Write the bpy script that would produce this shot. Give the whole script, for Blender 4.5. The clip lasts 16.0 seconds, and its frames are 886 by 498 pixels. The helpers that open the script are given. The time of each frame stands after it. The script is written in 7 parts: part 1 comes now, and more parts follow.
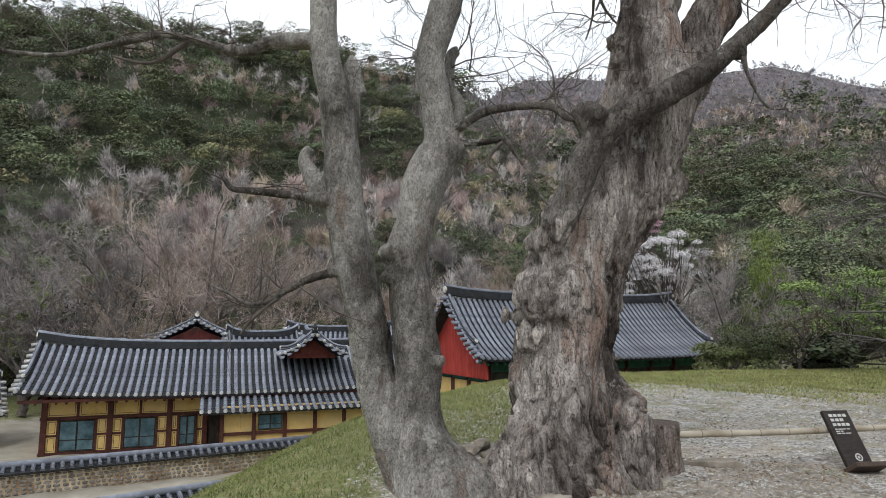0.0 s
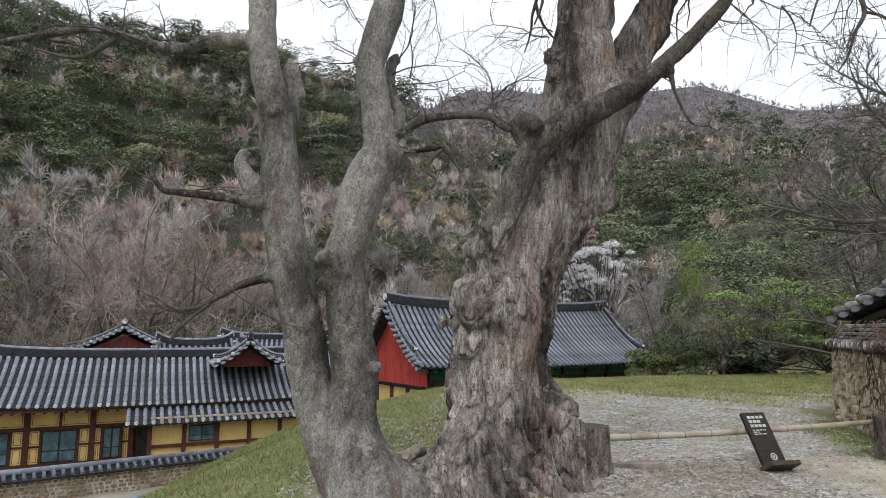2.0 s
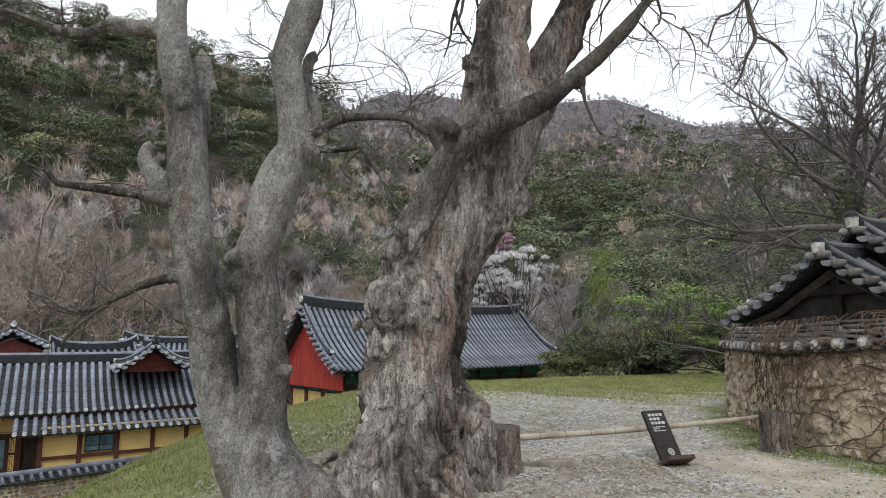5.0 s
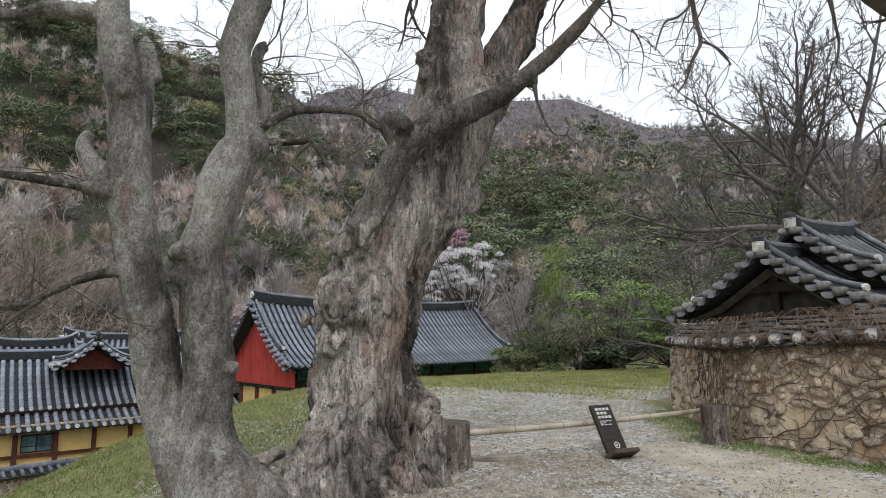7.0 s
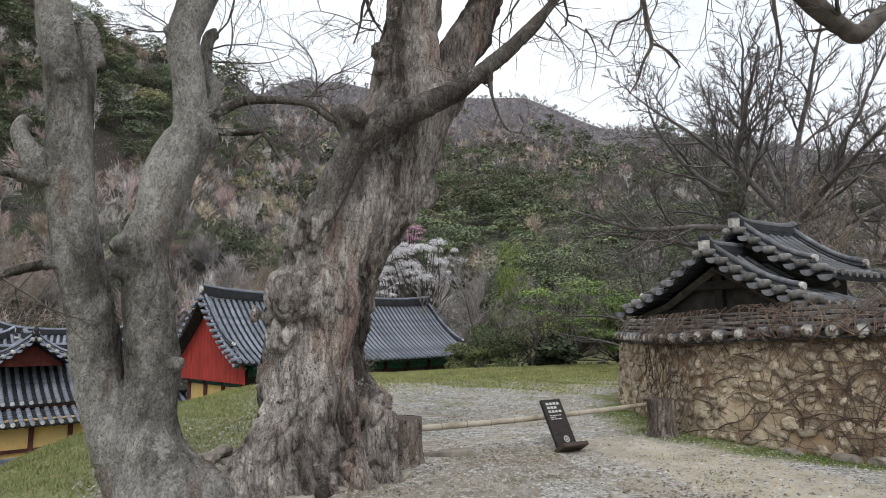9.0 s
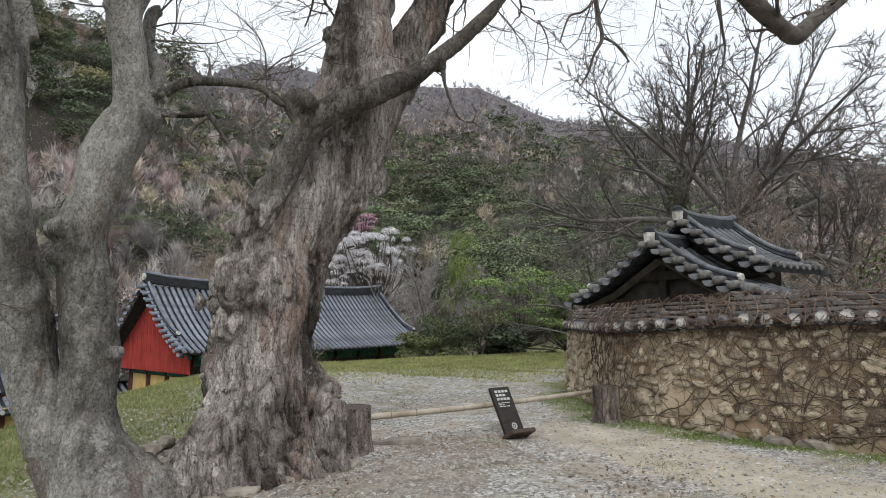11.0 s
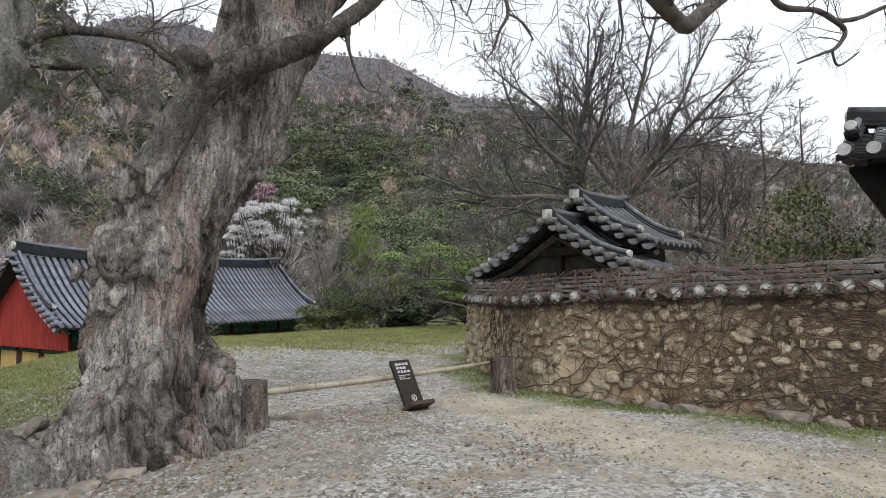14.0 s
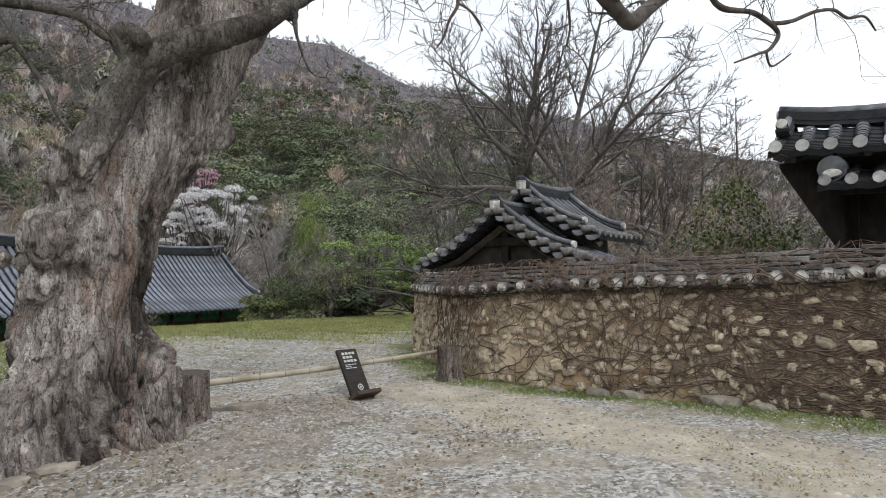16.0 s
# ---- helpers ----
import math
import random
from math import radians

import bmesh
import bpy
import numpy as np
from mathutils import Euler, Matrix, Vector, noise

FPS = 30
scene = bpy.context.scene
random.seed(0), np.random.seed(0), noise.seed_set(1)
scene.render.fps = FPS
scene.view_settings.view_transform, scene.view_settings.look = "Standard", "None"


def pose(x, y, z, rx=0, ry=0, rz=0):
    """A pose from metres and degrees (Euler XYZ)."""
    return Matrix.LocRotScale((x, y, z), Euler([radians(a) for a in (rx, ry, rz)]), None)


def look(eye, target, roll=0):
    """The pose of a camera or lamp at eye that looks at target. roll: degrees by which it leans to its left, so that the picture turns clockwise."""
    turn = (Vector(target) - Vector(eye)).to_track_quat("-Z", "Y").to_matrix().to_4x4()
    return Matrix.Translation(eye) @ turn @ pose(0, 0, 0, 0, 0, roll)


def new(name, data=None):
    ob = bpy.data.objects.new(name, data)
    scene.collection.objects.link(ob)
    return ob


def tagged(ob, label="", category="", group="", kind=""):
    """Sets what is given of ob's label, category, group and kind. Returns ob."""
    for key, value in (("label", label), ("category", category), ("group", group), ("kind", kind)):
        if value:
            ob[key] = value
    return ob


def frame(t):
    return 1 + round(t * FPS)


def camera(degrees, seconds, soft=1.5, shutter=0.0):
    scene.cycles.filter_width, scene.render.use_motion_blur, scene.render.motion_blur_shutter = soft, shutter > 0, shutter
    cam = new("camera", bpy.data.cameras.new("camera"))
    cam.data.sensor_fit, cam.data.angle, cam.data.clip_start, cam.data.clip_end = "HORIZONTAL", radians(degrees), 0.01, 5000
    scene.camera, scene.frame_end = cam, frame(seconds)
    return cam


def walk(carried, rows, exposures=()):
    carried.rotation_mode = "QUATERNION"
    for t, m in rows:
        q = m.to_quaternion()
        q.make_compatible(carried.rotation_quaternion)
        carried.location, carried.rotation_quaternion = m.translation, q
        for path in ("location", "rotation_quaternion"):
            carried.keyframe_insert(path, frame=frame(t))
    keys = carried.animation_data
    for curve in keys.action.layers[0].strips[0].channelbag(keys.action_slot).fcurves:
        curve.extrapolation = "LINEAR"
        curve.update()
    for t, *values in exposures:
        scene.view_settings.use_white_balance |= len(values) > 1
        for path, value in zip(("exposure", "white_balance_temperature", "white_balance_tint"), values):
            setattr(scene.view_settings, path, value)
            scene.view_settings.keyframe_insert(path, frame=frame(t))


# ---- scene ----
cam = camera(70.93, 16.0, soft=0.5)
PATH = [
    (0.0, pose(0.000, 0.000, 1.550, 97.30, -0.00, 0.00)),
    (0.5, pose(0.007, -0.019, 1.542, 97.57, -0.01, -1.14)),
    (1.0, pose(0.015, -0.025, 1.535, 97.74, 0.03, -2.52)),
    (1.5, pose(0.023, -0.028, 1.536, 97.88, 0.02, -4.05)),
    (2.0, pose(0.031, -0.028, 1.531, 98.02, 0.04, -5.45)),
    (2.5, pose(0.033, -0.019, 1.530, 98.12, 0.12, -6.76)),
    (3.0, pose(0.037, -0.020, 1.523, 98.24, 0.12, -7.99)),
    (3.5, pose(0.043, -0.027, 1.525, 98.29, 0.15, -9.33)),
    (4.0, pose(0.058, -0.030, 1.525, 98.34, 0.18, -10.54)),
    (6.5, pose(0.101, -0.033, 1.520, 97.98, 0.23, -16.08)),
    (7.0, pose(0.121, -0.025, 1.523, 97.91, 0.27, -17.00)),
    (7.5, pose(0.131, -0.023, 1.520, 97.84, 0.28, -17.93)),
    (8.0, pose(0.134, -0.024, 1.517, 97.78, 0.30, -18.91)),
    (8.5, pose(0.138, -0.027, 1.515, 97.69, 0.26, -19.94)),
    (9.0, pose(0.148, -0.011, 1.515, 97.54, 0.19, -21.13)),
    (11.5, pose(0.170, -0.004, 1.507, 96.22, 0.10, -26.77)),
    (12.0, pose(0.179, 0.007, 1.505, 95.87, 0.04, -28.06)),
    (12.5, pose(0.183, 0.017, 1.504, 95.48, -0.00, -29.39)),
    (13.0, pose(0.189, 0.025, 1.503, 95.02, 0.01, -31.02)),
    (13.5, pose(0.193, 0.028, 1.505, 94.53, -0.02, -32.78)),
    (14.0, pose(0.194, 0.036, 1.507, 94.11, -0.02, -34.53)),
    (14.5, pose(0.198, 0.039, 1.510, 93.76, -0.06, -36.14)),
    (15.0, pose(0.196, 0.031, 1.506, 93.56, -0.08, -37.41)),
    (15.5, pose(0.191, 0.030, 1.500, 93.38, -0.16, -38.43)),
    (16.0, pose(0.188, 0.031, 1.498, 93.19, -0.21, -39.36)),
]
walk(cam, PATH)

# ---- world and light: bright overcast ----
world = bpy.data.worlds.new("overcast_sky")
scene.world = world
world.use_nodes = True
wn, wl = world.node_tree.nodes, world.node_tree.links
wn.clear()
w_out = wn.new("ShaderNodeOutputWorld")
w_bg = wn.new("ShaderNodeBackground")
w_sky = wn.new("ShaderNodeTexSky")
w_sky.sky_type, w_sky.sun_disc = "NISHITA", False
w_sky.sun_elevation, w_sky.sun_rotation = radians(48), radians(150)
w_gain = wn.new("ShaderNodeMix")
w_gain.data_type, w_gain.blend_type = "RGBA", "MULTIPLY"
w_gain.inputs[0].default_value = 1.0
w_gain.inputs[7].default_value = (0.10, 0.10, 0.10, 1)
w_co = wn.new("ShaderNodeTexCoord")
w_noise = wn.new("ShaderNodeTexNoise")
w_noise.inputs["Scale"].default_value = 2.2
w_noise.inputs["Detail"].default_value = 5
w_ramp = wn.new("ShaderNodeValToRGB")
w_ramp.color_ramp.elements[0].position, w_ramp.color_ramp.elements[0].color = 0.3, (0.90, 0.955, 1.03, 1)
w_ramp.color_ramp.elements[1].position, w_ramp.color_ramp.elements[1].color = 0.62, (1.13, 1.165, 1.20, 1)
w_mix = wn.new("ShaderNodeMix")
w_mix.data_type = "RGBA"
w_mix.inputs[0].default_value = 0.88
wl.new(w_co.outputs["Generated"], w_noise.inputs["Vector"])
wl.new(w_noise.outputs["Fac"], w_ramp.inputs[0])
wl.new(w_sky.outputs[0], w_gain.inputs[6])
wl.new(w_gain.outputs[2], w_mix.inputs[6])
wl.new(w_ramp.outputs[0], w_mix.inputs[7])
wl.new(w_mix.outputs[2], w_bg.inputs[0])
wl.new(w_bg.outputs[0], w_out.inputs[0])
w_bg.inputs[1].default_value = 1.13

sun_data = bpy.data.lights.new("sun", "SUN")
sun_data.energy, sun_data.angle, sun_data.color = 1.3, radians(22), (1.0, 0.98, 0.95)
sun = new("sun", sun_data)
sun.matrix_world = look((-6, -14, 24), (2, 6, 0))


# ---- materials ----
def material(name, low, high, scale=4.0, detail=6.0, rough=0.9, bump=0.3, bump_scale=None, stretch=(1, 1, 1),
             mid=None, island=0.0, thing=0.0, metal=0.0, stain=None, stain_scale=0.5, space="Object", bump_dist=0.02, spread=(0.3, 0.7), tint=0.0):
    m = bpy.data.materials.new(name)
    m.use_nodes = True
    n, l = m.node_tree.nodes, m.node_tree.links
    b = n["Principled BSDF"]
    b.inputs["Roughness"].default_value, b.inputs["Metallic"].default_value = rough, metal
    b.inputs["Specular IOR Level"].default_value = 0.3
    co, mp = n.new("ShaderNodeTexCoord"), n.new("ShaderNodeMapping")
    mp.inputs["Scale"].default_value = stretch
    l.new(co.outputs[space], mp.inputs["Vector"])
    t = n.new("ShaderNodeTexNoise")
    t.inputs["Scale"].default_value, t.inputs["Detail"].default_value = scale, detail
    t.inputs["Roughness"].default_value = 0.62
    l.new(mp.outputs[0], t.inputs["Vector"])
    ramp = n.new("ShaderNodeValToRGB")
    e = ramp.color_ramp.elements
    e[0].position, e[0].color = spread[0], (*low, 1)
    e[1].position, e[1].color = spread[1], (*high, 1)
    if mid:
        k = e.new(0.5)
        k.color = (*mid, 1)
    l.new(t.outputs["Fac"], ramp.inputs[0])
    colour = ramp.outputs[0]
    if stain:
        s = n.new("ShaderNodeTexNoise")
        s.inputs["Scale"].default_value, s.inputs["Detail"].default_value = stain_scale, 4
        l.new(co.outputs[space], s.inputs["Vector"])
        r2 = n.new("ShaderNodeValToRGB")
        r2.color_ramp.elements[0].position, r2.color_ramp.elements[1].position = 0.45, 0.65
        l.new(s.outputs["Fac"], r2.inputs[0])
        mx = n.new("ShaderNodeMix")
        mx.data_type = "RGBA"
        l.new(r2.outputs[0], mx.inputs[0])
        l.new(colour, mx.inputs[6])
        mx.inputs[7].default_value = (*stain, 1)
        colour = mx.outputs[2]
    for amount, node, socket in ((island, "ShaderNodeNewGeometry", "Random Per Island"), (thing, "ShaderNodeObjectInfo", "Random")):
        if amount:
            g = n.new(node)
            mr = n.new("ShaderNodeMapRange")
            mr.inputs[3].default_value, mr.inputs[4].default_value = 1 - amount, 1 + amount
            l.new(g.outputs[socket], mr.inputs[0])
            hv = n.new("ShaderNodeHueSaturation")
            l.new(mr.outputs[0], hv.inputs["Value"])
            l.new(colour, hv.inputs["Color"])
            colour = hv.outputs[0]
    if tint:
        at = n.new("ShaderNodeAttribute")
        at.attribute_name = "tint"
        for gain, socket, source in ((tint, "Value", "Fac"), (0.035, "Hue", "Fac")):
            mr = n.new("ShaderNodeMapRange")
            mid_value = 1.0 if socket == "Value" else 0.5
            mr.inputs[3].default_value, mr.inputs[4].default_value = mid_value - gain, mid_value + gain
            l.new(at.outputs[source], mr.inputs[0])
            hv = n.new("ShaderNodeHueSaturation")
            l.new(mr.outputs[0], hv.inputs[socket])
            l.new(colour, hv.inputs["Color"])
            colour = hv.outputs[0]
    l.new(colour, b.inputs["Base Color"])
    if bump:
        t2 = n.new("ShaderNodeTexNoise")
        t2.inputs["Scale"].default_value, t2.inputs["Detail"].default_value = bump_scale or scale * 2, 8
        t2.inputs["Roughness"].default_value = 0.7
        l.new(mp.outputs[0], t2.inputs["Vector"])
        bp = n.new("ShaderNodeBump")
        bp.inputs["Strength"].default_value, bp.inputs["Distance"].default_value = bump, bump_dist
        l.new(t2.outputs["Fac"], bp.inputs["Height"])
        l.new(bp.outputs[0], b.inputs["Normal"])
    return m


def bark_material(name, base, dark, pale, peel, lichen, scale, stretch, crack, cells, patch, pits, relief):
    """Bark: upright plates that differ in tone, dark cracks between them, stained and peeled patches, lichen and pits."""
    m = bpy.data.materials.new(name)
    m.use_nodes = True
    n, l = m.node_tree.nodes, m.node_tree.links
    b = n["Principled BSDF"]
    b.inputs["Roughness"].default_value, b.inputs["Specular IOR Level"].default_value = 0.95, 0.2
    co, mp = n.new("ShaderNodeTexCoord"), n.new("ShaderNodeMapping")
    mp.inputs["Scale"].default_value = (1, 1, stretch)
    l.new(co.outputs["Object"], mp.inputs["Vector"])

    def tex(k, src, detail=8, rough=0.68, out="Fac"):
        t = n.new("ShaderNodeTexNoise")
        t.inputs["Scale"].default_value, t.inputs["Detail"].default_value, t.inputs["Roughness"].default_value = k, detail, rough
        l.new(src, t.inputs["Vector"])
        return t.outputs[out]

    def ramp(src, stops):
        r = n.new("ShaderNodeValToRGB")
        e = r.color_ramp.elements
        while len(e) < len(stops):
            e.new(0.5)
        for k, (p, c) in zip(e, stops):
            k.position, k.color = p, (*c, 1) if isinstance(c, tuple) else (c, c, c, 1)
        l.new(src, r.inputs[0])
        return r.outputs[0]

    def mix(f, a, c, mode="MIX"):
        x = n.new("ShaderNodeMix")
        x.data_type, x.blend_type = "RGBA", mode
        if isinstance(f, float):
            x.inputs[0].default_value = f
        else:
            l.new(f, x.inputs[0])
        l.new(a, x.inputs[6])
        if isinstance(c, tuple):
            x.inputs[7].default_value = (*c, 1)
        else:
            l.new(c, x.inputs[7])
        return x.outputs[2]

    def times(a, c, gain=1.0, plus=0.0):
        x = n.new("ShaderNodeMath")
        x.operation = "MULTIPLY_ADD"
        l.new(a, x.inputs[0])
        x.inputs[1].default_value = gain
        if c is None:
            x.inputs[2].default_value = plus
        else:
            l.new(c, x.inputs[2])
        return x.outputs[0]

    warp = mix(0.22, mp.outputs[0], tex(3.0, mp.outputs[0], 5, 0.6, "Color"), "ADD")
    plate, edge = n.new("ShaderNodeTexVoronoi"), n.new("ShaderNodeTexVoronoi")
    edge.feature = "DISTANCE_TO_EDGE"
    for v in (plate, edge):
        v.inputs["Scale"].default_value = scale
        l.new(warp, v.inputs["Vector"])
    grey = n.new("ShaderNodeSeparateColor")
    l.new(plate.outputs["Color"], grey.inputs[0])
    stain = tex(1.1, mp.outputs[0], 12, 0.74)
    fine = tex(scale * 2.2, warp, 9, 0.78)
    c = ramp(stain, [(0.5 - patch, dark), (0.5, base), (0.5 + patch, pale)])
    c = mix(1.0, c, ramp(grey.outputs[0], [(0.0, 1.0 - cells), (1.0, 1.0 + cells)]), "MULTIPLY")
    c = mix(1.0, c, ramp(fine, [(0.34, 0.42), (0.5, 1.0), (0.66, 1.38)]), "MULTIPLY")
    c = mix(ramp(tex(2.1, mp.outputs[0], 9, 0.72), [(0.56, 0.0), (0.60, 0.75)]), c, mix(1.0, ramp(fine, [(0.35, 0.55), (0.6, 1.15)]), peel, "MULTIPLY"))
    c = mix(ramp(tex(3.2, co.outputs["Object"], 9, 0.75), [(0.58, 0.0), (0.63, 0.7)]), c, mix(1.0, ramp(fine, [(0.35, 0.7), (0.6, 1.1)]), lichen, "MULTIPLY"))
    split = ramp(times(fine, edge.outputs["Distance"], 0.10, 0.0), [(0.045, 1.0 - crack), (0.085, 1.0)])
    c = mix(1.0, c, split, "MULTIPLY")
    pit = ramp(tex(48, co.outputs["Object"], 3, 0.6), [(0.34, 1.0 - pits), (0.46, 1.0), (0.66, 1.0 + pits * 0.35)])
    c = mix(1.0, c, pit, "MULTIPLY")
    l.new(c, b.inputs["Base Color"])
    h = times(split, times(pit, times(fine, None, 0.8), 0.25), 0.5)
    bp = n.new("ShaderNodeBump")
    bp.inputs["Strength"].default_value, bp.inputs["Distance"].default_value = 1.0, relief
    l.new(h, bp.inputs["Height"])
    l.new(bp.outputs[0], b.inputs["Normal"])
    return m


M_BARK = bark_material("bark_old", (0.295, 0.26, 0.238), (0.07, 0.058, 0.051), (0.54, 0.49, 0.455), (0.37, 0.27, 0.225), (0.50, 0.48, 0.45), 17, 0.24, 0.6, 0.2, 0.085, 0.4, 0.045)
M_BARK_LIMB = bark_material("bark_limb", (0.12, 0.108, 0.097), (0.045, 0.039, 0.034), (0.22, 0.205, 0.19), (0.13, 0.11, 0.09), (0.50, 0.49, 0.46), 16, 0.5, 0.6, 0.3, 0.12, 0.4, 0.03)
M_BARK_SMOOTH = bark_material("bark_smooth", (0.225, 0.213, 0.197), (0.085, 0.078, 0.068), (0.36, 0.345, 0.32), (0.20, 0.155, 0.13), (0.42, 0.41, 0.385), 22, 0.55, 0.3, 0.15, 0.10, 0.42, 0.022)
M_STUMP = bark_material("stump_bark", (0.20, 0.165, 0.145), (0.06, 0.046, 0.04), (0.33, 0.28, 0.25), (0.16, 0.12, 0.10), (0.27, 0.24, 0.215), 16, 0.3, 0.8, 0.35, 0.12, 0.4, 0.04)
M_TWIG_GREY = material("grey_twig_bark", (0.08, 0.072, 0.068), (0.22, 0.20, 0.19), 6, 5, 0.95, 0.3)
M_TWIG = material("twig_bark", (0.05, 0.042, 0.037), (0.15, 0.13, 0.115), 6, 5, 0.95, 0.3)
M_DISC = material("grey_end_tile", (0.22, 0.225, 0.23), (0.58, 0.575, 0.56), 6, 6, 0.9, 0.3, thing=0.35)
M_TILE = material("roof_tile_grey", (0.10, 0.115, 0.15), (0.31, 0.335, 0.40), 3, 8, 0.75, 0.35, 25, thing=0.18, stain=(0.15, 0.16, 0.19), stain_scale=0.9)
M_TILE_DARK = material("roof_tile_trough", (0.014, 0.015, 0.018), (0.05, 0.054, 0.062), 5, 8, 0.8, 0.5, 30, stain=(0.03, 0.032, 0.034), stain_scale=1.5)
M_TILE_NEAR = material("old_tile_grey", (0.035, 0.039, 0.048), (0.27, 0.28, 0.305), 4, 8, 0.8, 0.5, 30, thing=0.2, stain=(0.12, 0.122, 0.122), stain_scale=2.5)
M_MORTAR = material("lime_mortar", (0.46, 0.44, 0.40), (0.82, 0.80, 0.76), 8, 8, 0.95, 0.6, 40, stain=(0.30, 0.28, 0.25), stain_scale=5)
M_WOOD_RED = material("painted_red_board", (0.27, 0.03, 0.025), (0.46, 0.062, 0.048), 4, 6, 0.8, 0.25, 30, (1, 1, 0.3), thing=0.12)
M_WOOD_CRIMSON = material("faded_crimson_board", (0.085, 0.02, 0.018), (0.19, 0.05, 0.042), 4, 6, 0.8, 0.25, 30, thing=0.12)
M_WOOD_MAROON = material("painted_maroon_post", (0.035, 0.012, 0.009), (0.09, 0.028, 0.02), 4, 6, 0.75, 0.25, 30, thing=0.12)
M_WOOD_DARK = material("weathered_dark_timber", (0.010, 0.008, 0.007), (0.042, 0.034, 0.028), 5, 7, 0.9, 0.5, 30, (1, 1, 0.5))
M_TIMBER = material("weathered_grey_timber", (0.05, 0.044, 0.036), (0.15, 0.135, 0.115), 5, 7, 0.9, 0.5, 30, (1, 1, 0.5))
M_GREEN_PAINT = material("painted_green_beam", (0.015, 0.06, 0.05), (0.04, 0.13, 0.105), 5, 6, 0.75, 0.2)
M_YELLOW = material("ochre_plaster", (0.50, 0.33, 0.11), (0.68, 0.49, 0.20), 2.5, 7, 0.95, 0.2, 30, stain=(0.52, 0.38, 0.17), stain_scale=1.2)
M_PANE = material("teal_window_screen", (0.025, 0.055, 0.07), (0.12, 0.20, 0.23), 2.2, 5, 0.2, 0.1)
# plaster coloured near-black to carry the shade under the roofs
M_PLASTER = material("shaded_plaster", (0.02, 0.018, 0.016), (0.07, 0.064, 0.056), 3, 7, 0.95, 0.3)
M_STONE = material("field_stone", (0.27, 0.225, 0.165), (0.70, 0.61, 0.48), 5, 8, 0.95, 0.6, 20, thing=0.25, stain=(0.28, 0.21, 0.14), stain_scale=2)
M_STONE_GREY = material("grey_field_stone", (0.14, 0.13, 0.12), (0.36, 0.34, 0.31), 5, 8, 0.95, 0.6, 20, island=0.25, thing=0.15)
M_SLATE = material("old_coping_slate", (0.075, 0.074, 0.074), (0.36, 0.35, 0.335), 4, 8, 0.85, 0.6, 25, thing=0.4, stain=(0.12, 0.11, 0.095), stain_scale=3)
M_CLAY = material("ochre_clay_mortar", (0.42, 0.325, 0.215), (0.72, 0.61, 0.455), 2.5, 9, 0.95, 0.8, 16, stain=(0.30, 0.195, 0.115), stain_scale=1.3, bump_dist=0.03)
M_VINE = material("dry_ivy_stem", (0.05, 0.034, 0.026), (0.21, 0.15, 0.115), 8, 5, 0.95, 0.3, island=0.3)
M_BAMBOO = material("weathered_bamboo", (0.32, 0.28, 0.215), (0.55, 0.50, 0.41), 6, 6, 0.6, 0.2, 30, stain=(0.25, 0.21, 0.15), stain_scale=3)
M_BAMBOO_NODE = material("bamboo_node", (0.12, 0.09, 0.06), (0.22, 0.17, 0.11), 8, 4, 0.7, 0.2)
M_SIGN = material("dark_stained_board", (0.014, 0.011, 0.01), (0.04, 0.032, 0.028), 6, 7, 0.55, 0.3, 40, (1, 6, 1))
M_SIGN_BASE = material("brown_stained_board", (0.04, 0.028, 0.022), (0.10, 0.07, 0.055), 6, 7, 0.6, 0.3, 40, (6, 1, 1))
M_WHITE = material("white_lettering", (0.42, 0.42, 0.41), (0.62, 0.62, 0.6), 20, 3, 0.8, 0)
M_PEBBLE = material("gravel_stone", (0.16, 0.155, 0.145), (0.48, 0.465, 0.44), 6, 6, 0.95, 0.3, 30, island=0.5)
M_ROCK = material("field_rock", (0.13, 0.115, 0.095), (0.33, 0.295, 0.25), 4, 8, 0.95, 0.6, 18, island=0.2, thing=0.15)


def leaf(name, low, high, scale=0.15, island=0.3, rough=0.7, tint=0.0):
    return material(name, low, high, scale, 4, rough, 0, island=island, tint=tint)


W_EVER = leaf("wood_evergreen_leaf", (0.048, 0.060, 0.036), (0.165, 0.19, 0.11), island=0.35, tint=0.5)
W_EVER_MID = leaf("wood_broadleaf", (0.085, 0.104, 0.058), (0.215, 0.24, 0.13), island=0.35, tint=0.45)
W_SPRING = leaf("wood_spring_leaf", (0.19, 0.18, 0.09), (0.32, 0.29, 0.17), tint=0.3)
W_GREY = leaf("wood_grey_twig", (0.26, 0.235, 0.23), (0.52, 0.48, 0.465), island=0.4, tint=0.45)
W_BROWN = leaf("wood_brown_twig", (0.28, 0.22, 0.18), (0.50, 0.41, 0.34), island=0.4, tint=0.4)
W_PINK = leaf("wood_budding_twig", (0.38, 0.29, 0.27), (0.60, 0.49, 0.455), tint=0.3)
# twigs of the far ridge, with distance haze mixed into their colour
W_HAZE = leaf("wood_hazed_twig", (0.20, 0.18, 0.195), (0.37, 0.34, 0.365), island=0.3, tint=0.3)


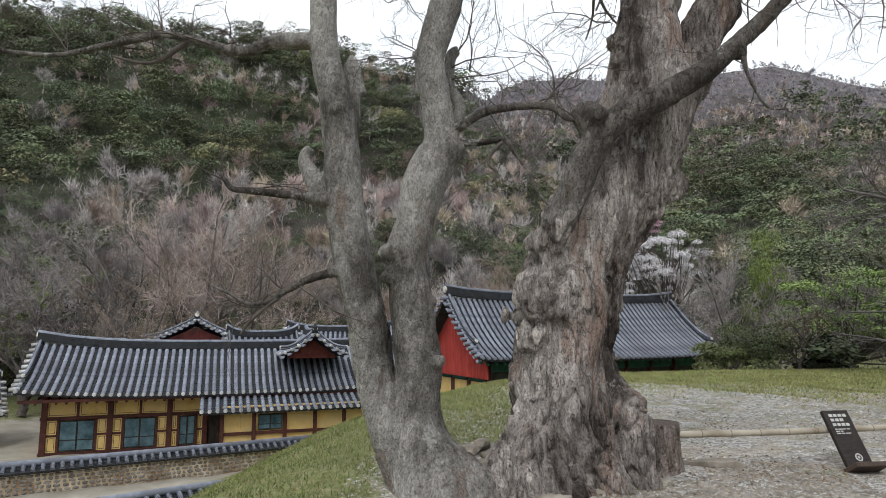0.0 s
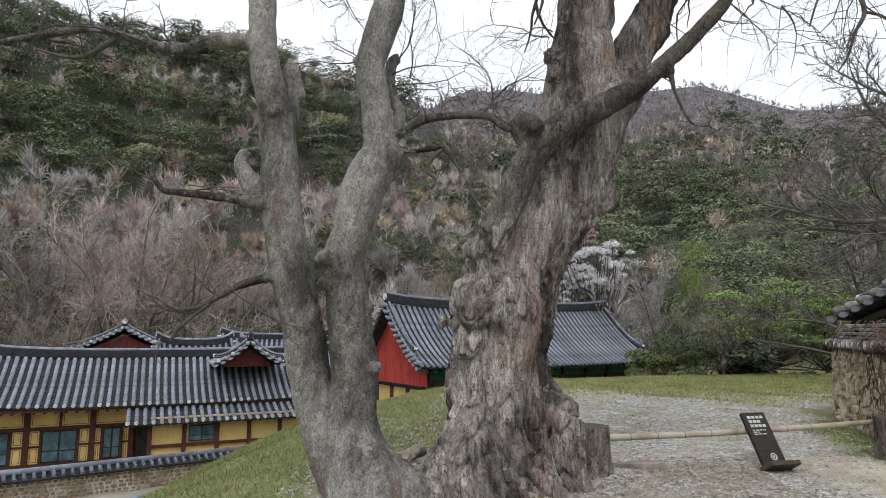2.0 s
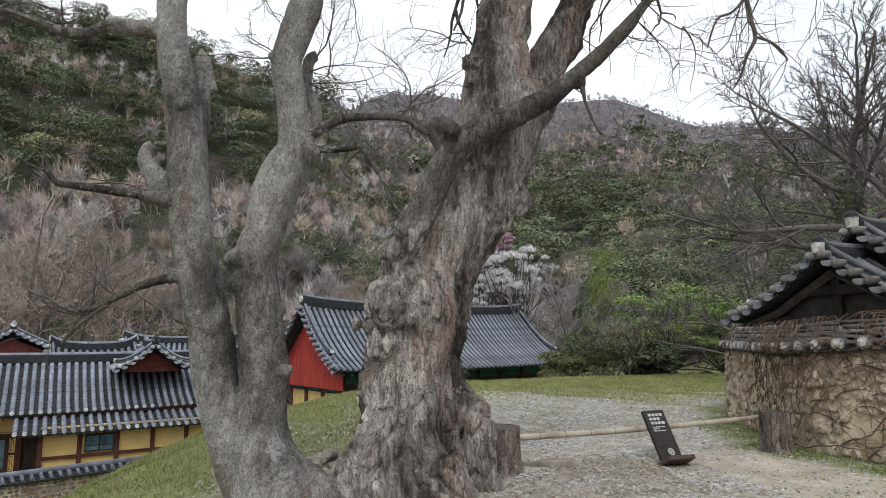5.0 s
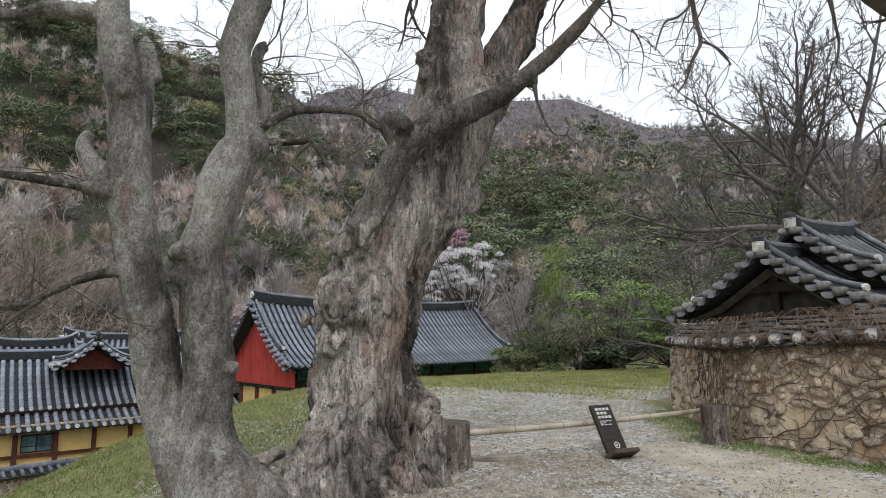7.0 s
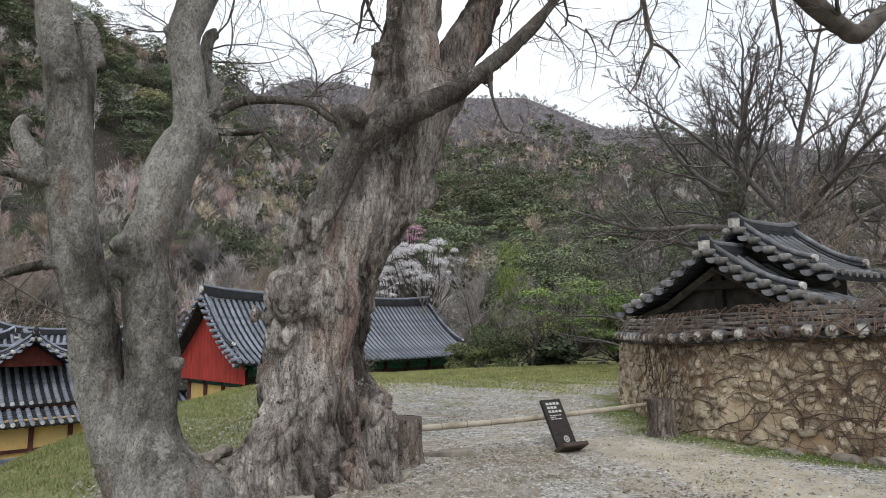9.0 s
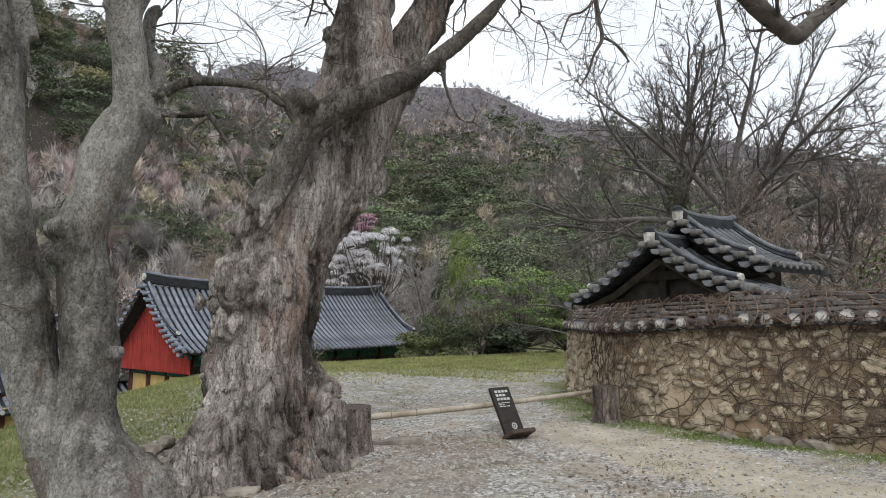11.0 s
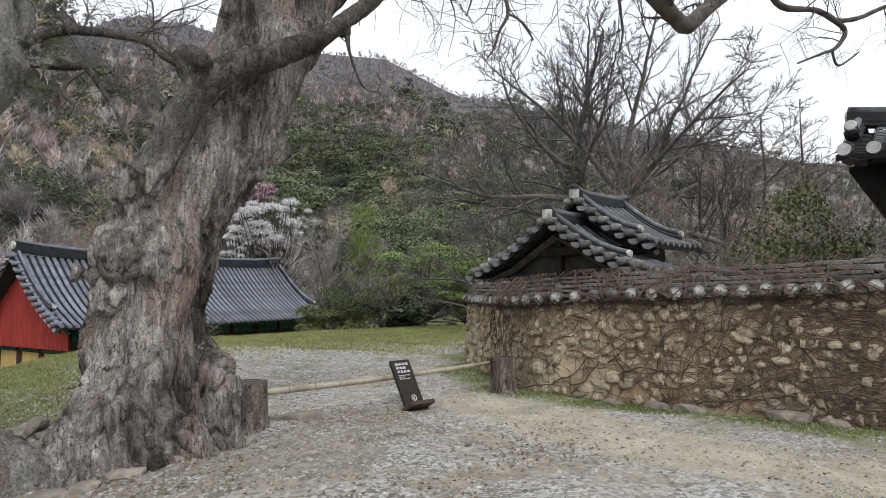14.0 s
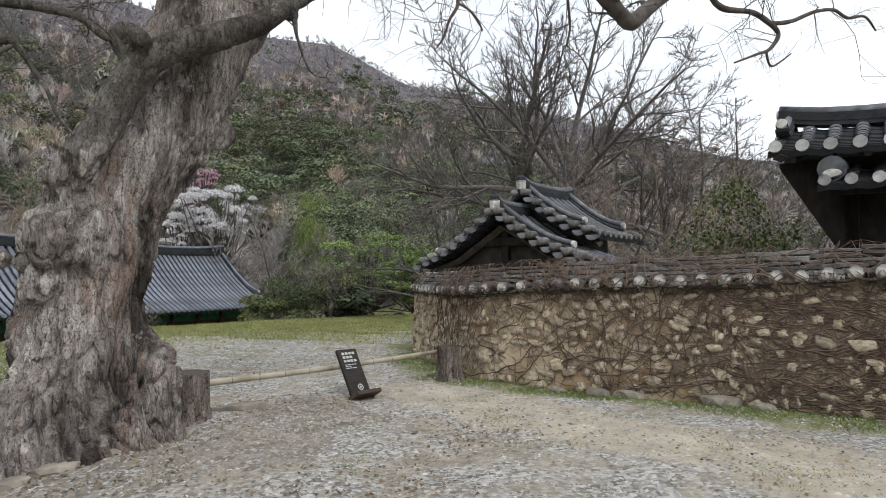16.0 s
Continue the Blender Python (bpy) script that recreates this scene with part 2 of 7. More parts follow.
M_EVER = leaf("evergreen_leaf", (0.022, 0.030, 0.016), (0.085, 0.105, 0.054), island=0.6)
M_EVER_MID = leaf("broad_evergreen_leaf", (0.045, 0.062, 0.028), (0.125, 0.145, 0.066), island=0.5)
M_YELLOWGREEN = leaf("spring_leaf", (0.17, 0.17, 0.07), (0.30, 0.27, 0.13))
M_BAMBOO_LEAF = leaf("bamboo_leaf", (0.10, 0.14, 0.035), (0.23, 0.28, 0.08))
M_PINE = leaf("pine_needle", (0.12, 0.185, 0.055), (0.27, 0.35, 0.12))
M_BARE_GREY = leaf("bare_grey_twigs", (0.19, 0.17, 0.165), (0.38, 0.345, 0.33))
M_BARE_BROWN = leaf("bare_brown_twigs", (0.20, 0.16, 0.13), (0.37, 0.305, 0.255))
M_BARE_PINK = leaf("bare_budding_twigs", (0.36, 0.28, 0.25), (0.56, 0.46, 0.42))
M_BLOSSOM = leaf("white_petal", (0.60, 0.58, 0.60), (0.84, 0.82, 0.84), 2, 0.12)
M_BLOSSOM_PINK = leaf("pink_petal", (0.50, 0.27, 0.38), (0.70, 0.47, 0.56), 2, 0.15)
M_CAMELLIA = leaf("glossy_leaf", (0.04, 0.055, 0.018), (0.17, 0.19, 0.07), 3, 0.55, 0.35)
M_GRASS = leaf("short_grass_blade", (0.075, 0.115, 0.026), (0.22, 0.27, 0.085), 1.2, 0.4, 0.8)
M_LAWN = leaf("lawn_blade", (0.13, 0.175, 0.045), (0.34, 0.38, 0.13), 0.9, 0.4, 0.8)
M_DRYGRASS = leaf("dry_grass_blade", (0.20, 0.165, 0.09), (0.42, 0.35, 0.21), 1.2, 0.3, 0.8)
M_LITTER = leaf("fallen_leaf", (0.10, 0.065, 0.035), (0.26, 0.19, 0.12), 2, 0.4, 0.9)


# ---- mesh tools ----
class Shape:
    """Vertices and faces gathered piece by piece."""

    def __init__(self):
        self.v, self.f = [], []

    def add(self, verts, faces):
        k = len(self.v)
        self.v += [tuple(p) for p in verts]
        self.f += [tuple(i + k for i in q) for q in faces]
        return self

    def box(self, lo, hi, m=None, bevel=0.0):
        (a, b, c), (d, e, g) = lo, hi
        if bevel:
            bm = bmesh.new()
            bmesh.ops.create_cube(bm, size=1)
            for p in bm.verts:
                p.co = Vector(((a + d) / 2 + p.co.x * (d - a), (b + e) / 2 + p.co.y * (e - b), (c + g) / 2 + p.co.z * (g - c)))
            bmesh.ops.bevel(bm, geom=bm.edges[:], offset=bevel, segments=1, affect="EDGES")
            vs = [p.co.copy() for p in bm.verts]
            bm.verts.index_update()
            fs = [[p.index for p in q.verts] for q in bm.faces]
            bm.free()
        else:
            vs = [Vector(p) for p in ((a, b, c), (d, b, c), (d, e, c), (a, e, c), (a, b, g), (d, b, g), (d, e, g), (a, e, g))]
            fs = [(3, 2, 1, 0), (4, 5, 6, 7), (0, 1, 5, 4), (1, 2, 6, 5), (2, 3, 7, 6), (3, 0, 4, 7)]
        return self.add([m @ p for p in vs] if m else vs, fs)

    def tube(self, pts, radii, sides=8, cap=True, wobble=0.0, squash=1.0):
        pts = [Vector(p) for p in pts]
        k, side = len(self.v), None
        for i, p in enumerate(pts):
            d = (pts[min(i + 1, len(pts) - 1)] - pts[max(i - 1, 0)])
            d = d.normalized() if d.length > 1e-9 else Vector((0, 0, 1))
            if side is None:
                side = d.cross(Vector((0, 0, 1)) if abs(d.z) < 0.9 else Vector((1, 0, 0))).normalized()
            side = (side - d * side.dot(d)).normalized()
            up = d.cross(side)
            for s in range(sides):
                a = 2 * math.pi * s / sides
                r = radii[i] * (1 + wobble * random.uniform(-1, 1))
                self.v.append(tuple(p + (side * math.cos(a) + up * math.sin(a) * squash) * r))
        for i in range(len(pts) - 1):
            for s in range(sides):
                a, b = k + i * sides + s, k + i * sides + (s + 1) % sides
                self.f.append((a, b, b + sides, a + sides))
        if cap:
            self.f.append(tuple(k + s for s in reversed(range(sides))))
            self.f.append(tuple(k + (len(pts) - 1) * sides + s for s in range(sides)))
        return self

    def mesh(self, name, smooth=False):
        me = bpy.data.meshes.new(name)
        me.from_pydata(self.v, [], self.f)
        if smooth:
            me.polygons.foreach_set("use_smooth", [True] * len(me.polygons))
        me.update()
        return me


def part(name, shape, mat, parent, label="", smooth=False, m=None, kind=""):
    me = shape if isinstance(shape, bpy.types.Mesh) else shape.mesh(name, smooth)
    if not me.materials:
        me.materials.append(mat)
    ob = new(name, me)
    ob.parent = parent
    if m is not None:
        ob.matrix_basis = m
    return tagged(ob, label, kind=kind)


def thing(name, m, label, category, group="", kind=""):
    ob = new(name)
    ob.empty_display_size = 0.2
    ob.matrix_basis = m
    return tagged(ob, label, category, group, kind)


def polar(az, dist, z=0.0):
    return Vector((dist * math.sin(radians(az)), dist * math.cos(radians(az)), z))


def bulk_mesh(name, verts, tris, mat, smooth=False, quads=None):
    """A mesh straight from numpy arrays."""
    me = bpy.data.meshes.new(name)
    n, k = (len(quads), 4) if quads is not None else (len(tris), 3)
    idx = quads if quads is not None else tris
    me.vertices.add(len(verts))
    me.vertices.foreach_set("co", np.ascontiguousarray(verts, dtype=np.float32).ravel())
    me.loops.add(n * k)
    me.loops.foreach_set("vertex_index", np.ascontiguousarray(idx, dtype=np.int32).ravel())
    me.polygons.add(n)
    me.polygons.foreach_set("loop_start", np.arange(0, n * k, k, dtype=np.int32))
    if smooth:
        me.polygons.foreach_set("use_smooth", np.ones(n, dtype=bool))
    me.update(calc_edges=True)
    me.materials.append(mat)
    return me


# ---- ground ----
def smooth(a, b, x):
    t = np.clip((x - a) / (b - a), 0, 1)
    return t * t * (3 - 2 * t)


EDGE = [(-30, -30), (-6, -8), (-1.6, 0), (-1.3, 4), (-1.2, 6.2), (-0.9, 9), (-0.3, 14), (1.6, 18.5), (4.5, 22), (9, 23.2), (17, 24), (40, 27), (90, 30)]


def edge_distance(x, y):
    """Metres past the terrace's edge (positive: beyond it, on the bank)."""
    best = np.full(np.shape(x), 1e9)
    sign = np.ones(np.shape(x))
    for (ax, ay), (bx, by) in zip(EDGE[:-1], EDGE[1:]):
        dx, dy = bx - ax, by - ay
        s = np.clip(((x - ax) * dx + (y - ay) * dy) / (dx * dx + dy * dy), 0, 1)
        ex, ey = x - ax - s * dx, y - ay - s * dy
        dd = np.hypot(ex, ey)
        cross = dx * (y - ay) - dy * (x - ax)
        near = dd < best
        best = np.where(near, dd, best)
        sign = np.where(near, np.sign(cross), sign)
    return best * sign


RIDGE_AZ = [-180, -100, -60, -45, -37, -28, -15, -2.5, 3, 5, 8, 16, 24, 29, 36, 43, 51, 58, 65, 75, 100, 180]
RIDGE_EL = [6, 9, 17, 22, 23.6, 25.2, 25.0, 22.9, 21.6, 21.8, 22.5, 22.2, 21.3, 21.2, 18.4, 17.0, 15.2, 13.0, 10.6, 9.0, 7, 6]
RIDGE_R = [300, 260, 230, 210, 200, 190, 190, 200, 260, 330, 380, 400, 420, 430, 430, 430, 430, 430, 430, 430, 400, 300]


def ground_z(x, y):
    x, y = np.asarray(x, float), np.asarray(y, float)
    d = edge_distance(x, y)
    r, az = np.hypot(x, y), np.degrees(np.arctan2(x, y))
    low = -3.6 + 2.9 * smooth(12, 30, az)
    bank = low * smooth(-0.4, 6.5 + 2.6 * smooth(25, 5, az), d)
    el = np.interp(az, RIDGE_AZ, RIDGE_EL)
    rr = np.interp(az, RIDGE_AZ, RIDGE_R)
    start = 44 + 10 * smooth(40, 70, az)
    s = np.clip((r - start) / (rr - start), 0, 1.25)
    top = rr * np.tan(np.radians(el)) - low
    rise = np.where(s < 1, top * (0.62 * s + 0.38 * s * s), top * (1 - 0.5 * (s - 1)))
    lumps = np.sin(x * 0.045 + 1.3 * np.sin(y * 0.03)) * np.cos(y * 0.05 + 0.7) * 5 * smooth(0.05, 0.4, s) * (1 - 0.6 * smooth(0.7, 1.0, s))
    small = 0.025 * np.sin(x * 1.7 + 2 * np.sin(y * 0.9)) * np.cos(y * 1.3) + 0.012 * np.sin(x * 4.1 + y * 2.3)
    mound = -0.10 * np.exp(-((x - 0.2) ** 2 + (y - 5.9) ** 2) / 0.8) + 0.34 * np.exp(-((x - 0.4) ** 2 + (y - 7.1) ** 2) / 0.3)
    return np.where(r > start, low + rise + lumps, bank) + small * (r < 60) + mound - 0.04 * smooth(1, 4, d) * np.sin(x * 2.1) * np.cos(y * 1.9)


def polar_ground():
    radii = np.concatenate([np.linspace(0.01, 12, 112), np.linspace(12.15, 34, 90), np.linspace(34.6, 60, 30), np.geomspace(61.5, 620, 60), [900, 1600, 3000]])
    az = np.concatenate([np.linspace(-180, -60, 40)[:-1], np.linspace(-60, 95, 360), np.linspace(95, 180, 28)[1:-1]])
    rr, aa = np.meshgrid(radii, np.radians(az), indexing="ij")
    x, y = rr * np.sin(aa) + 0.15 * np.exp(-rr), rr * np.cos(aa) - 0.2 * np.exp(-rr)
    z = ground_z(x, y)
    z = np.where(rr > 700, np.minimum(z, 20 - (rr - 700) * 0.02), z)
    verts = np.stack([x, y, z], -1).reshape(-1, 3)
    n, k = len(radii), len(az)
    i, j = np.meshgrid(np.arange(n - 1), np.arange(k), indexing="ij")
    j2 = (j + 1) % k
    quads = np.stack([i * k + j, (i + 1) * k + j, (i + 1) * k + j2, i * k + j2], -1).reshape(-1, 4)
    return verts, quads


def ground_material():
    """Gravel terrace, worn earth track, moss and grass on the bank, woodland soil beyond, darkened as shade under the
    trees.
    """
    m = bpy.data.materials.new("gravel_and_grass")
    m.use_nodes = True
    n, l = m.node_tree.nodes, m.node_tree.links
    b = n["Principled BSDF"]
    b.inputs["Roughness"].default_value = 0.95
    b.inputs["Specular IOR Level"].default_value = 0.2
    co = n.new("ShaderNodeTexCoord")

    def noise_tex(scale, detail=6, rough=0.6):
        t = n.new("ShaderNodeTexNoise")
        t.inputs["Scale"].default_value, t.inputs["Detail"].default_value, t.inputs["Roughness"].default_value = scale, detail, rough
        l.new(co.outputs["Object"], t.inputs["Vector"])
        return t.outputs["Fac"]

    def ramp(src, stops):
        r = n.new("ShaderNodeValToRGB")
        e = r.color_ramp.elements
        while len(e) < len(stops):
            e.new(0.5)
        for k, (p, c) in zip(e, stops):
            k.position, k.color = p, (*c, 1)
        l.new(src, r.inputs[0])
        return r.outputs[0]

    def mix(f, a, c):
        x = n.new("ShaderNodeMix")
        x.data_type = "RGBA"
        l.new(f, x.inputs[0])
        l.new(a, x.inputs[6])
        l.new(c, x.inputs[7])
        return x.outputs[2]

    def attr(name):
        a = n.new("ShaderNodeAttribute")
        a.attribute_name = name
        return a.outputs["Fac"]

    def add(a, c, gain):
        x = n.new("ShaderNodeMath")
        x.operation = "MULTIPLY_ADD"
        l.new(c, x.inputs[0])
        x.inputs[1].default_value = gain
        l.new(a, x.inputs[2])
        return x.outputs[0]

    vor = n.new("ShaderNodeTexVoronoi")
    vor.inputs["Scale"].default_value = 26
    l.new(co.outputs["Object"], vor.inputs["Vector"])
    sep = n.new("ShaderNodeSeparateColor")
    l.new(vor.outputs["Color"], sep.inputs[0])
    stones = ramp(sep.outputs[0], [(0.0, (0.12, 0.115, 0.105)), (0.45, (0.32, 0.31, 0.295)), (1.0, (0.58, 0.57, 0.55))])
    earth = ramp(noise_tex(3, 9, 0.7), [(0.3, (0.19, 0.16, 0.12)), (0.7, (0.43, 0.375, 0.295))])
    gravel = mix(ramp(noise_tex(1.3, 6), [(0.42, (0.9,) * 3), (0.60, (0.12,) * 3)]), earth, stones)
    grass = ramp(noise_tex(9, 9, 0.75), [(0.3, (0.075, 0.088, 0.035)), (0.5, (0.18, 0.195, 0.08)), (0.72, (0.36, 0.32, 0.19))])
    cells = n.new("ShaderNodeTexVoronoi")
    cells.inputs["Scale"].default_value = 0.42
    l.new(co.outputs["Object"], cells.inputs["Vector"])
    cell = n.new("ShaderNodeSeparateColor")
    l.new(cells.outputs["Color"], cell.inputs[0])
    # woodland floor coloured near-black, so the gaps between crowns look shaded
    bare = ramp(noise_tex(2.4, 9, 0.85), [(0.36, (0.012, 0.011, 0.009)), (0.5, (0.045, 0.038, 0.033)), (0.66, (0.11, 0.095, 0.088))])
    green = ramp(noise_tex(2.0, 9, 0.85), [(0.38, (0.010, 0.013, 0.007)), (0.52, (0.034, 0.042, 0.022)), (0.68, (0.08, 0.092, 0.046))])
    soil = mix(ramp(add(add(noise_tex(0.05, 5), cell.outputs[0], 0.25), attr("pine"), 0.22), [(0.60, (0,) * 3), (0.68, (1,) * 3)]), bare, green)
    # purple-grey ramp that paints distance haze onto the high ridge
    ridge_haze = ramp(noise_tex(0.16, 14, 0.85), [(0.36, (0.035, 0.036, 0.034)), (0.5, (0.115, 0.104, 0.114)), (0.66, (0.22, 0.20, 0.21))])
    soil = mix(attr("ridge_haze"), soil, ridge_haze)
    yard = ramp(noise_tex(0.9, 8, 0.7), [(0.3, (0.24, 0.22, 0.18)), (0.7, (0.40, 0.37, 0.31))])
    track = ramp(noise_tex(2, 9, 0.7), [(0.3, (0.29, 0.25, 0.185)), (0.7, (0.54, 0.48, 0.385))])
    patch = noise_tex(1.1, 9, 0.72)
    c = mix(ramp(add(patch, attr("track"), 0.35), [(0.62, (0,) * 3), (0.8, (1,) * 3)]), gravel, track)
    c = mix(ramp(add(patch, attr("grass"), 0.5), [(0.60, (0,) * 3), (0.78, (1,) * 3)]), c, grass)
    c = mix(ramp(add(patch, attr("yard"), 0.5), [(0.60, (0,) * 3), (0.78, (1,) * 3)]), c, yard)
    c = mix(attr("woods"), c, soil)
    l.new(c, b.inputs["Base Color"])
    bp = n.new("ShaderNodeBump")
    bp.inputs["Strength"].default_value, bp.inputs["Distance"].default_value = 0.7, 0.02
    l.new(add(noise_tex(22, 8, 0.75), vor.outputs["Distance"], -0.7), bp.inputs["Height"])
    l.new(bp.outputs[0], b.inputs["Normal"])
    return m


def build_ground():
    verts, quads = polar_ground()
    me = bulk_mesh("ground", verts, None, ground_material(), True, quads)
    x, y = verts[:, 0], verts[:, 1]
    d, r = edge_distance(x, y), np.hypot(x, y)
    az = np.degrees(np.arctan2(x, y))
    far_grass = smooth(13.5, 20, y + 0.15 * x) * (0.55 + 0.45 * smooth(19, 23, r))
    grass = np.maximum.reduce([smooth(40, 45, r), smooth(2.0, 1.0, x) * smooth(7.0, 7.6, y), smooth(-1.0, 0.2, d), far_grass * 0.95, 0.62 * smooth(1.3, 0.3, wall_distance(x, y)), 0.2 * smooth(9, 12, y)])
    yard = smooth(9.5, 11.0, d) * (az < 12) * smooth(46, 40, r)
    track = smooth(1.3, 0.4, np.abs(x - (5.6 + 0.11 * (4 - y) - 0.14 * (4 - y) * (y > 4)))) * smooth(9, 6, y)
    el = np.degrees(np.arctan2(verts[:, 2] - 1.5, r))
    pine = smooth(-4, -18, az) * smooth(8, 13, el) - smooth(2, 9, az) * smooth(13.5, 16.5, el)
    # mask of the upper far slopes that get the painted haze
    ridge_haze = smooth(1, 5, az) * smooth(0.80, 0.93, el / np.interp(az, RIDGE_AZ, RIDGE_EL) + 0.03 * np.sin(az * 0.9)) * (az < 62)
    for name, value in (("ridge_haze", ridge_haze), ("pine", pine), ("grass", grass * (1 - yard)), ("yard", yard), ("woods", np.where((az > -26) & (az < -4), smooth(52, 60, r), smooth(43, 49, r))), ("track", track)):
        a = me.attributes.new(name, "FLOAT", "POINT")
        a.data.foreach_set("value", value.astype(np.float32))
    tagged(new("ground", me), "gravel terrace with mossy grass bank and wooded valley", "ground", kind="structure")


WALL = [(9.5, 12.4), (8.25, 10.6), (7.35, 8.7), (6.95, 7.6), (7.0, 6.7), (7.6, 5.2), (8.15, 3.6), (8.5, 2.0), (8.8, 0.0), (9.1, -4.0), (9.3, -9.0)]


def wall_distance(x, y):
    best = np.full(np.shape(x), 1e9)
    for (ax, ay), (bx, by) in zip(WALL[:-1], WALL[1:]):
        dx, dy = bx - ax, by - ay
        s = np.clip(((x - ax) * dx + (y - ay) * dy) / (dx * dx + dy * dy), 0, 1)
        best = np.minimum(best, np.hypot(x - ax - s * dx, y - ay - s * dy))
    return best


build_ground()


# ---- roofs of convex and trough tiles ----
def slope_z(v, rise, sag):
    """Height above the eave at v (0 ridge, 1 eave), hollow like a hanging cloth."""
    return rise * (1 - v) - sag * math.sin(math.pi * v)


def column_shape(run, rise, sag, radius, steps=9):
    """One row of overlapping convex tiles from the ridge down to the eave, along -y."""
    s, sides = Shape(), 6
    for i in range(steps):
        for v, rr in ((i / steps, radius * 0.9), ((i + 1.06) / steps, radius * 1.05)):
            y, z = -run * v, slope_z(v, rise, sag)
            s.v += [(math.cos(math.pi * k / sides) * rr, y, z + math.sin(math.pi * k / sides) * rr * 0.9) for k in range(sides + 1)]
        a = 2 * i * (sides + 1)
        s.f += [(a + k, a + k + sides + 1, a + k + sides + 2, a + k + 1) for k in range(sides)]
    last = (2 * steps - 1) * (sides + 1)
    s.f.append(tuple(last + k for k in range(sides + 1)))
    return s


def eave_disc(run, radius):
    s = Shape()
    c = (0, -run * 1.005 - 0.01, radius * 0.32)
    s.tube([(c[0], c[1] + 0.03, c[2]), (c[0], c[1] - 0.015, c[2])], [radius * 0.95, radius * 0.9], 10)
    return s


def lifted(u, half, lift):
    return lift * abs(u / half) ** 3


def roof_slope(parent, half, run, rise, sag, lift, spacing, radius, m, mat, disc=None, first=None, last=None, thick=0.09):
    """One side of a roof in m's frame: ridge along x at y = 0, eave towards -y."""
    a, b = -half if first is None else first, half if last is None else last
    courses = max(6, int(run / 0.17))
    vs = [k for c in range(courses) for k in (c / courses, (c + 0.999) / courses)]
    sheet, nu, nv = Shape(), max(4, int((b - a) / (spacing / 2))), len(vs) - 1
    for i in range(nu + 1):
        u = a + (b - a) * i / nu
        hollow = -0.3 * radius * abs(math.cos(math.pi * (u - a) / spacing))
        for j, v in enumerate(vs):
            step = 0.022 * (0.0 if j % 2 == 0 else 1.0)
            sheet.v.append((u, -run * v, slope_z(v, rise, sag) + lifted(u, half, lift) - 0.03 + step + hollow))
    n1 = len(sheet.v)
    sheet.v += [(p[0], p[1] + (0.04 if k % (nv + 1) == nv else 0), p[2] - thick) for k, p in enumerate(sheet.v[:n1])]
    for i in range(nu):
        for j in range(nv):
            k = i * (nv + 1) + j
            sheet.f += [(k, k + 1, k + nv + 2, k + nv + 1), (n1 + k, n1 + k + nv + 1, n1 + k + nv + 2, n1 + k + 1)]
        k = i * (nv + 1) + nv
        sheet.f.append((k, n1 + k, n1 + k + nv + 1, k + nv + 1))
    for i in (0, nu):
        for j in range(nv):
            k = i * (nv + 1) + j
            q = (k, n1 + k, n1 + k + 1, k + 1)
            sheet.f.append(q if i == 0 else q[::-1])
    # bed far darker than the rows: shade of the troughs in its colour
    part("roof_bed", sheet, M_TILE_DARK, parent, "trough tiles, darkened as shade between the tile rows", False, m)
    col = column_shape(run, rise, sag, radius).mesh("tile_column", True)
    col.materials.append(mat)
    dm = None
    if disc:
        dm = eave_disc(run, radius).mesh("end_tile")
        dm.materials.append(disc)
    n = int((b - a - spacing * 0.6) / spacing)
    for i in range(n + 1):
        u = a + spacing * 0.3 + (b - a - spacing * 0.6) * i / max(n, 1)
        t = m @ Matrix.Translation((u, 0, lifted(u, half, lift)))
        ob = part("tile_column", col, mat, parent, m=t)
        if dm:
            part("end_tile", dm, disc, ob)


def ridge_cap(parent, half, rise, lift, m, mat, width=0.13, height=0.32, tip=0.12, label=""):
    """Layered ridge of flat tiles under a round cap, its ends swept up."""
    n = 14
    us = [-half + 2 * half * i / n for i in range(n + 1)]
    s = Shape()
    courses = max(3, int(height / 0.06))
    for c in range(courses):
        w = width * (1.0 if c % 2 else 0.86) * (1.15 - 0.3 * c / courses)
        z0, z1 = height * c / courses - 0.05, height * (c + 1) / courses - 0.05
        k = len(s.v)
        for u in us:
            z = rise + lifted(u, half, lift) + tip * abs(u / half) ** 6
            s.v += [(u, -w, z + z0), (u, w, z + z0), (u, w, z + z1), (u, -w, z + z1)]
        for i in range(n):
            for a, b in ((0, 1), (1, 2), (2, 3), (3, 0)):
                s.f.append((k + 4 * i + a, k + 4 * i + 4 + a, k + 4 * i + 4 + b, k + 4 * i + b))
        s.f += [(k, k + 1, k + 2, k + 3), (k + 4 * n + 3, k + 4 * n + 2, k + 4 * n + 1, k + 4 * n)]
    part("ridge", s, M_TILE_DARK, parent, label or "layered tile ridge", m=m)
    cap = Shape().tube([(u, 0, rise + lifted(u, half, lift) + tip * abs(u / half) ** 6 + height - 0.04) for u in us], [width * 0.72] * len(us), 8)
    part("ridge_cap", cap, mat, parent, m=m, smooth=True)
    for e in (-1, 1):
        z = rise + lift + tip + height * 0.45
        end = Shape().tube([(e * (half - 0.02), 0, z), (e * (half + 0.035), 0, z)], [height * 0.46, height * 0.42], 10)
        part("ridge_end", end, M_MORTAR, parent, "pale lime mortar plug", m=m)


